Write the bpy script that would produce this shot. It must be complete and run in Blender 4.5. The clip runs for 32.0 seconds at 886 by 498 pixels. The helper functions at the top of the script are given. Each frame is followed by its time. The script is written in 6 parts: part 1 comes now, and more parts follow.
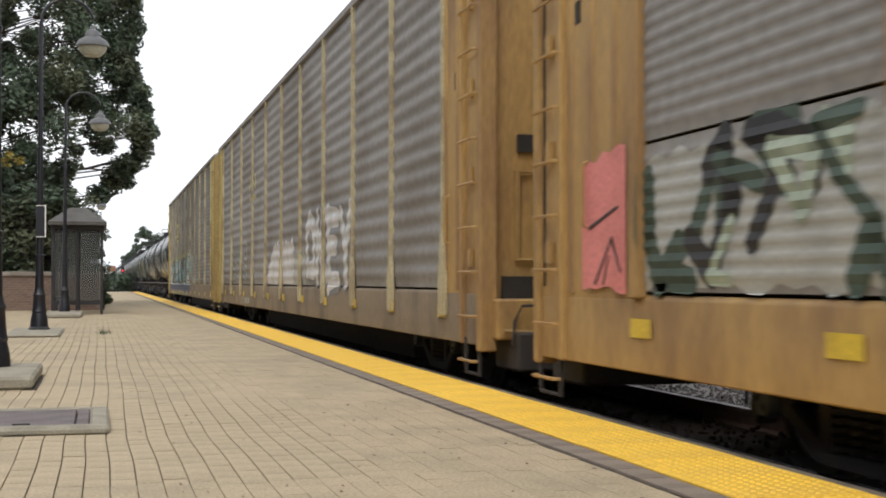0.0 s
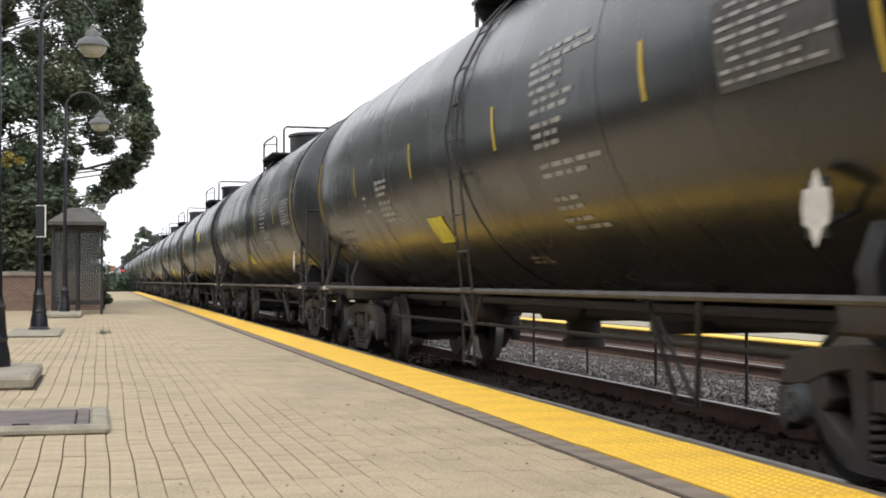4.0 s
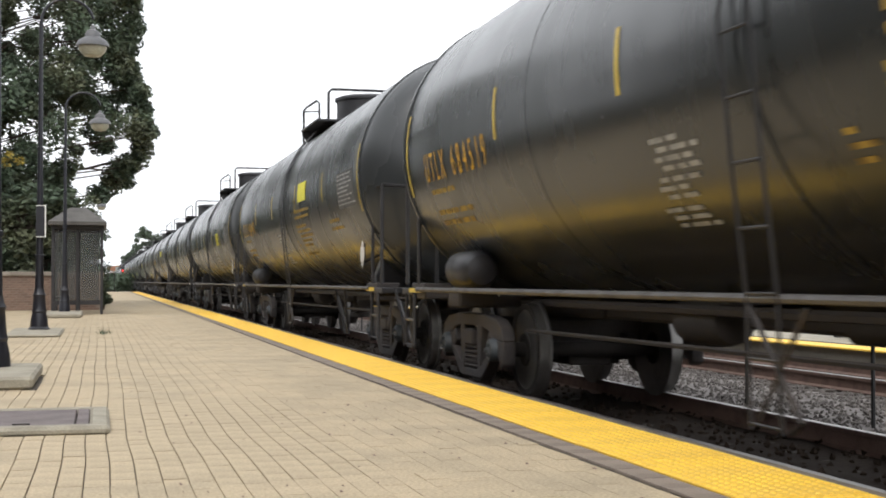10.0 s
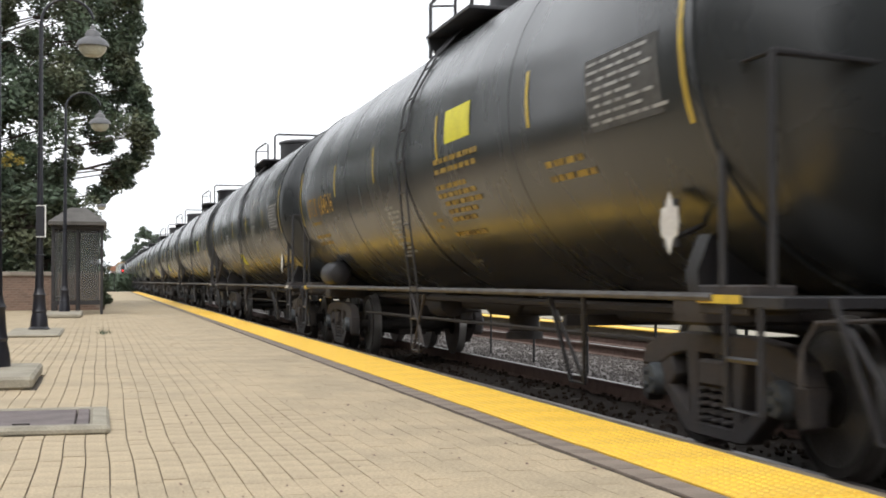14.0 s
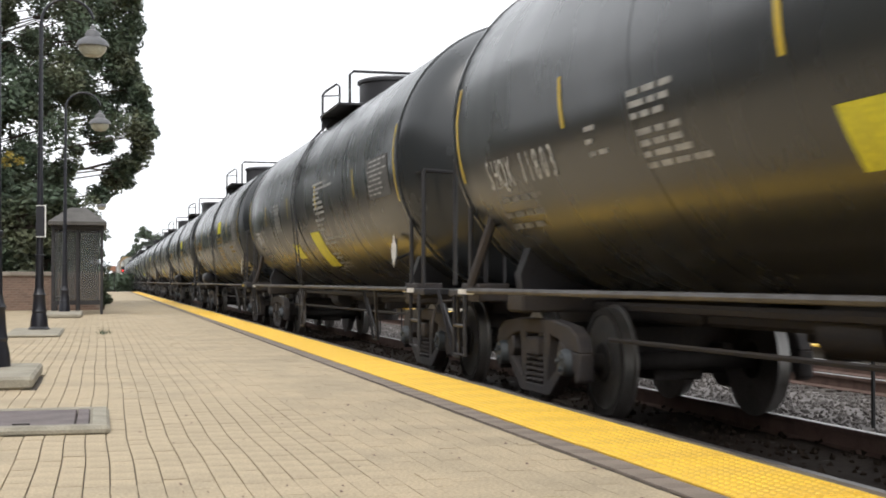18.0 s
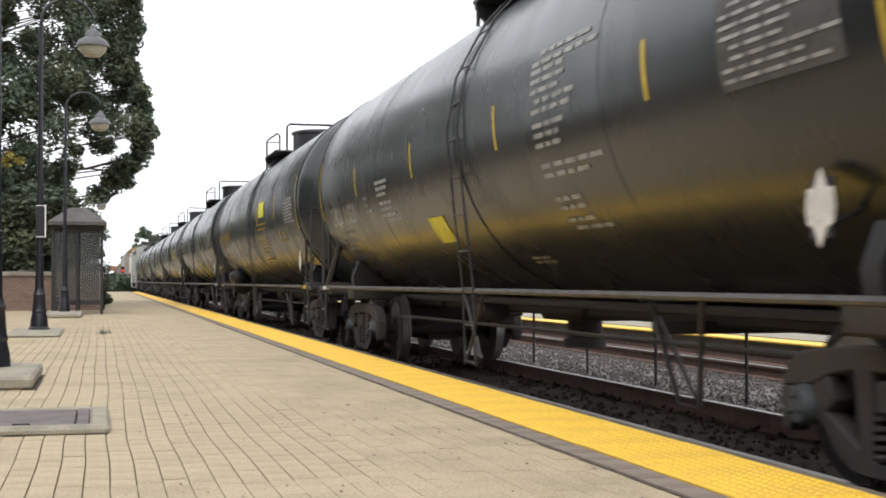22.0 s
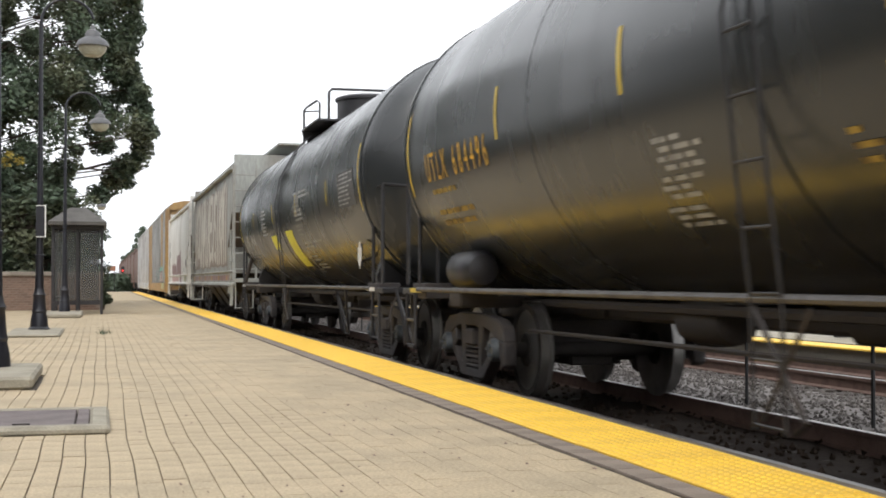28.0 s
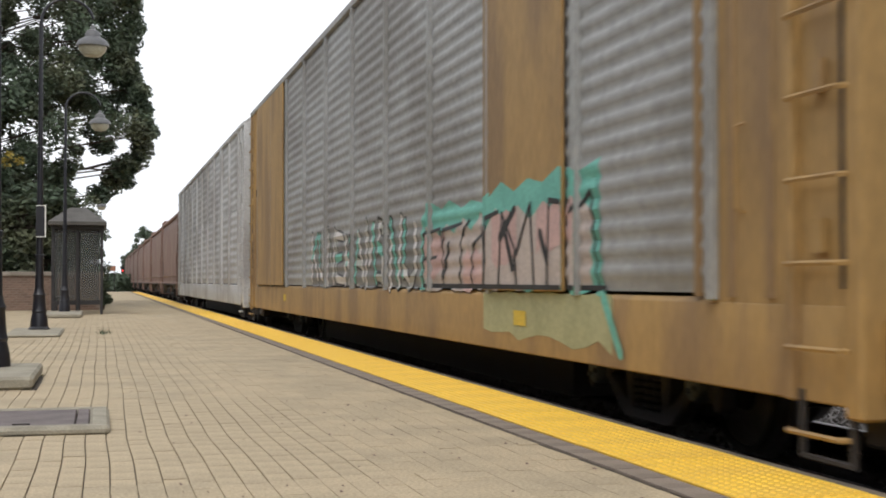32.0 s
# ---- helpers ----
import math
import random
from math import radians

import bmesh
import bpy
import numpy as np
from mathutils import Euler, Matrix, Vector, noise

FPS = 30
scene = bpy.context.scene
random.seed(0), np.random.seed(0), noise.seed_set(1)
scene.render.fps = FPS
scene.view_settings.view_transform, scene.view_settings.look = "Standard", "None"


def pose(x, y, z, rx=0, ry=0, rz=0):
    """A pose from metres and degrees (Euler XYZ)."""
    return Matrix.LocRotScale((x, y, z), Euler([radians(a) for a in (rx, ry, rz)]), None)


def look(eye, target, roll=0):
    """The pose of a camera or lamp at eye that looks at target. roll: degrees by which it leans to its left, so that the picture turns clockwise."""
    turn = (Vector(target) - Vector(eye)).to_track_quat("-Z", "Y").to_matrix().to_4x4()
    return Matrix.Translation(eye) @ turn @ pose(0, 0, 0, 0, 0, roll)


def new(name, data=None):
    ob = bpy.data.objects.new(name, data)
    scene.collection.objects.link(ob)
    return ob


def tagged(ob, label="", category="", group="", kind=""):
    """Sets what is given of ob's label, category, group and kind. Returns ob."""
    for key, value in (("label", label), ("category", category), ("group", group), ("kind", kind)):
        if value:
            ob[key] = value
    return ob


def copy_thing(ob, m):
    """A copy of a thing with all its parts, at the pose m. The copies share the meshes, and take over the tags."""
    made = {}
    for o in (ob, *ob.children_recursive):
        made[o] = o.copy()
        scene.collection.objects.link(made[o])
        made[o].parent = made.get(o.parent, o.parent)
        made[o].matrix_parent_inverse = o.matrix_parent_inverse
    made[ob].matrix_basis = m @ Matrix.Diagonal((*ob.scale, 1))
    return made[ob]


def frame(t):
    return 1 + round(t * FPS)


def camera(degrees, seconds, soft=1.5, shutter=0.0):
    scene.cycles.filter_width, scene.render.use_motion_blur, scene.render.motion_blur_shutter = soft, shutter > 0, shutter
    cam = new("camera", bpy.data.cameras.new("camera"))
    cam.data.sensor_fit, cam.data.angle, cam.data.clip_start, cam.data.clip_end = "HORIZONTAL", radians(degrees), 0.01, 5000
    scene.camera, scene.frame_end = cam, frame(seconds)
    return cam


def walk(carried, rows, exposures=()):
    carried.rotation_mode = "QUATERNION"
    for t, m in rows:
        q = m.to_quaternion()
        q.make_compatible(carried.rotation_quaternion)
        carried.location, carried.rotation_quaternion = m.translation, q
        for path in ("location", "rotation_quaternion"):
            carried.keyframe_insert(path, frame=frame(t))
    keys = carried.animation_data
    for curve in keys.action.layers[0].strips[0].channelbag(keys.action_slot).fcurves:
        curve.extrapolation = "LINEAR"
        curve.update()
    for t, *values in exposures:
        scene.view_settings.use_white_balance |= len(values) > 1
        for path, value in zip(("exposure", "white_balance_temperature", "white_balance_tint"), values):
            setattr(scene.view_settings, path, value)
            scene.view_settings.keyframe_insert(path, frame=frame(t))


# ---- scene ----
# One low tripod shot along a station platform while a freight train rolls past.
# x: away from the added building behind the platform, y: along the track, z: up; platform top is z = 0.
EYE = (0.0, 0.0, 0.896)
TURN, TILT = radians(14.458), radians(1.391)
AIM = (EYE[0] + math.sin(TURN) * math.cos(TILT), EYE[1] + math.cos(TURN) * math.cos(TILT), EYE[2] + math.sin(TILT))
cam = camera(36.9, 32.0, soft=1.8, shutter=0.14)
walk(cam, [(0.0, look(EYE, AIM)), (32.0, look(EYE, AIM))], exposures=[(0.0, 0.08), (3.0, 0.22), (5.6, 0.36), (28.6, 0.36), (29.6, 0.30), (30.8, 0.16), (32.0, 0.06)])

SPEED = 16.1      # of the train, towards -y
TRACK = 4.86      # middle of its track
RAIL = -0.24      # top of the rails
TRACK_2 = 9.45

# ---- world and light: bright overcast ----
world = bpy.data.worlds.new("overcast")
scene.world = world
world.use_nodes = True
wn, wl = world.node_tree.nodes, world.node_tree.links
sky = wn.new("ShaderNodeTexSky")
sky.sky_type, sky.sun_disc = "NISHITA", False
sky.sun_elevation, sky.sun_rotation = radians(52), radians(205)
sky.air_density, sky.dust_density, sky.ozone_density = 1.0, 4.0, 1.0
grey = wn.new("ShaderNodeHueSaturation")
grey.inputs["Saturation"].default_value = 0.12
cloud = wn.new("ShaderNodeMix")
cloud.data_type = "RGBA"
cloud.inputs["Factor"].default_value = 0.75
cloud.inputs["B"].default_value = (11.0, 11.3, 11.8, 1)
wl.new(sky.outputs["Color"], grey.inputs["Color"])
wl.new(grey.outputs["Color"], cloud.inputs["A"])
wl.new(cloud.outputs["Result"], wn["Background"].inputs["Color"])
wn["Background"].inputs["Strength"].default_value = 0.12
sun = new("sun", bpy.data.lights.new("sun", "SUN"))
sun.data.energy, sun.data.angle, sun.data.color = 0.9, radians(25), (1.0, 0.96, 0.9)
sun.matrix_world = look((-14, -30, 42), (0, 0, 0))


# ---- materials ----
def srgb(r, g, b):
    return tuple(((c / 255 + 0.055) / 1.055) ** 2.4 if c > 10 else c / 255 / 12.92 for c in (r, g, b))


def surface(name, rgb, rough=0.6, metal=0.0, second=None, amount=0.5, scale=3.0, grain=40.0, bump=0.1, stretch=(1, 1, 1),
            per_piece=0.0, fleck=0.15, coat=0.0, patch=(0.45, 0.62), emit=0.0):
    """A painted, cast or natural surface: base colour, a second colour in patches, fine grain and relief."""
    m = bpy.data.materials.new(name)
    m.use_nodes = True
    n, l = m.node_tree.nodes, m.node_tree.links
    b = n["Principled BSDF"]
    co = n.new("ShaderNodeTexCoord")
    mp = n.new("ShaderNodeMapping")
    mp.inputs["Scale"].default_value = stretch
    l.new(co.outputs["Object"], mp.inputs["Vector"])
    big = n.new("ShaderNodeTexNoise")
    big.inputs["Scale"].default_value, big.inputs["Detail"].default_value = scale, 6.0
    fine = n.new("ShaderNodeTexNoise")
    fine.inputs["Scale"].default_value, fine.inputs["Detail"].default_value = grain, 4.0
    l.new(mp.outputs["Vector"], big.inputs["Vector"])
    l.new(mp.outputs["Vector"], fine.inputs["Vector"])
    ramp = n.new("ShaderNodeMapRange")
    ramp.inputs["From Min"].default_value, ramp.inputs["From Max"].default_value = patch
    ramp.inputs["To Max"].default_value = amount
    l.new(big.outputs["Fac"], ramp.inputs["Value"])
    mix = n.new("ShaderNodeMix")
    mix.data_type = "RGBA"
    mix.inputs["A"].default_value = (*rgb, 1)
    mix.inputs["B"].default_value = (*(second or tuple(c * 0.6 for c in rgb)), 1)
    l.new(ramp.outputs["Result"], mix.inputs["Factor"])
    hsv = n.new("ShaderNodeHueSaturation")
    val = n.new("ShaderNodeMapRange")
    val.inputs["To Min"].default_value, val.inputs["To Max"].default_value = 1 - fleck, 1 + fleck
    val.inputs["From Min"].default_value, val.inputs["From Max"].default_value = 0.3, 0.7
    l.new(fine.outputs["Fac"], val.inputs["Value"])
    l.new(mix.outputs["Result"], hsv.inputs["Color"])
    if per_piece:
        info = n.new("ShaderNodeObjectInfo")
        geo = n.new("ShaderNodeNewGeometry")
        add = n.new("ShaderNodeMath")
        add.operation = "ADD"
        l.new(info.outputs["Random"], add.inputs[0])
        l.new(geo.outputs["Random Per Island"], add.inputs[1])
        fr = n.new("ShaderNodeMath")
        fr.operation = "FRACT"
        l.new(add.outputs[0], fr.inputs[0])
        pr = n.new("ShaderNodeMapRange")
        pr.inputs["To Min"].default_value, pr.inputs["To Max"].default_value = 1 - per_piece, 1 + per_piece
        l.new(fr.outputs[0], pr.inputs["Value"])
        mul = n.new("ShaderNodeMath")
        mul.operation = "MULTIPLY"
        l.new(val.outputs["Result"], mul.inputs[0])
        l.new(pr.outputs["Result"], mul.inputs[1])
        l.new(mul.outputs[0], hsv.inputs["Value"])
    else:
        l.new(val.outputs["Result"], hsv.inputs["Value"])
    l.new(hsv.outputs["Color"], b.inputs["Base Color"])
    rr = n.new("ShaderNodeMapRange")
    rr.inputs["To Min"].default_value, rr.inputs["To Max"].default_value = max(0.03, rough - 0.12), min(1, rough + 0.12)
    l.new(big.outputs["Fac"], rr.inputs["Value"])
    l.new(rr.outputs["Result"], b.inputs["Roughness"])
    b.inputs["Metallic"].default_value = metal
    b.inputs["Coat Weight"].default_value = coat
    b.inputs["Coat Roughness"].default_value = 0.15
    if bump:
        bp = n.new("ShaderNodeBump")
        bp.inputs["Strength"].default_value, bp.inputs["Distance"].default_value = bump, 0.01
        l.new(fine.outputs["Fac"], bp.inputs["Height"])
        l.new(bp.outputs["Normal"], b.inputs["Normal"])
    if emit:
        b.inputs["Emission Color"].default_value, b.inputs["Emission Strength"].default_value = (*rgb, 1), emit
    return m


def glass(name, rgb, rough=0.05, alpha_mix=0.6):
    m = bpy.data.materials.new(name)
    m.use_nodes = True
    n, l = m.node_tree.nodes, m.node_tree.links
    b = n["Principled BSDF"]
    b.inputs["Base Color"].default_value, b.inputs["Roughness"].default_value = (*rgb, 1), rough
    t = n.new("ShaderNodeBsdfTransparent")
    mx = n.new("ShaderNodeMixShader")
    mx.inputs["Fac"].default_value = alpha_mix
    l.new(b.outputs[0], mx.inputs[1])
    l.new(t.outputs[0], mx.inputs[2])
    l.new(mx.outputs[0], n["Material Output"].inputs["Surface"])
    return m


M = {}
M["paver"] = surface("paver", (0.44, 0.352, 0.232), 0.85, second=(0.345, 0.285, 0.195), amount=0.6, scale=1.3, grain=60, bump=0.4, per_piece=0.05, fleck=0.22)
M["joint"] = surface("joint_sand", (0.11, 0.09, 0.068), 0.95, grain=90, bump=0.4)
M["kerb"] = surface("weathered_concrete", (0.22, 0.20, 0.165), 0.9, scale=2, grain=70, bump=0.4)
M["border"] = surface("dark_edge_brick", (0.25, 0.20, 0.16), 0.85, scale=3, grain=60, bump=0.3, per_piece=0.05)
M["nosing"] = surface("worn_brown_nosing", (0.17, 0.135, 0.10), 0.9, second=(0.08, 0.065, 0.05), amount=0.8, scale=4, grain=50, bump=0.4)
M["tactile"] = surface("yellow_tactile", (0.90, 0.56, 0.06), 0.6, second=(0.76, 0.47, 0.08), amount=0.55, scale=1.6, grain=50, bump=0.15, per_piece=0.04)
M["slab"] = surface("pale_concrete", (0.33, 0.30, 0.235), 0.9, scale=4, grain=90, bump=0.4)
M["hatch"] = surface("purple_grey_hatch", (0.13, 0.10, 0.095), 0.6, scale=5, grain=80, bump=0.3)
M["ballast"] = surface("grey_ballast", (0.150, 0.135, 0.126), 0.95, second=(0.085, 0.074, 0.068), amount=0.8, scale=5, grain=30, bump=0.7, per_piece=0.22, fleck=0.2)
M["dark_ballast"] = surface("oily_ballast", (0.030, 0.021, 0.016), 1.0, second=(0.045, 0.034, 0.026), amount=0.8, scale=2, grain=25, bump=0.9, per_piece=0.2, fleck=0.3)
M["dark_ballast"].node_tree.nodes["Principled BSDF"].inputs["Specular IOR Level"].default_value = 0.08
M["rail_side"] = surface("rusty_rail", (0.16, 0.10, 0.08), 0.8, scale=6, grain=60, bump=0.3)
M["rail_top"] = surface("polished_rail", (0.36, 0.34, 0.33), 0.42, 0.9, grain=80, bump=0.05, stretch=(1, 0.05, 1))
M["tie"] = surface("old_tie", (0.05, 0.04, 0.033), 0.95, scale=5, grain=40, bump=0.6, per_piece=0.2)
M["black_steel"] = surface("black_painted_steel", (0.024, 0.023, 0.026), 0.45, grain=60, bump=0.08)
M["fence_steel"] = surface("black_fence", (0.012, 0.012, 0.013), 0.6)
M["lamp_post"] = surface("black_lamp_post", (0.012, 0.012, 0.018), 0.38, grain=50, bump=0.1)
M["lamp_metal"] = surface("grey_lamp_shade", (0.13, 0.13, 0.135), 0.5, grain=50, bump=0.05)
M["lamp_glass"] = surface("frosted_lamp_glass", (0.42, 0.40, 0.31), 0.35, grain=30, bump=0.03)
M["brick_wall"] = surface("red_brown_brick", (0.24, 0.165, 0.128), 0.9, scale=4, grain=60, bump=0.3, per_piece=0.16)
M["mortar"] = surface("mortar", (0.30, 0.25, 0.21), 0.95, grain=80, bump=0.3)
M["stone_cap"] = surface("stone_cap", (0.30, 0.26, 0.22), 0.9, grain=60, bump=0.3)
M["shelter_metal"] = surface("dark_shelter_metal", (0.035, 0.032, 0.034), 0.5, grain=50, bump=0.1)
M["shelter_roof"] = surface("brown_grey_roof", (0.085, 0.077, 0.068), 0.55, scale=3, grain=40, bump=0.2)
M["shelter_glass"] = glass("shelter_glass", (0.10, 0.105, 0.10), 0.2, 0.68)
M["leaf"] = surface("dark_leaf", (0.064, 0.092, 0.055), 0.6, second=(0.100, 0.104, 0.055), amount=0.8, scale=0.6, grain=8, bump=0.0, per_piece=0.45)
M["leaf_dry"] = surface("yellowing_leaf", (0.30, 0.23, 0.04), 0.5, grain=8, bump=0.0, per_piece=0.3)
M["far_leaf"] = surface("far_leaf", (0.085, 0.115, 0.075), 0.7, grain=5, bump=0.0, per_piece=0.3)
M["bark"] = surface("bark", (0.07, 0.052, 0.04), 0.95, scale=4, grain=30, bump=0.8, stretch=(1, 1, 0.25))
M["ground"] = surface("trackside_ground", (0.22, 0.20, 0.15), 0.95, second=(0.10, 0.13, 0.05), amount=0.9, scale=0.15, grain=4, bump=0.3)
M["white"] = surface("white_paint", (0.78, 0.77, 0.74), 0.6, second=(0.5, 0.48, 0.45), amount=0.6, scale=3)
M["yellow"] = surface("reflective_yellow", (0.68, 0.49, 0.05), 0.4, second=(0.5, 0.34, 0.05), amount=0.6, scale=4)
M["lemon"] = surface("lemon_panel", (0.78, 0.72, 0.04), 0.5, second=(0.55, 0.5, 0.06), amount=0.5, scale=4)
M["letter_white"] = surface("letter_white", (0.70, 0.70, 0.68), 0.6, second=(0.42, 0.41, 0.40), amount=0.7, scale=6)
M["mid_white"] = surface("faded_white_stencil", (0.42, 0.42, 0.41), 0.65, second=(0.22, 0.22, 0.21), amount=0.7, scale=8)
# rust brown deepened to carry the shade under the hopper ends
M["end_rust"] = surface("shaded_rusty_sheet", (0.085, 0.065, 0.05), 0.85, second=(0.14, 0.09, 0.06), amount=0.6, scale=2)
M["letter_yellow"] = surface("letter_yellow", (0.80, 0.44, 0.035), 0.6, second=(0.5, 0.28, 0.04), amount=0.6, scale=6)
M["dim_white"] = surface("dusty_stencil", (0.24, 0.24, 0.235), 0.7, second=(0.10, 0.10, 0.10), amount=0.8, scale=9)
M["dim_yellow"] = surface("dusty_yellow_stencil", (0.42, 0.28, 0.05), 0.7, second=(0.12, 0.08, 0.03), amount=0.8, scale=9)


def tank_paint(name, base, dust, dusty_from):
    """Weathered black gloss paint: rain-washed streaks down the shell, pale dust with dripping edges on its top, and
    sky sheen painted in as a paler upper half.
    """
    m = bpy.data.materials.new(name)
    m.use_nodes = True
    n, l = m.node_tree.nodes, m.node_tree.links
    b = n["Principled BSDF"]
    co, info = n.new("ShaderNodeTexCoord"), n.new("ShaderNodeObjectInfo")
    off = n.new("ShaderNodeVectorMath")
    off.operation = "MULTIPLY_ADD"
    off.inputs[1].default_value = (1, 1, 1)
    shift = n.new("ShaderNodeCombineXYZ")
    far = n.new("ShaderNodeMath")
    far.operation = "MULTIPLY"
    far.inputs[1].default_value = 60.0
    l.new(info.outputs["Random"], far.inputs[0])
    l.new(far.outputs[0], shift.inputs["Y"])
    l.new(co.outputs["Object"], off.inputs[0])
    l.new(shift.outputs[0], off.inputs[2])

    def field(scale, stretch, detail):
        mp, nz = n.new("ShaderNodeMapping"), n.new("ShaderNodeTexNoise")
        mp.inputs["Scale"].default_value = stretch
        nz.inputs["Scale"].default_value, nz.inputs["Detail"].default_value = scale, detail
        l.new(off.outputs[0], mp.inputs["Vector"])
        l.new(mp.outputs["Vector"], nz.inputs["Vector"])
        return nz.outputs["Fac"]

    def ranged(value, lo, hi, a, c):
        r = n.new("ShaderNodeMapRange")
        for key, v in (("From Min", lo), ("From Max", hi), ("To Min", a), ("To Max", c)):
            r.inputs[key].default_value = v
        l.new(value, r.inputs["Value"])
        return r.outputs["Result"]

    def math_of(op, p, q):
        k = n.new("ShaderNodeMath")
        k.operation = op
        l.new(p, k.inputs[0])
        if isinstance(q, float):
            k.inputs[1].default_value = q
        else:
            l.new(q, k.inputs[1])
        return k.outputs[0]

    streak, blotch, grit = field(1.0, (0.5, 3.2, 0.45), 4.0), field(0.7, (1, 1, 1), 4.0), field(26.0, (1, 1, 1), 3.0)
    xyz = n.new("ShaderNodeSeparateXYZ")
    l.new(co.outputs["Object"], xyz.inputs[0])
    height = math_of("ADD", xyz.outputs["Z"], ranged(streak, 0.3, 0.7, -0.20, 0.20))
    dust_and_sheen = math_of("MULTIPLY", ranged(height, dusty_from, dusty_from + 0.22, 0.0, dust), ranged(blotch, 0.35, 0.6, 0.35, 1.0))
    # colour grows paler with height: painted sky sheen on top of the dust
    dust_and_sheen = math_of("ADD", dust_and_sheen, ranged(height, 2.4, 3.9, 0.0, 0.24))
    dust_and_sheen = math_of("MAXIMUM", dust_and_sheen, math_of("MULTIPLY", ranged(streak, 0.55, 0.75, 0.0, 0.07), ranged(blotch, 0.4, 0.65, 0.0, 1.0)))
    mix = n.new("ShaderNodeMix")
    mix.data_type = "RGBA"
    mix.inputs["A"].default_value, mix.inputs["B"].default_value = (*base, 1), (0.125, 0.13, 0.135, 1)
    dust_and_sheen = math_of("MAXIMUM", dust_and_sheen, ranged(info.outputs["Random"], 0.0, 1.0, 0.02, 0.16))
    l.new(dust_and_sheen, mix.inputs["Factor"])
    l.new(mix.outputs["Result"], b.inputs["Base Color"])
    l.new(math_of("ADD", ranged(streak, 0.3, 0.7, 0.225, 0.275), ranged(blotch, 0.3, 0.7, -0.03, 0.06)), b.inputs["Roughness"])
    b.inputs["Specular IOR Level"].default_value = 0.62
    bp = n.new("ShaderNodeBump")
    bp.inputs["Strength"].default_value, bp.inputs["Distance"].default_value = 0.16, 0.012
    l.new(math_of("ADD", blotch, math_of("MULTIPLY", grit, 0.12)), bp.inputs["Height"])
    l.new(bp.outputs["Normal"], b.inputs["Normal"])
    return m


M["tank"] = tank_paint("black_tank_paint", (0.0155, 0.018, 0.0195), 0.5, 3.62)
M["tank_dusty"] = tank_paint("dust_topped_tank_paint", (0.016, 0.0175, 0.018), 0.85, 3.48)
M["truck"] = surface("grimy_cast_steel", (0.040, 0.035, 0.035), 0.75, second=(0.06, 0.048, 0.042), amount=0.7, scale=6, grain=50, bump=0.4)
M["under"] = surface("grimy_underframe", (0.040, 0.034, 0.032), 0.8, second=(0.05, 0.04, 0.033), amount=0.7, scale=4, grain=40, bump=0.3)
M["rail_grey"] = surface("worn_grey_pipe", (0.085, 0.08, 0.08), 0.55, second=(0.05, 0.045, 0.042), amount=0.7, scale=4)
M["wheel"] = surface("brown_wheel", (0.022, 0.018, 0.016), 0.85, 0.0, scale=6, grain=40, bump=0.2)
M["tread"] = surface("worn_tread", (0.26, 0.25, 0.24), 0.42, 0.8, grain=60, bump=0.05)
M["cap"] = surface("bearing_cap", (0.07, 0.08, 0.09), 0.55, scale=8, grain=40)
M["rack_yellow"] = surface("rack_yellow", (0.42, 0.26, 0.09), 0.62, second=(0.24, 0.135, 0.06), amount=0.8, scale=1.6, grain=30, bump=0.12, stretch=(1, 1, 0.3))
M["rack_cream"] = surface("rack_cream", (0.43, 0.335, 0.115), 0.62, second=(0.26, 0.17, 0.075), amount=0.8, scale=1.6, grain=30, bump=0.12, stretch=(1, 1, 0.3))
M["rack_dirty"] = surface("rack_dirty", (0.215, 0.165, 0.11), 0.75, second=(0.12, 0.09, 0.068), amount=0.8, scale=1.4, grain=30, bump=0.12, stretch=(1, 1, 0.4))
M["rack_post"] = surface("rack_post", (0.46, 0.40, 0.25), 0.65, second=(0.26, 0.20, 0.12), amount=0.8, scale=2.5, grain=30, bump=0.1)
M["rack_ochre"] = surface("rack_ochre", (0.36, 0.225, 0.085), 0.62, second=(0.22, 0.14, 0.075), amount=0.8, scale=1.6, grain=30, bump=0.12, stretch=(1, 1, 0.3))
M["rack_grey"] = surface("galvanised_panel", (0.262, 0.248, 0.234), 0.68, 0.1, second=(0.165, 0.14, 0.12), amount=0.6, scale=1.2, grain=25, bump=0.08, stretch=(1, 0.35, 0.5))
M["rack_silver"] = surface("silver_panel", (0.34, 0.345, 0.345), 0.6, 0.15, second=(0.21, 0.20, 0.19), amount=0.6, scale=1.2, grain=25, bump=0.08, stretch=(1, 0.35, 0.5))
M["rack_pale"] = surface("pale_rack_panel", (0.50, 0.50, 0.50), 0.55, 0.2, second=(0.32, 0.30, 0.29), amount=0.7, scale=0.9, grain=25, bump=0.08)
M["rust_brown"] = surface("rust_brown", (0.19, 0.115, 0.085), 0.8, second=(0.10, 0.07, 0.055), amount=0.7, scale=2, grain=30, bump=0.2)
M["hopper_grey"] = surface("hopper_grey", (0.34, 0.35, 0.33), 0.65, second=(0.23, 0.215, 0.19), amount=0.8, scale=0.9, grain=20, bump=0.08, stretch=(1, 1, 0.3))
M["hopper_white"] = surface("hopper_white", (0.68, 0.67, 0.635), 0.55, second=(0.50, 0.475, 0.43), amount=0.8, scale=0.9, grain=20, bump=0.08, stretch=(1, 1, 0.3))
M["brown_car"] = surface("brown_freight_paint", (0.17, 0.095, 0.075), 0.7, second=(0.24, 0.17, 0.14), amount=0.7, scale=0.8, grain=20, bump=0.1)
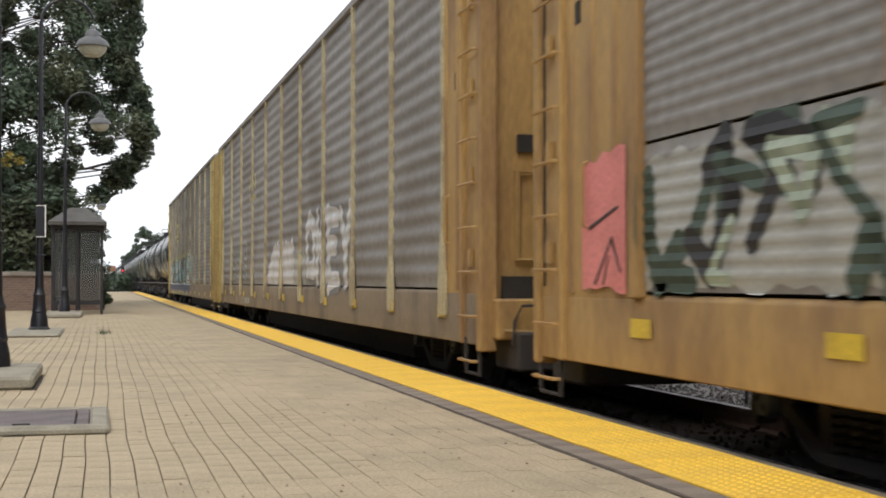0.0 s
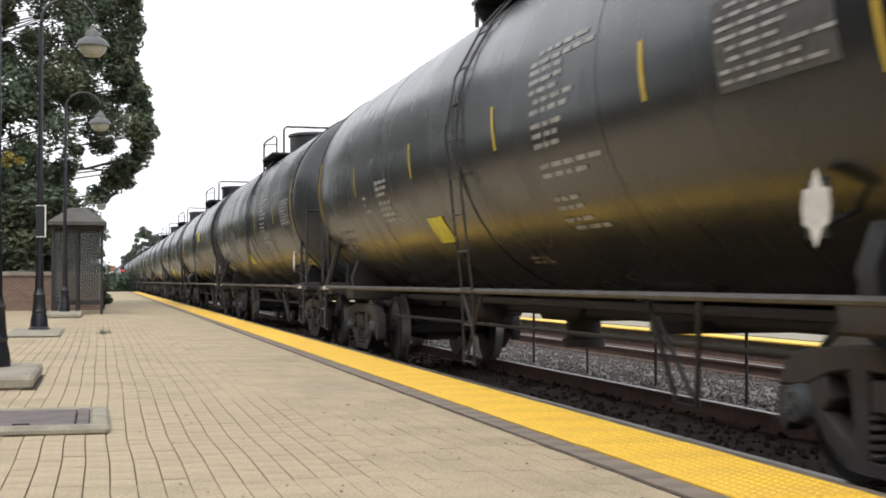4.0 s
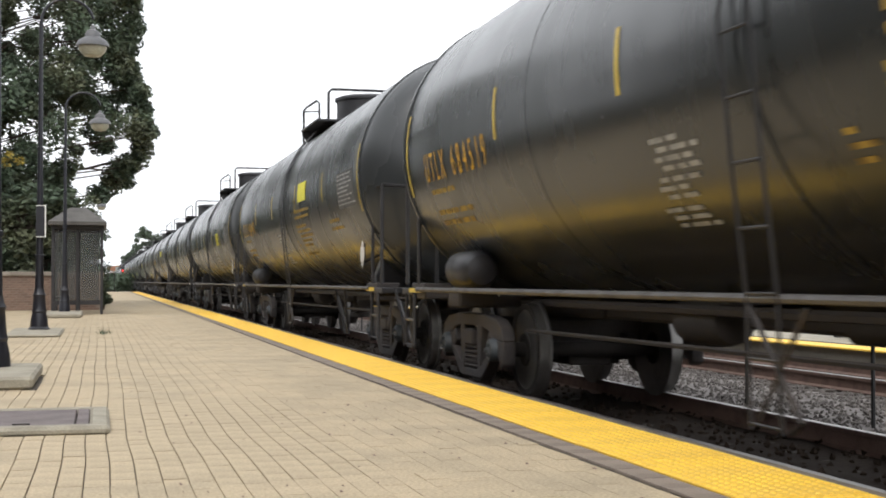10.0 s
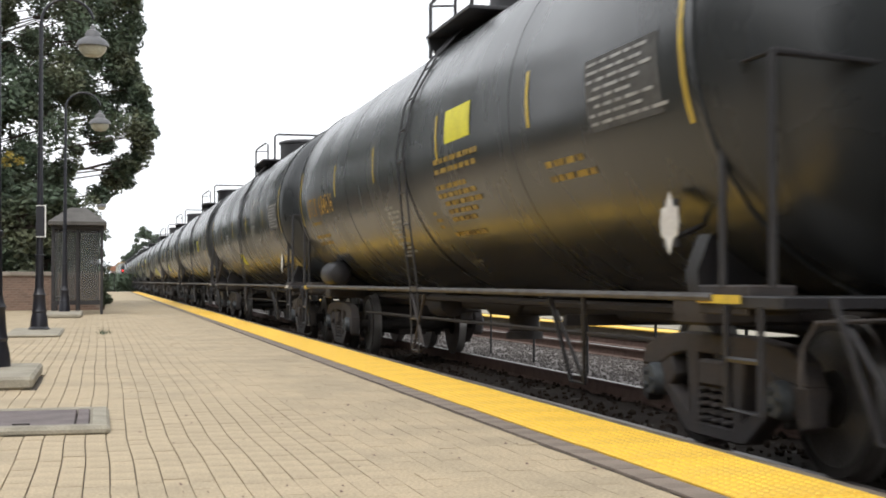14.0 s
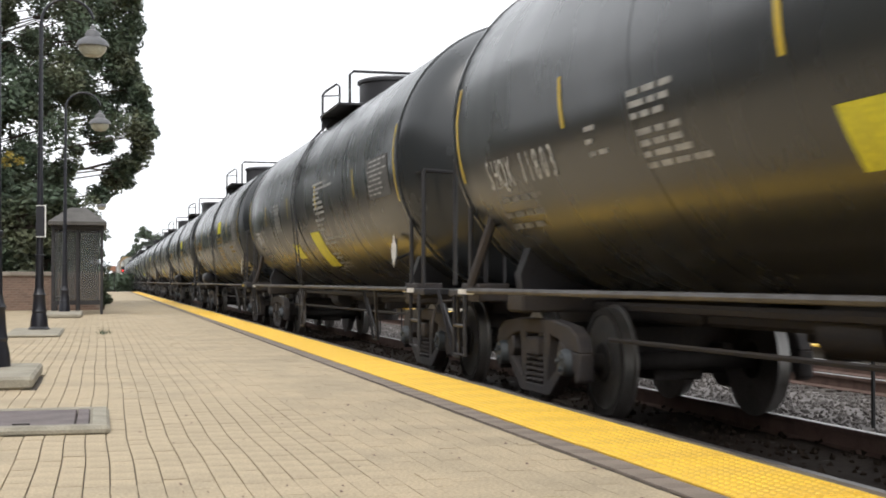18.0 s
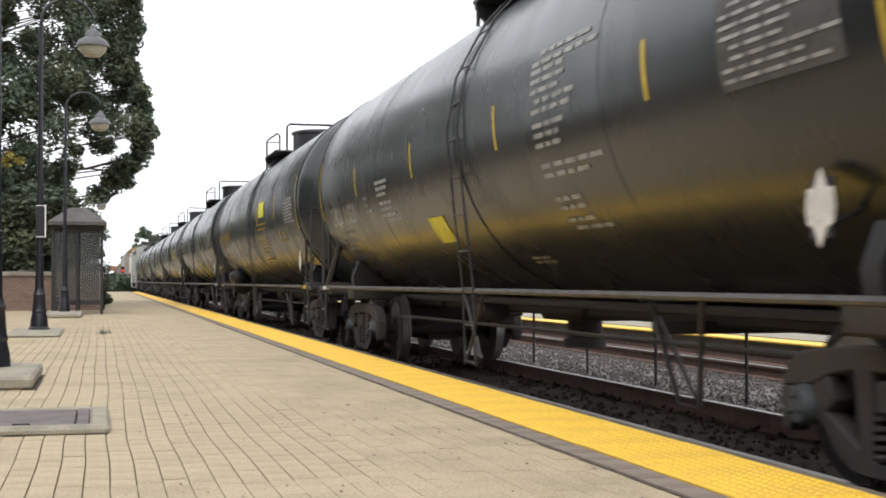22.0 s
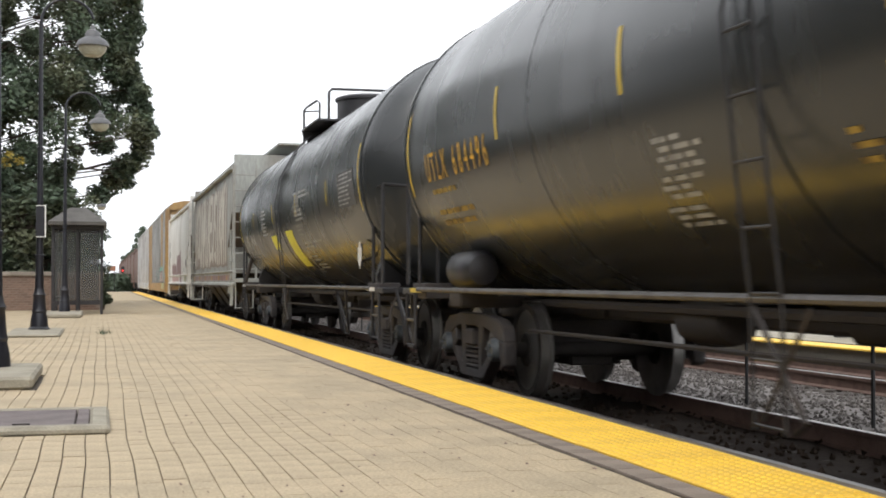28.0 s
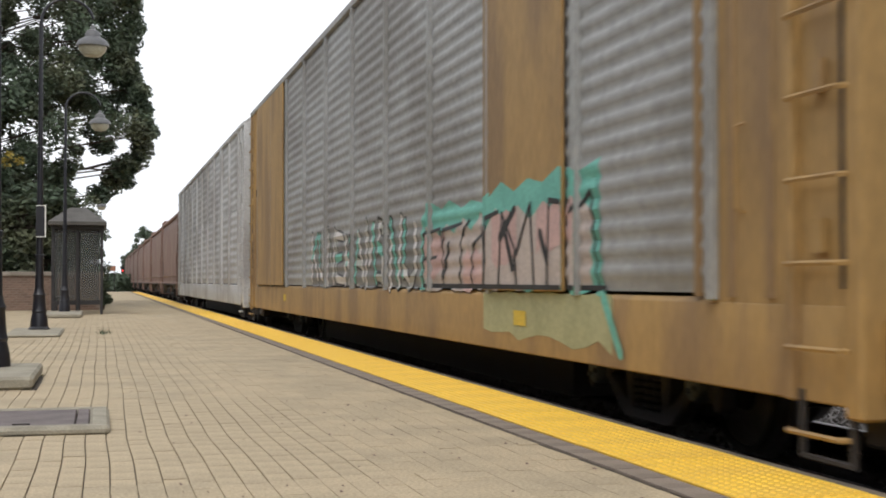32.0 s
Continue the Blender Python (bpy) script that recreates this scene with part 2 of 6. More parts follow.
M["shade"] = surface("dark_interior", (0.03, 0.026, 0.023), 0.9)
M["faded_yellow"] = surface("faded_emblem_yellow", (0.50, 0.44, 0.19), 0.6, second=(0.36, 0.32, 0.17), amount=0.7, scale=4)
# grey darkened in its base colour for the shade below the slope sheets
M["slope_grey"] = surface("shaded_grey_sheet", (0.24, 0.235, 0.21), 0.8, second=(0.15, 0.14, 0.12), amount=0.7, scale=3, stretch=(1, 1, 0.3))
# wall of the added building, kept dark and neutral for what the tanks reflect
M["station_wall"] = surface("dark_unseen_wall", (0.085, 0.088, 0.085), 0.8, scale=2, grain=20, bump=0.1)
M["orange"] = surface("rust_red_panel", (0.34, 0.16, 0.10), 0.7)
M["signal_red"] = surface("signal_red", (0.9, 0.05, 0.04), 0.4, emit=0.9)


# ---- mesh helpers ----
class Shape:
    """Gathers vertices and faces, each face with a material slot."""
    def __init__(self):
        self.v, self.f, self.s = [], [], []

    def add(self, verts, faces, slot=0):
        o = len(self.v)
        self.v += [tuple(p) for p in verts]
        self.f += [tuple(i + o for i in q) for q in faces]
        self.s += [slot] * len(faces)
        return self

    def weld(self):
        """Joins corners that fall together."""
        seen, keep, index = {}, [], []
        for p in self.v:
            k = tuple(round(q, 4) for q in p)
            if k not in seen:
                seen[k] = len(keep)
                keep.append(p)
            index.append(seen[k])
        faces = [(tuple(dict.fromkeys(index[i] for i in f)), s) for f, s in zip(self.f, self.s)]
        faces = [(f, s) for f, s in faces if len(f) > 2]
        self.v, self.f, self.s = keep, [f for f, _ in faces], [s for _, s in faces]
        return self

    def box(self, c, size, slot=0, turn=None):
        x, y, z = (d / 2 for d in size)
        pts = [Vector((sx * x, sy * y, sz * z)) for sz in (-1, 1) for sx, sy in ((-1, -1), (1, -1), (1, 1), (-1, 1))]
        if turn is not None:
            pts = [turn @ p for p in pts]
        return self.add([p + Vector(c) for p in pts], [(3, 2, 1, 0), (4, 5, 6, 7), (0, 1, 5, 4), (1, 2, 6, 5), (2, 3, 7, 6), (3, 0, 4, 7)], slot)

    def tube(self, path, r, n=8, slot=0, closed=False):
        path = [Vector(p) for p in path]
        rings = []
        for i, p in enumerate(path):
            a = path[i - 1] if i else (path[-1] if closed else p)
            b = path[(i + 1) % len(path)] if i + 1 < len(path) or closed else p
            d = (b - a).normalized()
            u = d.orthogonal().normalized() if not rings else (last - d * last.dot(d)).normalized()
            last = u
            w = d.cross(u)
            rings.append([p + (u * math.cos(k * math.tau / n) + w * math.sin(k * math.tau / n)) * r for k in range(n)])
        verts = [q for ring in rings for q in ring]
        faces = []
        m = len(rings)
        for i in range(m if closed else m - 1):
            for k in range(n):
                a, b = i * n, ((i + 1) % m) * n
                faces.append((a + k, a + (k + 1) % n, b + (k + 1) % n, b + k))
        if not closed:
            faces += [tuple(range(n))[::-1], tuple((m - 1) * n + k for k in range(n))]
        return self.add(verts, faces, slot)

    def lathe(self, prof, n=24, axis="z", at=(0, 0, 0), slot=0):
        """prof: (radius, height) pairs, turned round an axis."""
        verts, faces = [], []
        for r, h in prof:
            for k in range(n):
                a = k * math.tau / n
                p = (r * math.cos(a), r * math.sin(a), h)
                p = {"z": p, "x": (p[2], p[0], p[1]), "y": (p[1], p[2], p[0])}[axis]
                verts.append((p[0] + at[0], p[1] + at[1], p[2] + at[2]))
        for i in range(len(prof) - 1):
            for k in range(n):
                faces.append((i * n + k, i * n + (k + 1) % n, (i + 1) * n + (k + 1) % n, (i + 1) * n + k))
        faces += [tuple(range(n))[::-1], tuple((len(prof) - 1) * n + k for k in range(n))]
        return self.add(verts, faces, slot)

    def prism(self, outline, lo, hi, axis="y", slot=0):
        """An outline in the plane across the axis, drawn out from lo to hi. axis y: (x, z); x: (y, z); z: (x, y)."""
        def at(p, h):
            return {"y": (p[0], h, p[1]), "x": (h, p[0], p[1]), "z": (p[0], p[1], h)}[axis]
        n = len(outline)
        verts = [at(p, lo) for p in outline] + [at(p, hi) for p in outline]
        faces = [tuple(range(n))[::-1], tuple(range(n, 2 * n))] + [(i, (i + 1) % n, n + (i + 1) % n, n + i) for i in range(n)]
        return self.add(verts, faces, slot)

    def mesh(self, name, mats, bevel=0.0, smooth=35):
        me = bpy.data.meshes.new(name)
        me.from_pydata(self.v, [], self.f)
        for m in mats if isinstance(mats, (list, tuple)) else [mats]:
            me.materials.append(M[m] if isinstance(m, str) else m)
        me.polygons.foreach_set("material_index", self.s)
        bm = bmesh.new()
        bm.from_mesh(me)
        bmesh.ops.recalc_face_normals(bm, faces=bm.faces)
        if bevel:
            edges = [e for e in bm.edges if len(e.link_faces) == 2 and e.calc_face_angle(0) > 0.6]
            bmesh.ops.bevel(bm, geom=edges, offset=bevel, segments=1, affect="EDGES", clamp_overlap=True)
        bm.to_mesh(me)
        bm.free()
        me.polygons.foreach_set("use_smooth", [True] * len(me.polygons))
        me.set_sharp_from_angle(angle=radians(smooth))
        return me


def part(name, shape, mats, parent=None, label="", bevel=0.0, at=None, kind="", smooth=35):
    """One mesh object; a part when it has a parent."""
    me = shape if isinstance(shape, bpy.types.Mesh) else shape.mesh(name, mats, bevel, smooth)
    ob = new(name, me)
    if parent is not None:
        ob.parent = parent
    if at is not None:
        ob.matrix_basis = at if isinstance(at, Matrix) else Matrix.Translation(at)
    if label or kind:
        tagged(ob, label=label, kind=kind)
    return ob


def thing(name, label, category, group="", kind="", at=None):
    ob = new(name)
    ob.empty_display_size = 0.3
    if at is not None:
        ob.matrix_basis = at if isinstance(at, Matrix) else Matrix.Translation(at)
    return tagged(ob, label=label, category=category, group=group, kind=kind)


def lettering(text, size):
    """The outline of a line of letters in the built-in font as plain vertices and faces, in its own plane."""
    cu = bpy.data.curves.new("letters", "FONT")
    cu.body, cu.size, cu.resolution_u = text, size, 3
    ob = bpy.data.objects.new("letters", cu)
    scene.collection.objects.link(ob)
    dg = bpy.context.evaluated_depsgraph_get()
    me = bpy.data.meshes.new_from_object(ob.evaluated_get(dg))
    v, f = [tuple(p.co) for p in me.vertices], [tuple(p.vertices) for p in me.polygons]
    bpy.data.objects.remove(ob)
    bpy.data.curves.remove(cu)
    bpy.data.meshes.remove(me)
    return v, f


GLYPHS = {ch: lettering(ch, 1.0) for ch in "UTLXSHQCBOE0123456789"}

# ---- large structure ----
X_IN, X_OUT = 2.551, 3.161           # the yellow strip
Y_NEAR, Y_FAR = -14.0, 118.0


def strip(name, x0, x1, y0, y1, z0, z1, mat, label, category, bevel=0.0):
    s = Shape().box(((x0 + x1) / 2, (y0 + y1) / 2, (z0 + z1) / 2), (x1 - x0, y1 - y0, z1 - z0))
    return tagged(part(name, s, mat, bevel=bevel), label, category, kind="structure")


g = Shape()
g.add([(-900, -300, -0.62), (900, -300, -0.62), (900, 2500, -0.62), (-900, 2500, -0.62)], [(0, 1, 2, 3)])
ground = tagged(part("ground", g, "ground"), "flat dusty ground with patchy grass round the station", "ground", kind="structure")
platform = strip("platform", -9.0, 2.37, Y_NEAR, Y_FAR, -0.6, -0.012, "joint", "station platform paved with tan bricks", "platform")
edge = strip("platform_edge", 2.37, 3.205, Y_NEAR, Y_FAR, -0.6, -0.03, "kerb", "concrete platform edge under the yellow strip", "platform edge")

# opposite platform beyond the second track
far_platform = strip("far_platform", 11.16, 17.0, -14, 118, -0.36, -0.15, "kerb", "concrete platform on the far side of the tracks", "platform")
far_strip = strip("far_warning_strip", 11.05, 11.66, -14, 118, -0.15, -0.125, "tactile", "yellow tactile strip along the far platform", "tactile strip")
far_paving = strip("far_paving", 11.664, 17.0, -14, 118, -0.15, -0.13, "slab", "pale paving of the far platform", "paving")
pier = Shape().box((0, 0, 0), (0.25, 0.5, 0.30)).mesh("pier", "slab", 0.015)
for k in range(44):
    part("pier", pier, None, far_platform, at=(11.24, -8 + k * 2.4, -0.495))


# ---- tracks ----
def rail_profile(cx, z):
    return [(cx - 0.075, z - 0.178), (cx + 0.075, z - 0.178), (cx + 0.075, z - 0.166), (cx + 0.012, z - 0.145), (cx + 0.012, z - 0.042),
            (cx + 0.036, z - 0.034), (cx + 0.036, z - 0.006), (cx - 0.036, z - 0.006), (cx - 0.036, z - 0.034), (cx - 0.012, z - 0.042),
            (cx - 0.012, z - 0.145), (cx - 0.075, z - 0.166)]


rnd = random.Random(4)
tie_mesh = Shape().box((0, 0, 0), (2.6, 0.23, 0.17)).mesh("tie", "tie", 0.012)


def track(cx, label, bed):
    t = thing("railway_track", label, "railway track", "railway tracks", "structure")
    for sx in (-1, 1):
        c = cx + sx * 0.7535
        r = part("rail", Shape().prism(rail_profile(c, RAIL), -20, 320), "rail_side", t)
        part("running_surface", Shape().box((c, 150, RAIL - 0.003), (0.062, 340, 0.006)), "rail_top", r, "polished steel running surface")
    for k in range(200):
        part("tie", tie_mesh, None, t, at=pose(cx + rnd.uniform(-0.03, 0.03), -12 + k * 0.53, RAIL - 0.26, rz=rnd.uniform(-1.2, 1.2)))
    far = Shape()
    for k in range(380):
        far.box((cx, 94 + k * 0.53, RAIL - 0.26), (2.6, 0.23, 0.17))
    part("tie", far, "tie", t, kind="stuff")
    return t


track(TRACK, "steel rails on dark oily ties beside the platform", "dark_ballast")
track(TRACK_2, "steel rails on wooden ties beyond the fence", "ballast")


def bed(name, x0, x1, z, mat, label, seed, stones, size, y1=60.0):
    """A gravel bed: a bumpy sheet and loose stones on it."""
    r = random.Random(seed)
    nx, ny = max(4, int((x1 - x0) / 0.12)), 700
    v, f = [], []
    for j in range(ny + 1):
        y = -14 + 332 * (j / ny) ** 1.6
        for i in range(nx + 1):
            x = x0 + (x1 - x0) * i / nx
            v.append((x, y, z + 0.03 * noise.noise((x * 3, y * 3, seed)) - 0.06 * (i in (0, nx))))
    for j in range(ny):
        for i in range(nx):
            a = j * (nx + 1) + i
            f.append((a, a + 1, a + nx + 2, a + nx + 1))
    ob = tagged(part(name, Shape().add(v, f), mat), label, "ballast", kind="structure")
    s = Shape()
    for _ in range(stones):
        x, y = r.uniform(x0, x1), -2 + (y1 + 2) * r.random() ** 1.5
        d = size * r.uniform(0.6, 1.3)
        m = Euler((r.uniform(0, 3), r.uniform(0, 3), r.uniform(0, 3))).to_matrix()
        pts = [m @ Vector((px * d * r.uniform(0.7, 1.1), py * d * r.uniform(0.5, 1), pz * d * 0.7)) for px, py, pz in
               ((1, 0, 0), (-1, 0, 0), (0, 1, 0), (0, -1, 0), (0, 0, 1), (0, 0, -1))]
        c = Vector((x, y, z + d * 0.25))
        s.add([c + p for p in pts], [(0, 2, 4), (2, 1, 4), (1, 3, 4), (3, 0, 4), (2, 0, 5), (1, 2, 5), (3, 1, 5), (0, 3, 5)])
    tagged(part(name + "_stones", s, mat, smooth=1), label, "gravel", kind="stuff")
    return ob


bed("near_ballast", 3.2, 6.05, RAIL - 0.165, "dark_ballast", "dark oily gravel bed between the near rails", 1, 6000, 0.035)
bed("middle_ballast", 6.05, 8.55, RAIL - 0.19, "ballast", "grey crushed stone between the two tracks", 2, 16000, 0.035)
bed("far_ballast", 8.55, 11.3, RAIL - 0.20, "ballast", "grey crushed stone under the far track", 3, 8000, 0.035)

# fence between the tracks
fence = thing("track_fence", "low black steel fence standing between the two tracks", "fence")
fence_post = Shape().box((0, 0, 0.6), (0.03, 0.03, 1.2)).box((0, 0, 0.01), (0.12, 0.12, 0.03)).mesh("post", "fence_steel", 0.004)
for k in range(44):
    part("post", fence_post, None, fence, at=(6.75, 13.07 + (k - 5) * 2.42, -0.46))
for z in (0.31, 0.70):
    part("rail_bar", Shape().tube([(6.75, 0.97, z), (6.75, 105, z)], 0.004, 5), "fence_steel", fence, "thin fence wire")

# railing and benches of the far platform
railing = thing("platform_railing", "black steel railing along the far platform", "railing", at=(16.4, 0, -0.13))
for k in range(40):
    part("post", Shape().box((0, k * 2.4 - 6, 0.55), (0.06, 0.06, 1.1)) if k == 0 else railing.children[0].data, "fence_steel", railing, at=(0, k * 2.4, 0))
for z in (0.3, 0.7, 1.08):
    part("rail_bar", Shape().tube([(0, -6, z), (0, 88, z)], 0.025), "fence_steel", railing)
for k in range(10):
    b = thing("platform_bench", "dark steel bench on the far platform", "bench", "benches on the far platform", at=(13.2, 6 + k * 7.5, -0.13))
    for dy in (-0.75, 0.75):
        part("leg", Shape().box((0, dy, 0.22), (0.4, 0.07, 0.44)), "fence_steel", b, bevel=0.006)
    for q in range(4):
        part("seat_slat", Shape().box((-0.2 + q * 0.13, 0, 0.46), (0.1, 1.8, 0.035)), "fence_steel", b)
    for q in range(3):
        part("back_slat", Shape().box((0.26, 0, 0.56 + q * 0.13), (0.03, 1.8, 0.1)), "fence_steel", b)

# ---- lamps on the near platform ----
def lamp(x, y, turned, banner):
    t = thing("street_lamp", "black goose-neck lamp with grey bell shade on a platform", "street lamp", "platform lamps", at=pose(x, y, 0, rz=turned))
    base = [(0.185, 0), (0.185, 0.07), (0.155, 0.10), (0.145, 0.22), (0.118, 0.34), (0.13, 0.37), (0.115, 0.41), (0.10, 0.62), (0.112, 0.66), (0.09, 0.70), (0.075, 0.78)]
    part("base", Shape().lathe(base, 16), "lamp_post", t, smooth=25)
    h = 5.48
    part("shaft", Shape().lathe([(0.075, 0.78), (0.066, 1.3), (0.075, 1.31), (0.075, 1.36), (0.06, 1.37), (0.045, 3.2), (0.055, 3.21), (0.055, 3.26), (0.042, 3.27), (0.034, h)], 14), "lamp_post", t)
    arc = [(0.45 - 0.45 * math.cos(a), 0, h + 0.43 * math.sin(a)) for a in np.linspace(0, math.pi * 0.93, 18)]
    part("goose_neck", Shape().tube([(0, 0, h - 0.2)] + arc, 0.026, 8), "lamp_post", t)
    cx, cz = 0.88, h - 0.14
    part("shade", Shape().lathe([(0.03, cz + 0.12), (0.05, cz + 0.04), (0.105, cz + 0.02), (0.13, cz - 0.03), (0.135, cz - 0.09), (0.19, cz - 0.12), (0.25, cz - 0.16), (0.285, cz - 0.22), (0.29, cz - 0.26), (0.275, cz - 0.262), (0.24, cz - 0.19), (0.05, cz - 0.06)], 24, at=(cx, 0, 0)), "lamp_metal", t, "grey metal bell shade")
    part("globe", Shape().lathe([(0.01, cz - 0.12), (0.20, cz - 0.20), (0.245, cz - 0.27), (0.225, cz - 0.35), (0.15, cz - 0.43), (0.01, cz - 0.455)], 20, at=(cx, 0, 0)), "lamp_glass", t, "frosted glass globe")
    if banner:
        panel = part("notice_panel", Shape().box((0.01, -0.075, 1.95), (0.15, 0.012, 0.53)), "lamp_post", t, "narrow dark notice panel with a white edge")
        part("panel_edge", Shape().box((0.095, -0.078, 1.95), (0.022, 0.02, 0.57)), "white", panel)
        for z in (1.675, 2.225):
            part("panel_edge", Shape().box((0.01, -0.078, z), (0.148, 0.02, 0.014)), "white", panel)
        for z in (1.75, 2.15):
            part("band", Shape().lathe([(0.066, z - 0.02), (0.072, z), (0.066, z + 0.02)], 12), "lamp_post", t)
    return t


for x, y, w in ((-0.95, 12.9, False), (-1.04, 24.4, True), (-0.92, 36.5, False), (-0.86, 77.0, False)):
    lamp(x, y, 0, w)
for x0, x1, y0, y1, h in ((-1.25, -0.535, 11.45, 13.4, 0.11), (-1.5, -0.63, 22.1, 25.2, 0.05), (-1.5, -0.45, 33.5, 37.4, 0.10)):
    s = Shape().box(((x0 + x1) / 2, (y0 + y1) / 2, h / 2), (x1 - x0, y1 - y0, h))
    tagged(part("lamp_plinth", s, "slab", bevel=0.025), "low pale concrete plinth under a platform lamp", "plinth", "lamp plinths")

vault = thing("utility_vault", "concrete utility vault with a purple-grey cover in the paving", "utility vault")
vs = Shape()
for c, sz in (((-0.62, 8.13, 0.02), (1.36, 0.14, 0.06)), ((-0.62, 9.25, 0.02), (1.36, 0.12, 0.06)), ((0.0, 8.69, 0.02), (0.12, 1.0, 0.06)), ((-1.24, 8.69, 0.02), (0.12, 1.0, 0.06))):
    vs.box(c, sz)
part("curb", vs, "slab", vault, "pale concrete curb", bevel=0.02)
part("cover", Shape().box((-0.66, 8.69, 0.025), (1.03, 0.98, 0.04)), "hatch", vault, "purple-grey composite cover", bevel=0.008)
part("cover", Shape().box((-0.10, 8.69, 0.025), (0.075, 0.98, 0.045)), "hatch", vault, bevel=0.006)
part("lifting_slot", Shape().box((-0.45, 8.27, 0.047), (0.10, 0.04, 0.008)), "shade", vault)

# ---- glass shelter, low wall, hedge ----
shelter = thing("platform_shelter", "small glazed waiting shelter with dark metal frame and hipped roof", "shelter", at=(-0.61, 38.9, 0))
for x in (-0.64, 0.0, 0.64):
    for y in (-1.6, 0, 1.6):
        if (x, y) != (0, 0):
            part("post", Shape().box((x, y, 1.2), (0.075, 0.075, 2.4)), "shelter_metal", shelter, bevel=0.008)
for x in (-0.64, 0.64):
    part("top_rail", Shape().box((x, 0, 2.36), (0.10, 3.3, 0.10)), "shelter_metal", shelter)
for y in (-1.6, 1.6):
    part("top_rail", Shape().box((0, y, 2.361), (1.20, 0.10, 0.10)), "shelter_metal", shelter)
    part("kick_rail", Shape().box((0, y, 0.30), (1.20, 0.06, 0.08)), "shelter_metal", shelter)
roof = [(-0.76, -2.0, 2.41), (0.76, -2.0, 2.41), (0.76, 2.0, 2.41), (-0.76, 2.0, 2.41), (-0.76, -2.0, 2.50), (0.76, -2.0, 2.50), (0.76, 2.0, 2.50), (-0.76, 2.0, 2.50), (-0.22, -1.0, 2.92), (0.22, -1.0, 2.92), (0.22, 1.0, 2.92), (-0.22, 1.0, 2.92)]
part("roof", Shape().add(roof, [(3, 2, 1, 0), (0, 1, 5, 4), (1, 2, 6, 5), (2, 3, 7, 6), (3, 0, 4, 7), (4, 5, 9, 8), (5, 6, 10, 9), (6, 7, 11, 10), (7, 4, 8, 11), (8, 9, 10, 11)]), "shelter_roof", shelter, "brown-grey hipped metal roof")
for x, y, w, d in ((-0.32, -1.6, 0.52, 0.012), (0.32, -1.6, 0.52, 0.012), (-0.32, 1.6, 0.52, 0.012), (0.32, 1.6, 0.52, 0.012), (-0.64, -0.8, 0.012, 1.45), (-0.64, 0.8, 0.012, 1.45), (0.64, -0.8, 0.012, 1.45), (0.64, 0.8, 0.012, 1.45)):
    part("pane", Shape().box((x, y, 1.32), (w, d, 1.92)), "shelter_glass", shelter, "dusty glass pane")
part("bench", Shape().box((-0.38, 0, 0.45), (0.36, 2.6, 0.05)), "shelter_metal", shelter, bevel=0.01)

# added building along the back of the platform, out of view, to darken tank reflections
station = thing("station_building", "unseen plain dark grey building added to darken the tank reflections", "building", at=(-11.0, 3.0, 0))
part("wall", Shape().box((0, 0, 2.4), (5.0, 62, 6.0)), "station_wall", station, bevel=0.02)
part("roof", Shape().prism([(-3.6, 5.4), (3.6, 5.4), (3.6, 5.6), (0, 8.4), (-3.6, 5.6)], -32, 32), "shelter_roof", station, "brown-grey pitched roof")
for k in range(9):
    w = part("window", Shape().box((2.5, -26 + k * 6.5, 2.3), (0.10, 1.5, 1.9)), "shelter_metal", station)
    part("pane", Shape().box((2.555, -26 + k * 6.5, 2.3), (0.02, 1.3, 1.7)), "shade", w)

# ---- trees ----
def leaf_cloud(r, centres, count, size, flat=0.5):
    """Many small leaves round the ends of twigs."""
    v, f = [], []
    for _ in range(count):
        c, rad = centres[r.randrange(len(centres))]
        d = Vector((r.gauss(0, 1), r.gauss(0, 1), r.gauss(0, 1))).normalized() * rad * r.random() ** 0.45
        p = Vector(c) + Vector((d.x, d.y, d.z * 0.8))
        u = Vector((r.gauss(0, 1), r.gauss(0, 1), r.gauss(0, flat))).normalized()
        w = u.cross(Vector((r.gauss(0, 1), r.gauss(0, 1), r.gauss(0, 1)))).normalized()
        s = size * r.uniform(0.6, 1.3)
        o = len(v)
        v += [p - u * s, p + w * s * 0.42, p + u * s, p - w * s * 0.42]
        f.append((o, o + 1, o + 2, o + 3))
    return Shape().add(v, f)


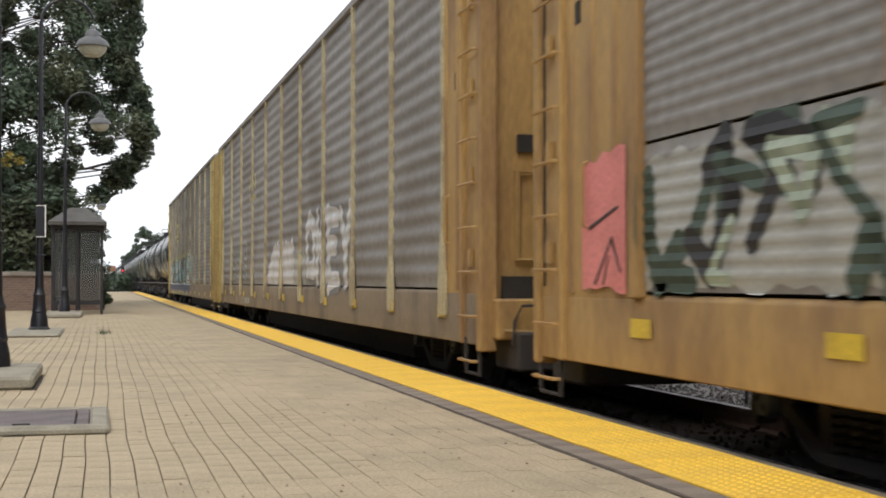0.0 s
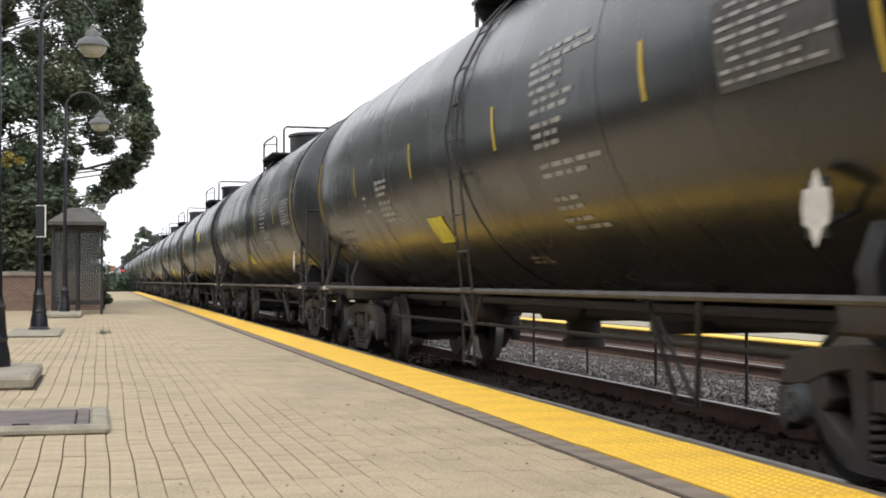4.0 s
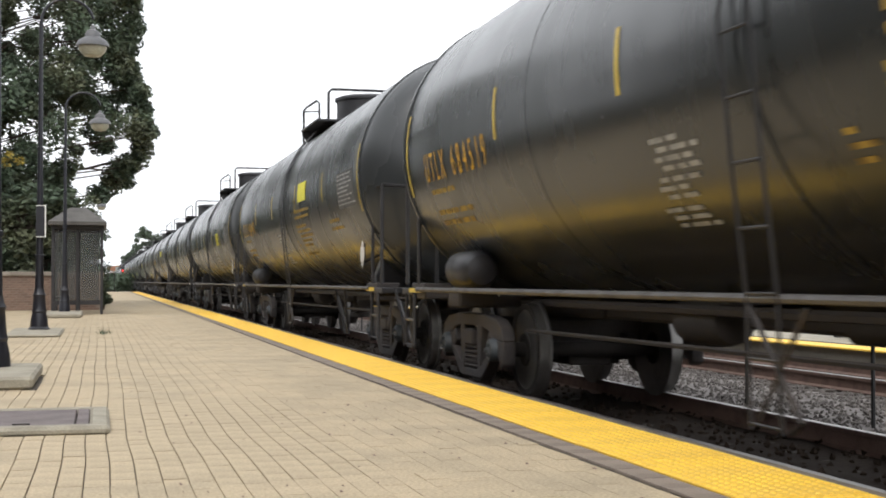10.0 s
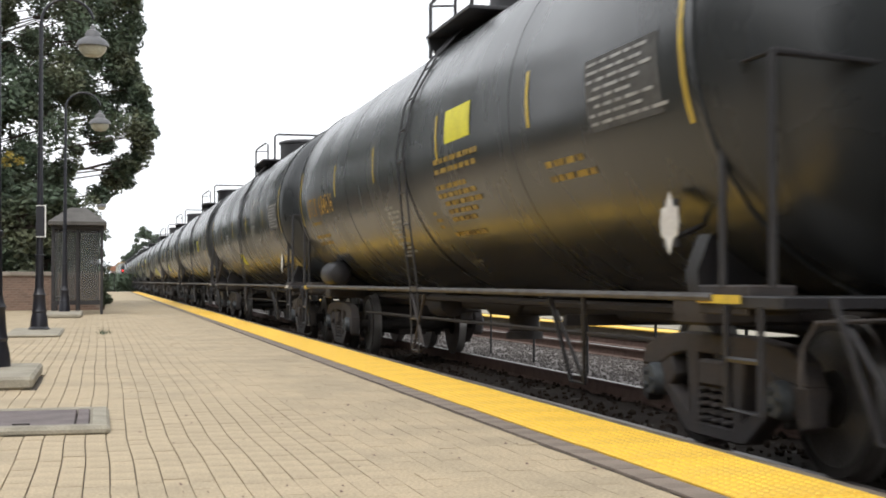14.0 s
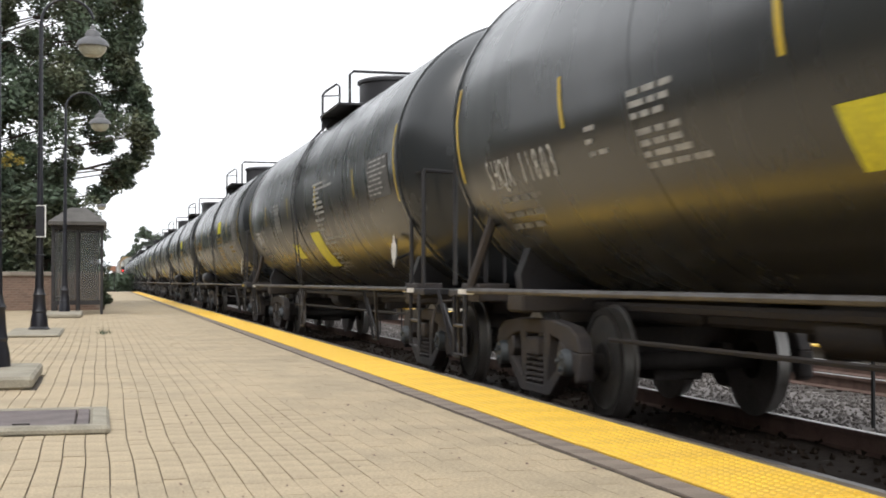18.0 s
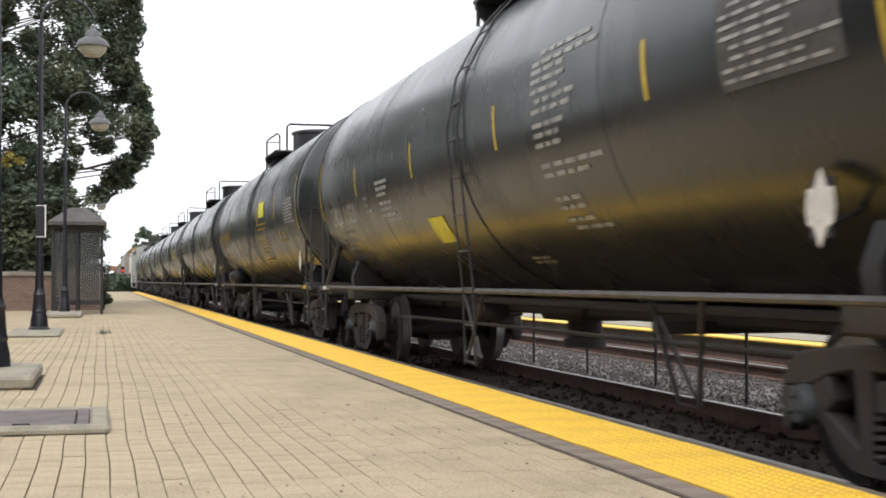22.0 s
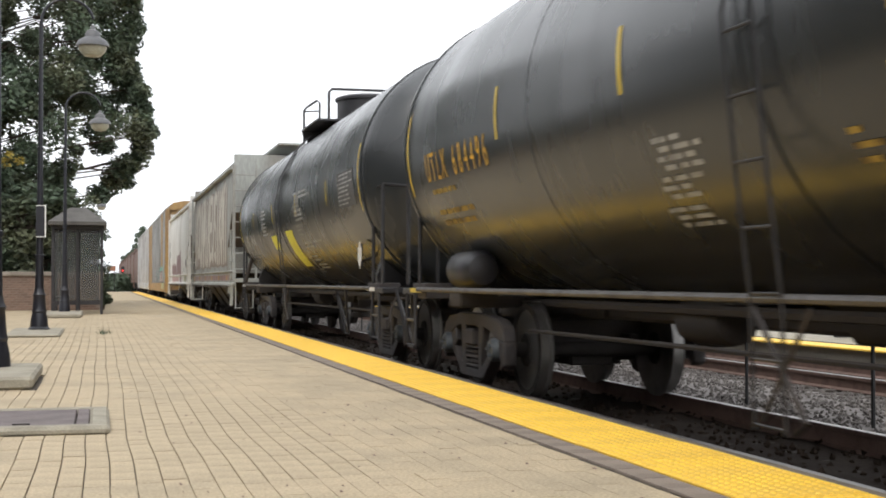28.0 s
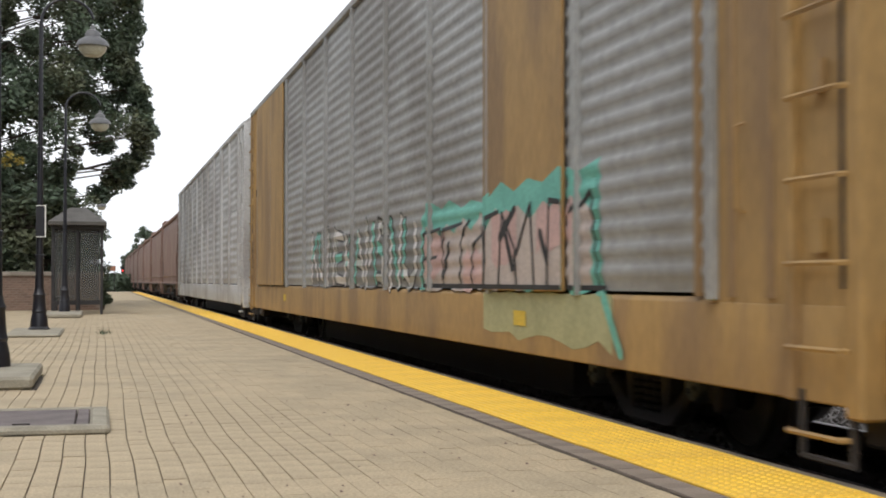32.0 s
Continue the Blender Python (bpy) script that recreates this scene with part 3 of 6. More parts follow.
def tree(name, label, x, y, z0, height, crown_r, crown_z, seed, leaves, size, mat, clumps=60, squash=1.0, trunk=0.28, extra=()):
    r = random.Random(seed)
    t = thing(name, label, "tree", at=(x, y, z0))
    path = [(0, 0, 0), (0.1, 0.05, crown_z * 0.3), (-0.05, 0.1, crown_z * 0.6), (0.05, 0, crown_z), (0, 0, height * 0.9)]
    rad = [trunk * 1.25, trunk, trunk * 0.8, trunk * 0.55, trunk * 0.12]
    s = Shape()
    n = 10
    for i, p in enumerate(path):
        s.v += [(p[0] + rad[i] * math.cos(k * math.tau / n), p[1] + rad[i] * math.sin(k * math.tau / n), p[2]) for k in range(n)]
    s.f = [(i * n + k, i * n + (k + 1) % n, (i + 1) * n + (k + 1) % n, (i + 1) * n + k) for i in range(4) for k in range(n)]
    s.s = [0] * len(s.f)
    part("trunk", s, "bark", t)
    centres = []
    limbs = Shape()
    for _ in range(clumps):
        d = Vector((r.gauss(0, 1), r.gauss(0, 1), r.gauss(0, 1))).normalized()
        k = r.uniform(0.45, 1.0)
        c = Vector((d.x * crown_r * k, d.y * crown_r * k, crown_z + d.z * (height - crown_z) * k * squash))
        centres.append((c, crown_r * r.uniform(0.16, 0.27)))
        root = Vector((0, 0, max(crown_z * 0.45, min(c.z - 0.6, height * 0.8))))
        limbs.tube([root, root.lerp(c, 0.5) + Vector((0, 0, 0.15)), c], 0.035 + 0.02 * r.random(), 5)
    for c in extra:
        centres.append((Vector(c), crown_r * r.uniform(0.12, 0.19)))
        limbs.tube([(0, 0, max(2.0, c[2] - 0.5)), (c[0] * 0.5, c[1] * 0.5, c[2] + 0.2), c], 0.04, 5)
    part("branching", limbs, "bark", t, kind="stuff")
    part("crown", leaf_cloud(r, centres, leaves, size), mat, t, smooth=1, kind="stuff")
    return t, centres


def big_tree(x, y, z0, seed, leaves, size):
    """The large tree: its crown narrows and swells with height, and the sky shows through between the boughs."""
    r = random.Random(seed)
    t = thing("shade_tree", "large broad-leaved tree with dark foliage behind the shelter", "tree", at=(x, y, z0))
    part("trunk", Shape().lathe([(0.42, 0.0), (0.34, 1.5), (0.30, 4.0), (0.24, 7.0), (0.14, 10.5), (0.04, 13.6)], 12), "bark", t)
    heights = (3.6, 4.2, 4.7, 5.6, 6.4, 7.5, 8.6, 9.6, 10.6, 11.6, 13.2, 14.6)
    reach = (3.6, 4.4, 5.35, 5.9, 6.35, 6.15, 5.7, 5.4, 5.8, 5.9, 4.4, 1.4)
    centres, limbs = [], Shape()
    while len(centres) < 430:
        z, a, rad = r.uniform(3.7, 14.4), r.uniform(0, math.tau), r.uniform(0.40, 0.85)
        d = (float(np.interp(z, heights, reach)) - 0.55 * rad) * r.uniform(0.25, 1.0) ** 0.5
        c = Vector((d * math.cos(a), d * math.sin(a), z))
        if any(math.hypot(c.x - gx, c.z - gz) < 0.75 * rad + gr for gx, gz, gr in ((4.62, 5.50, 0.22), (3.75, 4.55, 0.18), (2.3, 8.6, 0.10), (0.9, 9.4, 0.14), (3.3, 7.0, 0.06))):
            continue
        centres.append((c, rad))
        root = Vector((0, 0, max(2.6, min(z - 1.2, 12.5))))
        if len(centres) % 3 == 0:
            limbs.tube([root, root.lerp(c, 0.5) + Vector((0, 0, 0.2)), c], r.uniform(0.015, 0.035), 5)
    for k in range(48):      # boughs that make the ragged outline
        z = 4.25 + 7.6 * (k % 24) / 23
        rad = r.uniform(0.30, 0.58)
        c = Vector((float(np.interp(z, heights, reach)) - rad * r.uniform(0.5, 1.3), r.uniform(-1.6, 1.6), z + r.uniform(-0.15, 0.15)))
        centres.append((c, rad))
        if k % 3 == 0:
            limbs.tube([(0, 0, max(3.0, z - 1.4)), (c.x * 0.5, c.y * 0.5, z - 0.4), c], 0.022, 5)
    limbs.tube([(0.2, 0, 4.2), (2.4, -0.3, 5.0), (3.8, -0.4, 5.15), (5.0, -0.4, 5.5)], 0.05, 6).tube([(3.8, -0.4, 5.15), (4.5, -0.5, 5.1), (4.9, -0.5, 4.6)], 0.03, 5)
    part("branching", limbs, "bark", t, kind="stuff")
    part("crown", leaf_cloud(r, centres, leaves, size), "leaf", t, smooth=1, kind="stuff")
    part("dry_leaves", leaf_cloud(r, [((1.5, -6.3, 5.0), 0.26), ((1.25, -6.3, 4.8), 0.22), ((1.75, -6.3, 4.85), 0.18)], 110, 0.09), "leaf_dry", t, "yellowing spray of leaves", smooth=1, kind="stuff")


big_tree(-4.3, 51.0, -0.1, 11, 170000, 0.100)
tree("shade_tree", "broad-leaved tree with drooping dark foliage behind the wall", -5.2, 47.0, -0.1, 8.4, 3.6, 4.0, 12, 40000, 0.135, "leaf", clumps=80)
r5 = random.Random(21)
hedge = thing("hedge", "tall dark green hedge behind the low brick wall", "hedge", at=(0, 0, 0))
part("foliage", leaf_cloud(r5, [((r5.uniform(-10, -0.9), r5.uniform(44.6, 46.0), r5.uniform(0.3, 3.6)), 0.7) for _ in range(160)], 42000, 0.12), "leaf", hedge, smooth=1, kind="stuff")
# one solid bark-brown box gives the hedge its dark inside and closes sky gaps
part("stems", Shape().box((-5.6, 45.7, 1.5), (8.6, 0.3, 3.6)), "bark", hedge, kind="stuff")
# added hedge outside the view; keeps bright paving out of the tank reflections
unseen_hedge = thing("hedge", "unseen dark green hedge added to block paving reflections in the tanks", "hedge", at=(0, 0, 0))
part("foliage", leaf_cloud(r5, [((r5.uniform(-5.5, -4.9), r5.uniform(-9, 33), r5.uniform(0.2, 2.0)), 0.45) for _ in range(260)], 12000, 0.16), "leaf", unseen_hedge, smooth=1, kind="stuff")
# solid dark box inside the leaves, so the hedge blocks light fully
part("stems", Shape().box((-5.3, 12.0, 0.98), (0.5, 41.0, 1.98)), "bark", unseen_hedge, kind="stuff")
bush = thing("bush", "narrow dark evergreen bush at the end of the wall", "bush", at=(0, 0, 0))
part("foliage", leaf_cloud(r5, [((0.10 + r5.gauss(0, 0.07), 43.3, r5.uniform(0.1, 1.0)), 0.16) for _ in range(14)] + [((-0.25 + r5.gauss(0, 0.12), 44.5, r5.uniform(1.0, 3.5)), 0.30) for _ in range(30)], 6000, 0.07), "leaf", bush, smooth=1, kind="stuff")
part("stem", Shape().tube([(-0.1, 44.2, -0.1), (-0.25, 44.5, 3.2)], 0.05, 6).tube([(0.1, 43.3, -0.1), (0.1, 43.3, 0.9)], 0.03, 6), "bark", bush)
tuft = Shape()
for k in range(60):
    a, q = r5.uniform(0, 6.28), Vector((0.06 + r5.gauss(0, 0.05), 23.5 + r5.gauss(0, 0.25), 0))
    d = Vector((math.cos(a) * 0.06, math.sin(a) * 0.06, r5.uniform(0.03, 0.10)))
    tuft.add([q - Vector((0.006, 0, 0)), q + Vector((0.006, 0, 0)), q + d], [(0, 1, 2)])
tagged(part("weed_tuft", tuft, "leaf", kind="stuff"), "small weeds growing from the paving joint", "weeds")

# trees added in a line behind the platform, beyond the shelter, to darken tank reflections
for k, (x, y, h) in enumerate(((-6.2, 74, 7.5), (-5.8, 92, 7.8), (-5.6, 112, 7.5), (-5.6, 136, 8.5), (-5.6, 164, 9.0), (-6.0, 200, 9.5))):
    tree("line_tree", "dark green tree added behind the platform to darken tank reflections", x, y, -0.6, h, 4.2, h * 0.5, 60 + k, 7000, 0.30, "leaf", clumps=60, squash=0.95)

# ---- far end of the station ----
for x, y, h, w, sd in ((13.5, 395, 17.5, 5.2, 31), (17.5, 410, 16.0, 4.6, 32), (9.5, 430, 11.0, 3.5, 33)):
    tree("far_tree", "rounded green tree far beyond the end of the platform", x, y, -0.6, h, w, h * 0.62, sd, 5000, 0.42, "far_leaf", clumps=45, trunk=0.35)
scrub = leaf_cloud(r5, [((r5.uniform(0.4, 3.4), r5.uniform(150, 190), r5.uniform(-0.4, 1.4)), 0.9) for _ in range(40)] + [((r5.uniform(-40, -1), r5.uniform(150, 200), r5.uniform(0, 5)), 2.5) for _ in range(60)] + [((r5.uniform(18, 60), r5.uniform(140, 260), r5.uniform(0, 5)), 2.5) for _ in range(90)], 16000, 0.35)
tagged(part("far_scrub", scrub, "far_leaf", smooth=1, kind="stuff"), "green scrub and trees beyond the station", "scrub")
board = thing("station_board", "rust-red board on two posts at the platform end", "sign board", at=(0.85, 112.0, 0))
part("board", Shape().box((0, 0, 1.95), (0.68, 0.06, 0.42)), "orange", board, bevel=0.01)
for x in (-0.25, 0.25):
    part("post", Shape().box((x, 0.05, 0.9), (0.06, 0.06, 1.8)), "fence_steel", board)
signal = thing("railway_signal", "far railway signal showing a small red light", "railway signal", at=(2.75, 175.0, -0.6))
part("mast", Shape().tube([(0, 0, 0), (0, 0, 3.2)], 0.06, 8), "fence_steel", signal)
part("head", Shape().box((0, 0, 3.0), (0.4, 0.2, 0.8)), "fence_steel", signal, bevel=0.03)
part("light", Shape().lathe([(0.13, -0.14), (0.13, -0.10)], 14, "y", (0, 0, 2.85)), "signal_red", signal, "glowing red lamp")
house = thing("far_house", "low tan building far beyond the platform", "building", at=(-6.5, 240, -0.6))
part("wall", Shape().box((0, 0, 1.6), (12, 8, 3.2)), "mortar", house)
part("roof", Shape().prism([(-6.6, 3.2), (6.6, 3.2), (0, 5.4)], -4.5, 4.5), "shelter_roof", house)
for k in range(3):
    part("window", Shape().box((-4 + k * 4, -4.02, 1.8), (1.2, 0.06, 1.2)), "shade", house)

# ---- low brick wall ----
low_wall = tagged(part("wall_low", Shape().box((-4.5, 42.6, 0.53), (9.06, 0.28, 1.06)), "mortar"), "low red-brown brick wall with a stone cap beside the shelter", "wall", kind="structure")
part("coping", Shape().box((-4.5, 42.6, 1.125), (9.2, 0.42, 0.13)), "stone_cap", low_wall, "grey stone coping", bevel=0.015)
brick = Shape().box((0, 0, 0), (0.205, 0.02, 0.062)).mesh("brick", "brick_wall", 0.003)
rest = Shape()
count = 0
for j in range(14):
    for k in range(43):
        x, z = -0.13 - k * 0.213 - (0.107 if j % 2 else 0.0), 0.045 + j * 0.0745
        if x < -9.0:
            continue
        if count < 300 and x > -4.8:
            part("brick", brick, None, low_wall, at=(x, 42.456, z))
            count += 1
        else:
            rest.box((x, 42.456, z), (0.205, 0.02, 0.062))
part("brick", rest, "brick_wall", low_wall, kind="stuff")

# ---- freight cars; in a car's own space z = 0 is the rail top, -y its leading end, -x the platform side ----
def coil(r, wire, h0, h1, turns, at):
    n = turns * 10
    return [(at[0] + r * math.cos(k * 0.628), at[1] + r * math.sin(k * 0.628), h0 + (h1 - h0) * k / n) for k in range(n + 1)]


def build_truck_meshes():
    q = {}
    fr = Shape()
    for pts in (
        [(-1.17, 0.54), (-1.10, 0.68), (-0.92, 0.755), (-0.45, 0.80), (0.45, 0.80), (0.92, 0.755), (1.10, 0.68), (1.17, 0.54), (0.86, 0.56), (0.62, 0.64), (0.40, 0.67), (-0.40, 0.67), (-0.62, 0.64), (-0.86, 0.56)],
        [(-1.17, 0.54), (-0.86, 0.56), (-0.66, 0.63), (-0.60, 0.50), (-0.70, 0.42), (-0.76, 0.38), (-1.01, 0.38), (-1.08, 0.28), (-1.17, 0.32)],
        [(1.17, 0.54), (0.86, 0.56), (0.66, 0.63), (0.60, 0.50), (0.70, 0.42), (0.76, 0.38), (1.01, 0.38), (1.08, 0.28), (1.17, 0.32)],
        [(-0.80, 0.40), (-0.70, 0.44), (-0.30, 0.24), (-0.30, 0.13), (-0.42, 0.14)],
        [(0.80, 0.40), (0.70, 0.44), (0.30, 0.24), (0.30, 0.13), (0.42, 0.14)],
        [(-0.36, 0.13), (0.36, 0.13), (0.36, 0.22), (-0.36, 0.22)],
        [(-0.36, 0.20), (-0.24, 0.20), (-0.25, 0.70), (-0.42, 0.70)],
        [(0.36, 0.20), (0.24, 0.20), (0.25, 0.70), (0.42, 0.70)],
    ):
        fr.prism(pts, -0.065, 0.065, "x")
    q["side_frame"] = fr.mesh("side_frame", "truck", 0.012)
    sp = Shape()
    sp.tube(coil(0.07, 0.016, 0.22, 0.47, 5, (0, 0)), 0.018, 5)
    q["spring"] = sp.mesh("spring", "truck")
    q["bolster"] = Shape().box((0, 0, 0.55), (2.2, 0.34, 0.17)).box((0, 0, 0.66), (0.6, 0.5, 0.14)).mesh("truck", "truck", 0.02)
    q["rigging"] = Shape().box((0, 0, 0.40), (0.46, 1.50, 0.24)).box((-0.42, 0, 0.52), (0.10, 1.72, 0.16)).box((0.42, 0, 0.52), (0.10, 1.72, 0.16)).box((0, 0.55, 0.62), (1.5, 0.12, 0.26)).box((0, -0.55, 0.62), (1.5, 0.12, 0.26)).mesh("brake_rigging", "under", 0.015)
    w = Shape().lathe([(0.075, -1.08), (0.075, 1.08)], 12, "x")
    for sx in (-1, 1):
        k = sx * 0.69
        w.lathe([(0.06, k - 0.07), (0.16, k - 0.075), (0.18, k - 0.03), (0.38, k - 0.02), (0.40, k - 0.065), (0.455, k - 0.065), (0.455, k + 0.065), (0.40, k + 0.065), (0.38, k + 0.02), (0.18, k + 0.03), (0.16, k + 0.075), (0.06, k + 0.07)], 36, "x")
        w.lathe([(0.458, k - 0.055), (0.458, k + 0.055)], 36, "x", slot=1)
        w.lathe([(0.485, k - sx * 0.066), (0.485, k - sx * 0.040), (0.456, k - sx * 0.036)], 36, "x", slot=1)
        w.lathe([(0.115, sx * 0.98), (0.115, sx * 1.10), (0.10, sx * 1.13), (0.03, sx * 1.135)], 16, "x", slot=2)
        for a in range(3):
            c = (sx * 1.14, 0.055 * math.cos(a * 2.094), 0.055 * math.sin(a * 2.094))
            w.box(c, (0.03, 0.035, 0.035), 2)
    q["wheel_set"] = w.mesh("wheel_set", ["wheel", "tread", "cap"])
    q["brake_beam"] = Shape().box((0, 0, 0.36), (1.5, 0.09, 0.10)).box((-0.72, 0.02, 0.40), (0.09, 0.06, 0.36)).box((0.72, 0.02, 0.40), (0.09, 0.06, 0.36)).mesh("brake_beam", "under", 0.01)
    return q


TRUCK = build_truck_meshes()
AXLE = 0.89


def truck(car, y):
    t = part("truck", TRUCK["bolster"], None, car, "grimy cast-steel truck with two axles", at=(0, y, 0))
    for sx in (-1, 1):
        part("side_frame", TRUCK["side_frame"], None, t, at=(sx * 1.0, 0, 0))
        for dy in (-0.16, 0, 0.16):
            part("spring", TRUCK["spring"], None, t, at=(sx * 1.0, dy, 0))
    part("brake_rigging", TRUCK["rigging"], None, t)
    for sy in (-1, 1):
        part("wheel_set", TRUCK["wheel_set"], None, t, at=(0, sy * AXLE, 0.455))
        part("brake_beam", TRUCK["brake_beam"], None, t, at=(0, sy * 0.36, 0))
    return t


COUPLER = Shape().box((0, 0.45, 0.86), (0.16, 0.9, 0.2)).box((0, 0.02, 0.86), (0.30, 0.34, 0.30)).box((-0.1, -0.13, 0.86), (0.09, 0.16, 0.26)).mesh("coupler", "truck", 0.03)
HOSE = Shape().tube([(0.32, 0.25, 0.80), (0.32, 0.12, 0.62), (0.30, -0.02, 0.42), (0.24, -0.14, 0.36)], 0.022, 6).mesh("air_hose", "fence_steel")


def ends(car, half):
    for s in (-1, 1):
        turn = pose(0, s * half, 0, rz=0 if s < 0 else 180)
        part("coupler", COUPLER, None, car, at=turn)
        part("air_hose", HOSE, None, car, at=turn)
        lever = Shape().tube([(-1.35, 0.55, 0.78), (-1.30, 0.5, 0.92), (-0.2, 0.5, 0.95), (-0.05, 0.2, 1.02)], 0.014, 6).tube([(-1.35, 0.55, 0.78), (-1.38, 0.52, 0.58)], 0.014, 6)
        part("uncoupling_lever", lever, "under", car, at=turn)


# ---- marks that lie on a surface ----
def tank_map(r, zc):
    """Lays a flat mark with its own (u, w) on the platform side of a tank: u runs towards -y, w is the height."""
    def at(u, w, off):
        a = (w - zc) / r
        return (-(r + off) * math.cos(a), -u, zc + (r + off) * math.sin(a))
    return at


def flat_map(x):
    return lambda u, w, off: (x - off, -u, w)


def mark_quad(at, u0, u1, w0, w1, off=0.004, nu=1, nw=6, s=None, slot=0):
    s = s or Shape()
    v = [at(u0 + (u1 - u0) * i / nu, w0 + (w1 - w0) * j / nw, off) for j in range(nw + 1) for i in range(nu + 1)]
    f = [(j * (nu + 1) + i, j * (nu + 1) + i + 1, (j + 1) * (nu + 1) + i + 1, (j + 1) * (nu + 1) + i) for j in range(nw) for i in range(nu)]
    return s.add(v, f, slot)


def mark_text(at, text, size, u, w, off=0.006, stretch=1.0):
    s = Shape()
    for k, ch in enumerate(text):
        if ch != " ":
            v, f = GLYPHS[ch]
            v = [(p[0] * size, p[1] * size) for p in v]
            mid = (min(p[0] for p in v) + max(p[0] for p in v)) / 2
            s.add([at(u + (k + 0.5) * size * 0.50 + (p[0] - mid) * stretch, w + p[1], off) for p in v], f)
    return s


def bars(at, u, w, rows, width, height, gap, r, off=0.004):
    """Lines of small writing that nobody can read."""
    s = Shape()
    for k in range(rows):
        x = u + r.choice((0, 0, 0.1)) * width
        end = x + width * r.uniform(0.55, 1.0)
        while x < end:
            d = r.uniform(0.10, 0.26)
            mark_quad(at, x, x + d, w - k * gap - height, w - k * gap, off, 1, 1, s)
            x += d + 0.05
    return s


# ---- black tank cars ----
TANK_R, TANK_Z, CAR_L = 1.60, 2.57, 18.11


def tank_shell(half, head=0.72):
    prof = [(0.02, -half - head)]
    for k in range(1, 9):
        a = k / 8 * math.pi / 2
        prof.append((TANK_R * math.sin(a), -half - head * math.cos(a)))
    prof += [(TANK_R, y) for y in np.linspace(-half, half, 9)[1:]]
    prof += [(r, -h) for r, h in prof[7::-1]]
    return Shape().lathe(prof, 56, "y", (0, 0, TANK_Z))


def ring(y, w, r, n=56):
    return Shape().lathe([(r - 0.02, y - w / 2), (r, y - w / 2), (r, y + w / 2), (r - 0.02, y + w / 2)], n, "y", (0, 0, TANK_Z))


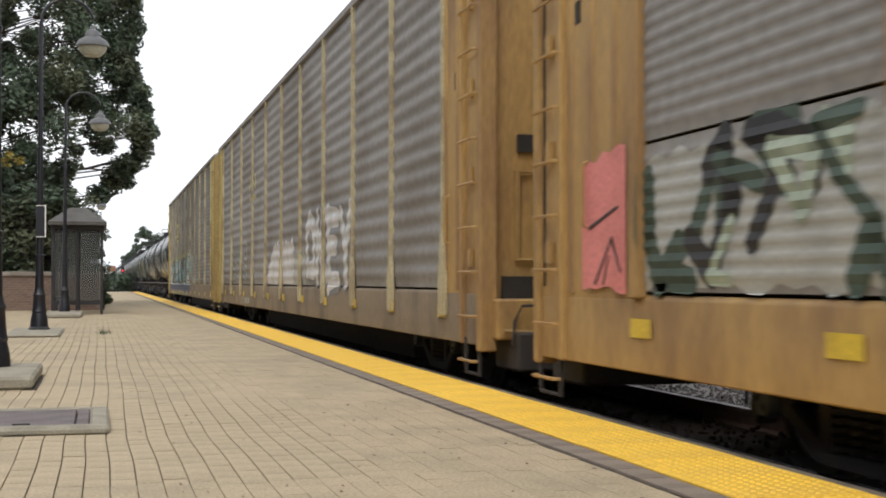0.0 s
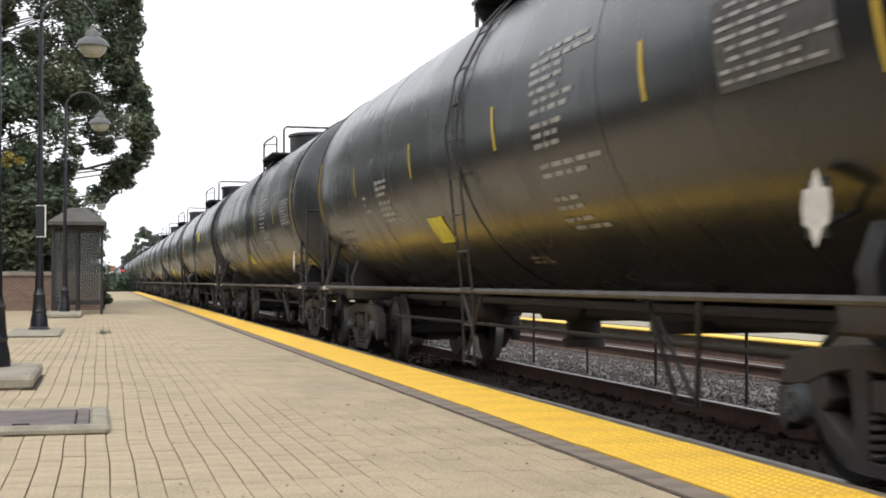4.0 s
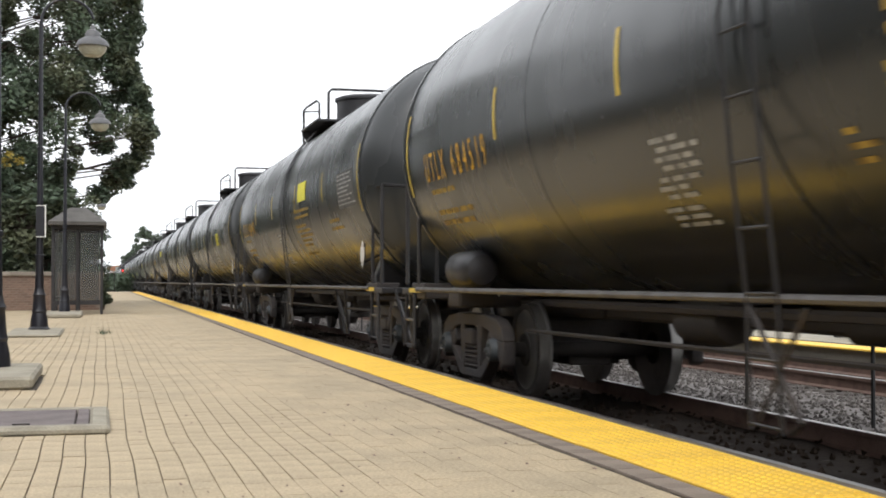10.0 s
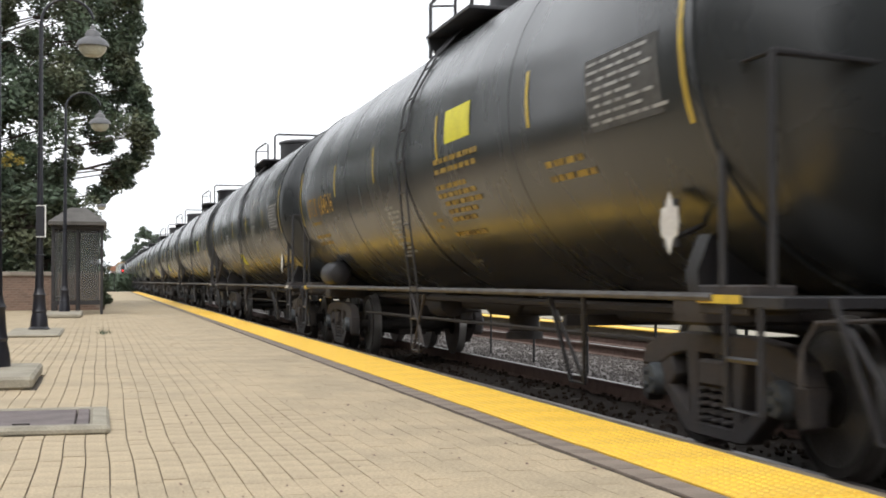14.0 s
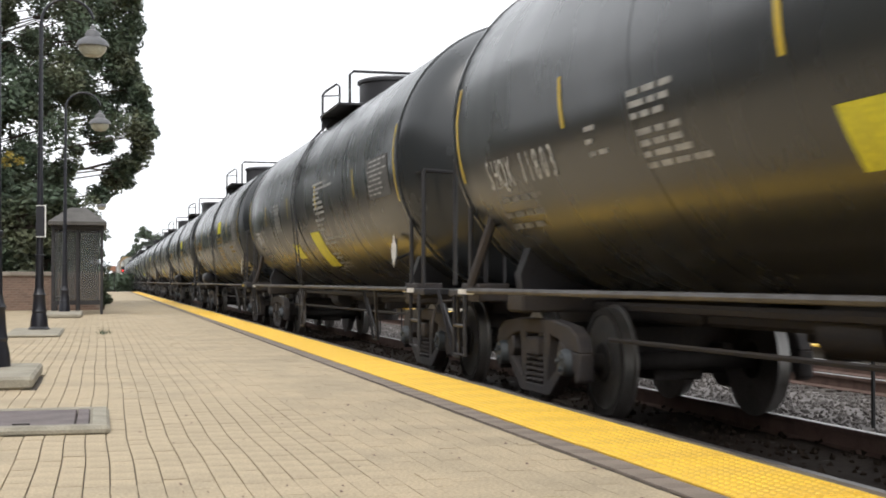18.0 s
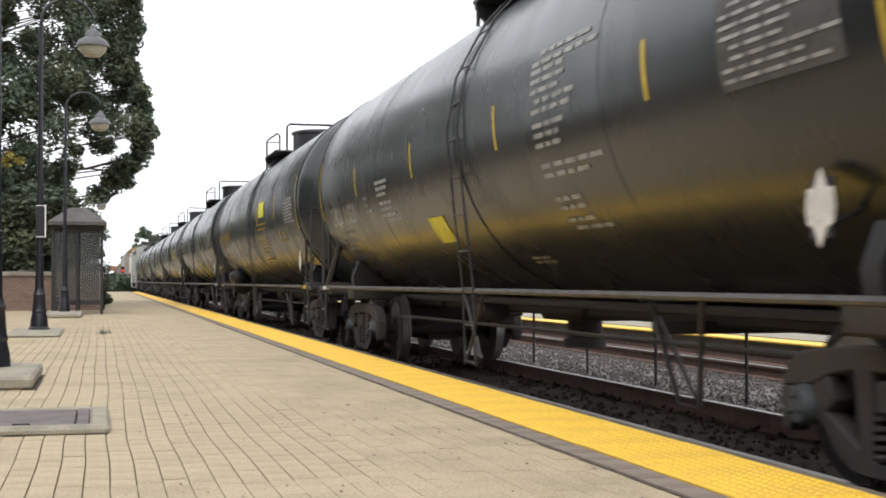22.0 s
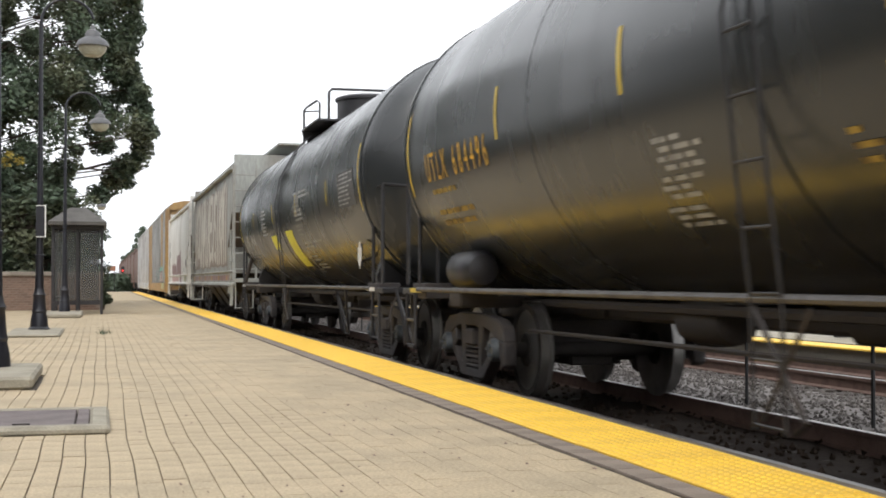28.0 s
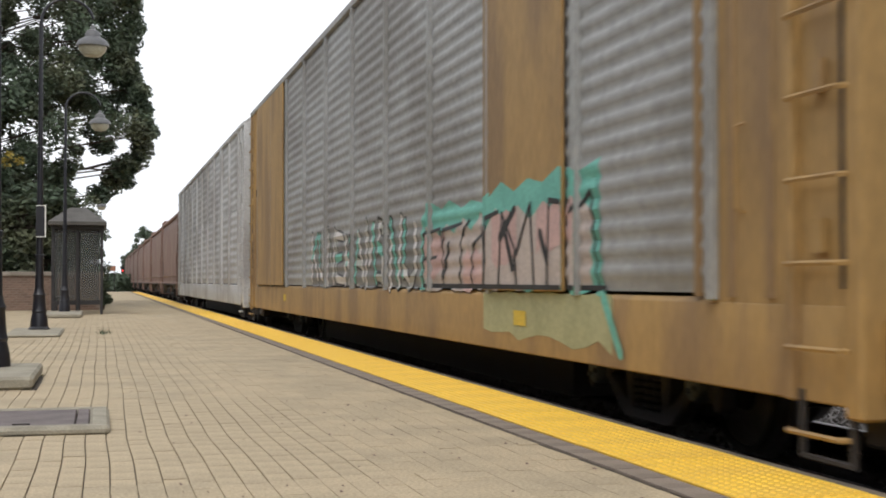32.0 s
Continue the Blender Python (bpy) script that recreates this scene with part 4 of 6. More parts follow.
def make_tank_car(style, seed):
    r = random.Random(seed)
    c = thing("tank_car", {"b": "black tank car with white lettering and large yellow panels", "u": "black tank car with orange-yellow lettering and a small lemon panel", "s": "black tank car with white lettering and a yellow panel",
                           "t": "black tank car with white lettering and a high lemon panel"}[style], "tank car", "tank cars of the train")
    half = 7.72
    at = tank_map(TANK_R, TANK_Z)
    part("tank", tank_shell(half), "tank_dusty" if style == "t" else "tank", c, "glossy black steel tank shell", smooth=40)
    for y in (-half, half):
        part("head_seam", ring(y, 0.05, TANK_R + 0.012), "tank", c)
    part("jacket_band", ring({"u": -0.3, "b": 0.5}.get(style, -0.52), 0.05, TANK_R + 0.010), "tank", c, "black band round the middle")
    for y in (-4.2, 3.4):
        part("shell_seam", ring(y, 0.02, TANK_R + 0.003), "tank", c)
    top = TANK_Z + TANK_R
    # manway, platform and its railing
    py = -0.45
    part("manway", Shape().lathe([(0.62, top - 0.15), (0.62, top + 0.30), (0.66, top + 0.31), (0.66, top + 0.36), (0.55, top + 0.40), (0.1, top + 0.42)], 24, at=(0, py, 0)), "black_steel", c, "black cylindrical valve housing")
    for s in (-1, 1):
        part("platform_deck", Shape().box((s * 0.88, py, top - 0.16), (0.55, 1.9, 0.04)), "black_steel", c, bevel=0.006)
    for y in (py + 0.62,):
        part("cross_rail", Shape().tube([(-0.68, y, top - 0.1), (-0.68, y, top + 0.56), (-0.62, y, top + 0.62), (0.62, y, top + 0.62), (0.68, y, top + 0.56), (0.68, y, top - 0.1)], 0.026, 6), "black_steel", c, "black tubular rail across the walkway")
    for s in (-1, 1):
        for y in (py + 0.85,):
            part("side_hoop", Shape().tube([(s * 1.12, y, top - 0.42), (s * 1.12, y, top + 0.22), (s * 1.06, y, top + 0.29), (s * 0.87, y, top + 0.42), (s * 0.82, y, top + 0.38), (s * 0.82, y, top - 0.2)], 0.022, 6).tube([(s * 1.12, y, top + 0.2), (s * 0.82, y, top + 0.22)], 0.014, 5), "black_steel", c)
            part("deck_bracket", Shape().prism([(s * 0.70, top - 0.18), (s * 1.15, top - 0.18), (s * 1.15, top - 0.24), (s * 1.02, top - 0.42)], y - 0.03, y + 0.03), "black_steel", c)
        if s < 0:        # the ladder stands on the platform side
            d0, d1 = {"u": (0.0, 0.34), "b": (0.72, 1.08)}.get(style, (-0.25, 0.12))
            for dy in (d0, d1):
                part("ladder_rail", Shape().tube([(-1.46, py + dy, 0.34), (-1.48, py + dy, 1.05), (-1.57, py + dy, 1.8), (-1.645, py + dy, 2.57), (-1.55, py + dy, 3.1), (-1.27, py + dy, 3.62), (-0.95, py + dy, top - 0.2)], 0.012, 6), "black_steel", c)
            for k in range(10):
                z = 0.37 + k * 0.35
                xx = float(np.interp(z, (0.34, 1.05, 1.8, 2.57, 3.1, 3.62), (-1.46, -1.48, -1.57, -1.645, -1.55, -1.27)))
                part("ladder_rung", Shape().tube([(xx, py + d0, z), (xx, py + d1, z)], 0.010, 6), "black_steel", c)
            part("ladder_brace", Shape().tube([(-1.46, py + d1, 1.0), (-1.46, py + d1 - 0.55, 0.42), (-1.46, py + d0 - 0.1, 0.36)], 0.018, 6).tube([(-1.46, py + d1 - 0.6, 1.0), (-1.46, py + d1 - 0.1, 0.40)], 0.016, 6), "truck", c)
        # side sill handrail, its stanchions, end steps
        part("side_rail", Shape().tube([(s * 1.46, -7.7, 1.045), (s * 1.46, 7.7, 1.045)], 0.026, 8), "rail_grey", c, "grey tubular side rail")
        for y in (-4.6, 0.2, 4.6):
            part("rail_bracket", Shape().box((s * 1.25, y, 1.03), (0.40, 0.06, 0.05)), "black_steel", c)
        for sy in (-1, 1):
            y = sy * 8.05
            part("step", Shape().tube([(s * 1.45, y - 0.2, 1.0), (s * 1.45, y - 0.2, 0.42), (s * 1.45, y + 0.2, 0.42), (s * 1.45, y + 0.2, 1.0)], 0.022, 6).tube([(s * 1.45, y - 0.2, 0.7), (s * 1.45, y + 0.2, 0.7)], 0.018, 6), "black_steel", c)
            part("corner_handrail", Shape().tube([(s * 1.42, y + sy * 0.28, 1.1), (s * 1.42, y + sy * 0.28, 2.35), (s * 1.42, y - sy * 0.3, 2.35), (s * 1.42, y - sy * 0.3, 1.1)], 0.024, 6), "black_steel", c)
            for q in (0.25, 0.5):
                part("end_rod", Shape().tube([(s * q, sy * 8.36, 1.06), (s * q, sy * 8.36, 2.1)], 0.018, 5), "black_steel", c)
            part("end_stanchion", Shape().tube([(s * 0.7, sy * 8.32, 1.1), (s * 0.7, sy * 8.32, 2.32), (s * 1.42, sy * 8.32, 2.36)], 0.024, 6), "black_steel", c)
            part("bolster_web", Shape().prism([(s * 0.4, 0.9), (s * 1.2, 1.04), (s * 1.22, 1.2), (s * 1.08, 1.56), (s * 0.9, 1.45), (s * 0.5, 1.2)], sy * 6.9 - 0.09, sy * 6.9 + 0.09), "black_steel", c)
            part("end_plate", Shape().box((s * 1.28, sy * 7.75, 1.03), (0.30, 0.62, 0.17)), "truck", c, "grey end sill plate", bevel=0.01)
            mk = Shape()
            mark_quad(flat_map(-1.462) if s < 0 else (lambda u, w, off: (1.462 + off, u, w)), sy * -8.05, sy * -7.50, 1.01, 1.06, 0.004, 1, 1, mk)
            part("reflector", mk, "yellow" if style == "u" else "white", c)
    for sy in (-1, 1):
        part("end_platform", Shape().box((0, sy * 8.2, 1.02), (2.9, 0.55, 0.07)), "black_steel", c, bevel=0.008)
        part("stub_sill", Shape().box((0, sy * 7.5, 0.88), (0.42, 2.2, 0.34)), "under", c, bevel=0.02)
    part("bottom_outlet", Shape().lathe([(0.32, 1.12), (0.32, 0.86), (0.18, 0.80), (0.18, 0.55), (0.22, 0.54), (0.22, 0.46)], 16, at=(0, 0.3, 0)), "under", c)
    part("skid", Shape().prism([(-0.8, 1.10), (1.3, 1.10), (0.8, 0.74), (-0.3, 0.74)], -0.3, 0.3, "x"), "under", c, bevel=0.02)
    for y in (-6.9, 6.9):
        part("body_bolster", Shape().box((0, y, 0.96), (2.5, 0.46, 0.20)).box((0, y - 0.9 * (1 if y > 0 else -1), 0.93), (0.62, 1.9, 0.30)), "under", c, bevel=0.02)
    part("brake_cylinder", Shape().lathe([(0.06, 2.2), (0.17, 2.25), (0.19, 2.35), (0.19, 2.95), (0.06, 3.0)], 14, "y", (-0.35, 0, 0.84)), "under", c)
    part("brake_valve", Shape().box((0.25, 3.9, 0.86), (0.35, 0.45, 0.34)).box((0.25, 3.9, 0.64), (0.2, 0.25, 0.14)), "under", c, bevel=0.02)
    part("brake_lever", Shape().box((-0.1, -3.2, 0.78), (1.3, 0.09, 0.10)).tube([(0.3, -6.2, 0.74), (0.3, -3.2, 0.78)], 0.025, 6), "under", c)
    part("brake_pipe", Shape().tube([(-0.55, -8.0, 0.92), (-0.55, 8.0, 0.92)], 0.04, 6), "under", c)
    for x, w, z in ((0.35, 0.16, 0.88), (-0.2, 0.10, 0.86)):
        part("heater_pipe", Shape().box((x, 0.2, z), (w, 10.6, 0.16)), "under", c, "dark jacketed pipe under the tank", bevel=0.03)
    part("brake_rod", Shape().tube([(-0.9, -6.0, 0.70), (-0.85, 5.6, 0.66)], 0.02, 6), "under", c)
    for y in (-6.9, 6.9):
        part("hanger_frame", Shape().tube([(-1.35, y + 1.6, 1.05), (-1.25, y + 1.85, 0.35), (-1.25, y + 2.15, 0.35), (-1.35, y + 2.4, 1.05)], 0.02, 6).tube([(-1.25, y + 1.85, 0.36), (-1.32, y + 2.3, 0.9)], 0.016, 6), "black_steel", c)
    if style == "u":
        part("air_reservoir", Shape().lathe([(0.05, 5.95), (0.15, 5.98), (0.195, 6.06), (0.195, 6.70), (0.15, 6.78), (0.05, 6.81)], 20, "y", (-1.2, 0, 1.25)), "black_steel", c, "dark grey cylindrical air reservoir")
    else:
        part("brace", Shape().tube([(-1.46, 7.6, 1.1), (-1.30, 7.25, 1.85)], 0.045, 6), "truck", c)
    # paint marks
    spots = {"u": (-4.25, -1.45, 1.75, 4.7), "t": (-4.35, -1.24, 2.0, 4.5)}.get(style, (-4.7, -1.45, 1.75, 5.0))
    z0, z1 = {"u": (2.35, 2.80), "t": (2.17, 2.62)}.get(style, (2.26, 2.64))
    for u in spots:
        part("reflective_strip", mark_quad(at, u - 0.032, u + 0.032, z0, z1), "yellow", c, "worn yellow reflective strip")
    for u in (-7.58, 7.58):
        part("reflective_strip", mark_quad(at, u - 0.03, u + 0.03, 2.05, 2.95), "yellow", c, "long yellow reflective strip at the tank end")
    lm = "letter_yellow" if style == "u" else "letter_white"
    sm = "dim_yellow" if style == "u" else "dim_white"
    part("stencil_lettering", bars(at, -6.75, 2.07 if style == "u" else 1.84, 1, 0.9, 0.05, 0.13, r), sm, c, kind="stuff")
    part("stencil_lettering", bars(at, -6.78, 1.85 if style == "u" else 1.70, 2, 1.5, 0.055, 0.12, r), sm, c, kind="stuff")
    part("stencil_lettering", bars(at, 1.05, 1.20, 2, 0.45, 0.035, 0.06, r), "dim_white", c, kind="stuff")
    y = 7.0 if style == "u" else 6.77
    pts = [(0, 0.20), (0.06, 0.10), (0.12, 0.10), (0.14, 0.0), (0.12, -0.08), (0.06, -0.10), (0, -0.20), (-0.06, -0.10), (-0.12, -0.08), (-0.14, 0.0), (-0.12, 0.10), (-0.06, 0.10)]
    holder = part("placard_holder", Shape().box((-1.40, -y, 1.50), (0.02, 0.20, 0.30)).tube([(-1.39, -y, 1.4), (-1.05, -y, 1.55)], 0.02, 6), "black_steel", c)
    part("placard", Shape().add([(-1.412, -y - p[0], 1.50 + p[1]) for p in pts] + [(-1.416, -y - p[0], 1.50 + p[1]) for p in pts], [tuple(range(12)), tuple(range(12, 24))] + [(k, (k + 1) % 12, 12 + (k + 1) % 12, 12 + k) for k in range(12)]), "white", holder, "white diamond placard")
    if style == "u":
        part("lemon_panel", mark_quad(at, 2.1, 3.0, 2.48, 2.80), "lemon", c, "small lemon-yellow panel")
        part("stencil_lettering", bars(at, 1.58, 2.36, 2, 1.7, 0.05, 0.10, r), "dim_yellow", c, kind="stuff")
        part("stencil_lettering", bars(at, 1.50, 2.10, 5, 1.3, 0.048, 0.088, r), "dim_yellow", c, kind="stuff")
        part("stencil_lettering", bars(at, 1.0, 1.84, 3, 0.2, 0.035, 0.08, r), "dim_yellow", c, kind="stuff")
        part("stencil_lettering", bars(at, 1.40, 1.58, 1, 1.35, 0.05, 0.1, r), "dim_yellow", c, kind="stuff")
        for w, n in ((2.02, 4), (1.76, 3), (1.54, 3)):
            part("stencil_lettering", bars(at, -1.15 - (2.02 - w) * 0.5, w, n, 0.60, 0.034, 0.062, r), "mid_white", c, kind="stuff")
        part("stencil_lettering", bars(at, 4.9, 2.05, 2, 1.1, 0.05, 0.12, r), "dim_yellow", c, kind="stuff")
    elif style in "sb":
        top_w, left = (2.60, 1.5) if style == "b" else (2.36, 2.77)
        part("stencil_lettering", bars(at, -3.45, top_w, 3, 0.75, 0.040, 0.075, r), "mid_white", c, kind="stuff")
        part("stencil_lettering", bars(at, -3.40, top_w - 0.26, 4, 0.75, 0.040, 0.075, r), "mid_white", c, kind="stuff")
        for w, n, wide in ((2.92, 2, 1.75), (2.78, 5, 0.95), (2.36, 3, 0.75), (2.04, 2, 1.85), (1.76, 2, 0.7), (1.57, 2, 0.95)):
            part("stencil_lettering", bars(at, left, w - (0.25 if style == "b" else 0), n, wide, 0.038, 0.078, r), "mid_white", c, kind="stuff")
        part("stencil_lettering", bars(at, -4.32, 2.22, 3, 0.22, 0.035, 0.09, r), "mid_white", c, kind="stuff")
    else:
        part("lemon_panel", mark_quad(at, 3.38, 4.16, 2.17, 2.52), "lemon", c, "lemon-yellow panel")
        part("panel_lettering", bars(at, 3.45, 2.46, 5, 0.62, 0.022, 0.055, r, 0.008), "dim_yellow", c, kind="stuff")
        part("stencil_lettering", bars(at, -2.5, 2.70, 5, 0.42, 0.04, 0.09, r), "mid_white", c, kind="stuff")
        part("stencil_lettering", bars(at, -2.5, 2.15, 4, 0.40, 0.04, 0.09, r), "dim_white", c, kind="stuff")
        part("stencil_lettering", bars(at, 1.92, 2.0, 5, 1.0, 0.045, 0.09, r), "mid_white", c, kind="stuff")
        part("stencil_lettering", bars(at, 3.3, 2.0, 5, 0.9, 0.045, 0.09, r), "mid_white", c, kind="stuff")
    part("chart_panel", mark_quad(at, 6.0, 7.25, 2.16, 2.66), "chart" if "chart" in M else "dim_white", c, "grey stencilled chart panel")
    part("chart_lettering", bars(at, 6.05, 2.63, 8, 1.1, 0.022, 0.058, r, 0.008), "mid_white", c, kind="stuff")
    ends(c, CAR_L / 2)
    for y in (-6.9, 6.9):
        truck(c, y)
    return c


M["chart"] = surface("grey_chart", (0.09, 0.09, 0.088), 0.7, second=(0.05, 0.05, 0.05), amount=0.8, scale=10)
CARS = []        # every car with the place of its middle at t = 0


def place(c, s, label=""):
    c.matrix_basis = pose(TRACK, s, RAIL)
    if label:
        c["label"] = label
    CARS.append((c, s))
    return c


FIRST_TANK = 77.1
TANKS = ["s", "s:SHQX 11759", "u:UTLX 684494", "s:SHQX 11756", "s:SHQX 11732", "u:UTLX 684519", "u:UTLX 684490", "t:TCBX 286544", "s:SHQX 11808", "u:UTLX 684516", "s",
         "t:TCBX 286546", "s:SHQX 11803", "b:SHQX 11751", "u:UTLX 684507", "u:UTLX 684499", "s:SHQX 11720", "u:UTLX 684495", "b:SHQX 11736", "t", "s", "u:UTLX 684496", "b:SHQX 11949"]
models = {}
NUDGE = {1: 0.3, 4: 0.25, 11: -0.1, 12: -0.1, 13: -0.2, 14: -0.15, 17: -0.2, 18: -0.15}      # slack in the couplings
for i, key in enumerate(TANKS):
    style, _, text = key.partition(":")
    if style in models:
        c = copy_thing(models[style], Matrix())
    else:
        c = models[style] = make_tank_car(style, 30 + i)
    place(c, FIRST_TANK + CAR_L * i + NUDGE.get(i, 0.0))
TANK_CARS = [c for c, _ in CARS]
# yellow panels, which differ from car to car: from, to, bottom, top
PANELS = {8: ((-1.4, -0.6, 1.62, 1.92),), 12: ((-1.1, -0.4, 1.60, 1.96),), 13: ((-2.0, -1.25, 1.47, 1.78), (0.5, 1.4, 1.24, 1.92)), 18: ((0.25, 1.0, 1.10, 1.80),), 22: ((-2.2, -1.4, 1.74, 2.03), (-0.03, 0.82, 1.28, 2.06))}
for i, key in enumerate(TANKS):
    if key[0] in "sb":
        for u0, u1, w0, w1 in PANELS.get(i, ((-1.36, -0.72, 1.47, 1.79),)):
            part("yellow_panel", mark_quad(tank_map(TANK_R, TANK_Z), u0, u1, w0, w1, off=0.006, nw=8), "faded_yellow" if i == 8 else "lemon", TANK_CARS[i], "yellow painted panel")
for c, key in zip(TANK_CARS, TANKS):
    style, _, text = key.partition(":")
    if text:
        at = tank_map(TANK_R, TANK_Z)
        big = style == "u"
        size, w = (0.42, 2.16) if big else (0.37, 1.93)
        mark, number = text.split(" ")
        part("reporting_mark", mark_text(at, mark, size, -6.85, w, stretch=0.60), "letter_yellow" if big else "letter_white", c, "orange-yellow painted letters" if big else "white painted letters")
        part("car_number", mark_text(at, number, size, -6.85 + size * 2.5, w, stretch=0.60), "letter_yellow" if big else "letter_white", c, "orange-yellow painted number" if big else "white painted number")


# ---- tall enclosed car carriers ----
def rib_knots(z0, z1, pitch=0.205, depth=0.020):
    """Heights and depths of the rolled ribs of one panel."""
    n = max(1, round((z1 - z0 - 0.1) / pitch))
    p = (z1 - z0 - 0.1) / n
    m = 8 if pitch > 0.15 else 4
    return [(z0, 0.0)] + [(z0 + 0.05 + p * (k + q / m), depth * 0.5 * (1 - math.cos(q * math.tau / m))) for k in range(n) for q in range(m)] + [(z1 - 0.05, 0.0), (z1, 0.0)]


def corrugated(y0, y1, z0, z1, x, depth=0.020, pitch=0.205):
    """A sheet with rolled horizontal ribs, facing -x (x < 0) or +x."""
    s = -1 if x < 0 else 1
    pts = [(x + s * d, zz) for zz, d in rib_knots(z0, z1, pitch, depth)] + [(x - s * 0.03, z1), (x - s * 0.03, z0)]
    return Shape().prism(pts, y0, y1)


PROUD = {}       # for each carrier the stretches that stand out of its side: from, to, distance


def make_car_carrier(label, panel, frame_mat, sill_mat, end_mat, rows, spacing=2.35, wide_posts=(), post_w=0.10, L=28.45, ribs_from=1.06, top=4.82, sill=(0.56, 1.05), bay=1.35, covers=(), rear_mat=None, depth=0.020, pitch=0.205, feet=False):
    c = thing("car_carrier", label, "auto rack car", "car carriers of the train")
    half = L / 2 - 0.75
    X = 1.56
    part("underframe", Shape().box((0, 0, 0.82), (2.2, 2 * half - 0.2, 0.50)), "under", c)
    # sill made far wider and lower, added bulk that blocks light under the car
    part("centre_sill", Shape().box((0, 0, 0.38), (1.7, 2 * half - 11.5, 0.50)), "under", c)
    n = round(2 * (half - bay) / spacing)
    ys = [-(half - bay) + k * 2 * (half - bay) / n for k in range(n + 1)]
    lv = [ribs_from + k * (top - ribs_from) / rows for k in range(rows + 1)]
    for s in (-1, 1):
        part("side_sill", Shape().prism([(s * 1.50, sill[0]), (s * 1.58, sill[0]), (s * 1.58, sill[1] - 0.03), (s * 1.55, sill[1]), (s * 1.50, sill[1])], -half, half), sill_mat, c, "painted steel side sill", bevel=0.01)
        for a, b in zip(ys, ys[1:]):
            for k in range(rows):
                part("side_panel", corrugated(a + 0.03, b - 0.03, lv[k] + 0.012, lv[k + 1] - 0.012, s * X, depth, pitch), panel, c)
        for k, y in enumerate(ys):
            w = 0.55 if k in wide_posts else post_w
            PROUD.setdefault(c.name, set()).add((round(-y - w / 2, 4), round(-y + w / 2, 4), X + 0.06))
            if feet:
                part("post_foot", Shape().prism([(y - 0.034, 1.60), (y + 0.034, 1.60), (y + 0.12, 1.12), (y + 0.10, 0.80), (y - 0.10, 0.80), (y - 0.12, 1.12)], s * (X + 0.02), s * (X + 0.066), "x"), frame_mat, c, "flared foot of the side post", bevel=0.006)
            part("side_post", Shape().box((s * (X + 0.025), y, (ribs_from + top) / 2), (0.07, w, top - ribs_from + 0.06)), frame_mat, c, bevel=0.008)
        for y0, y1 in covers:
            PROUD[c.name].add((-y1, -y0, X + 0.06))
            part("cover_plate", Shape().box((s * (X + 0.045), (y0 + y1) / 2, (ribs_from + top) / 2), (0.03, y1 - y0, top - ribs_from)), end_mat, c, "ochre steel cover plate", bevel=0.008)
        part("roof_rail", Shape().box((s * (X + 0.01), 0, top + 0.05), (0.10, 2 * half, 0.10)), panel, c, bevel=0.01)
        for sy in (-1, 1):
            y0, y1 = sy * (half - bay), sy * half
            em = rear_mat if rear_mat and sy > 0 else end_mat
            part("end_side_panel", Shape().box((s * 1.545, (y0 + y1) / 2, (sill[0] + top) / 2 + 0.05), (0.06, bay, top - sill[0])), em, c, "painted steel end panel", bevel=0.01)
            part("corner_post", Shape().box((s * 1.53, sy * (half - 0.06), (sill[0] + top) / 2), (0.16, 0.14, top - sill[0] + 0.1)), em, c, bevel=0.015)
            part("corner_post", Shape().box((s * 1.585, sy * (half - 0.62), (sill[0] + top) / 2), (0.07, 0.09, top - sill[0])), em, c, bevel=0.012)
            for q in range(3 if bay > 1.4 else 2):
                part("stiffener", Shape().prism([(s * 1.57, 0.0), (s * 1.592, 0.015), (s * 1.592, 0.075), (s * 1.57, 0.09)], sill[1], top, "z"), em, c, at=(0, sy * (half - 0.82 - q * 0.42), 0))
            # dark strip on the closed panel stands for the shadow in the gap
            part("gap_shadow", Shape().box((s * 1.578, sy * (half - 0.185), 2.9), (0.012, 0.035, 3.6)), "shade", c, "dark strip painted as the shadow beside the corner post")
            for z in (1.35, 2.1, 2.9, 3.7, 4.4):
                part("gusset", Shape().box((s * 1.60, sy * (half - 0.36), z), (0.035, 0.10, 0.16)), em, c)
            part("slot", Shape().box((s * 1.577, sy * (half - 0.92), 3.05), (0.012, 0.10, 0.16)), "shade", c, "dark slot in the end panel")
            part("hand_grip", Shape().tube([(s * 1.58, sy * (half - 1.15), 1.5), (s * 1.63, sy * (half - 1.15), 1.52), (s * 1.63, sy * (half - 1.15), 1.95), (s * 1.58, sy * (half - 1.15), 1.97)], 0.012, 5), em, c)
            for k in range(11):
                z = 0.42 + k * 0.40
                part("ladder_rung", Shape().tube([(s * 1.60, sy * (half - 0.10), z), (s * 1.65, sy * (half - 0.12), z), (s * 1.65, sy * (half - 0.58), z), (s * 1.60, sy * (half - 0.60), z)], 0.014, 5), em, c)
            part("step", Shape().tube([(s * 1.58, sy * (half - 0.1), 0.62), (s * 1.58, sy * (half - 0.1), 0.30), (s * 1.58, sy * (half - 0.55), 0.30), (s * 1.58, sy * (half - 0.55), 0.62)], 0.02, 6), "under", c)
    rp = [(-1.6, top + 0.08), (-1.25, top + 0.36), (-0.7, top + 0.46), (0.7, top + 0.46), (1.25, top + 0.36), (1.6, top + 0.08), (1.5, top + 0.06), (0, top + 0.36), (-1.5, top + 0.06)]
    part("roof", Shape().prism(rp, -half, half), "rack_silver", c, "ribbed galvanised roof")
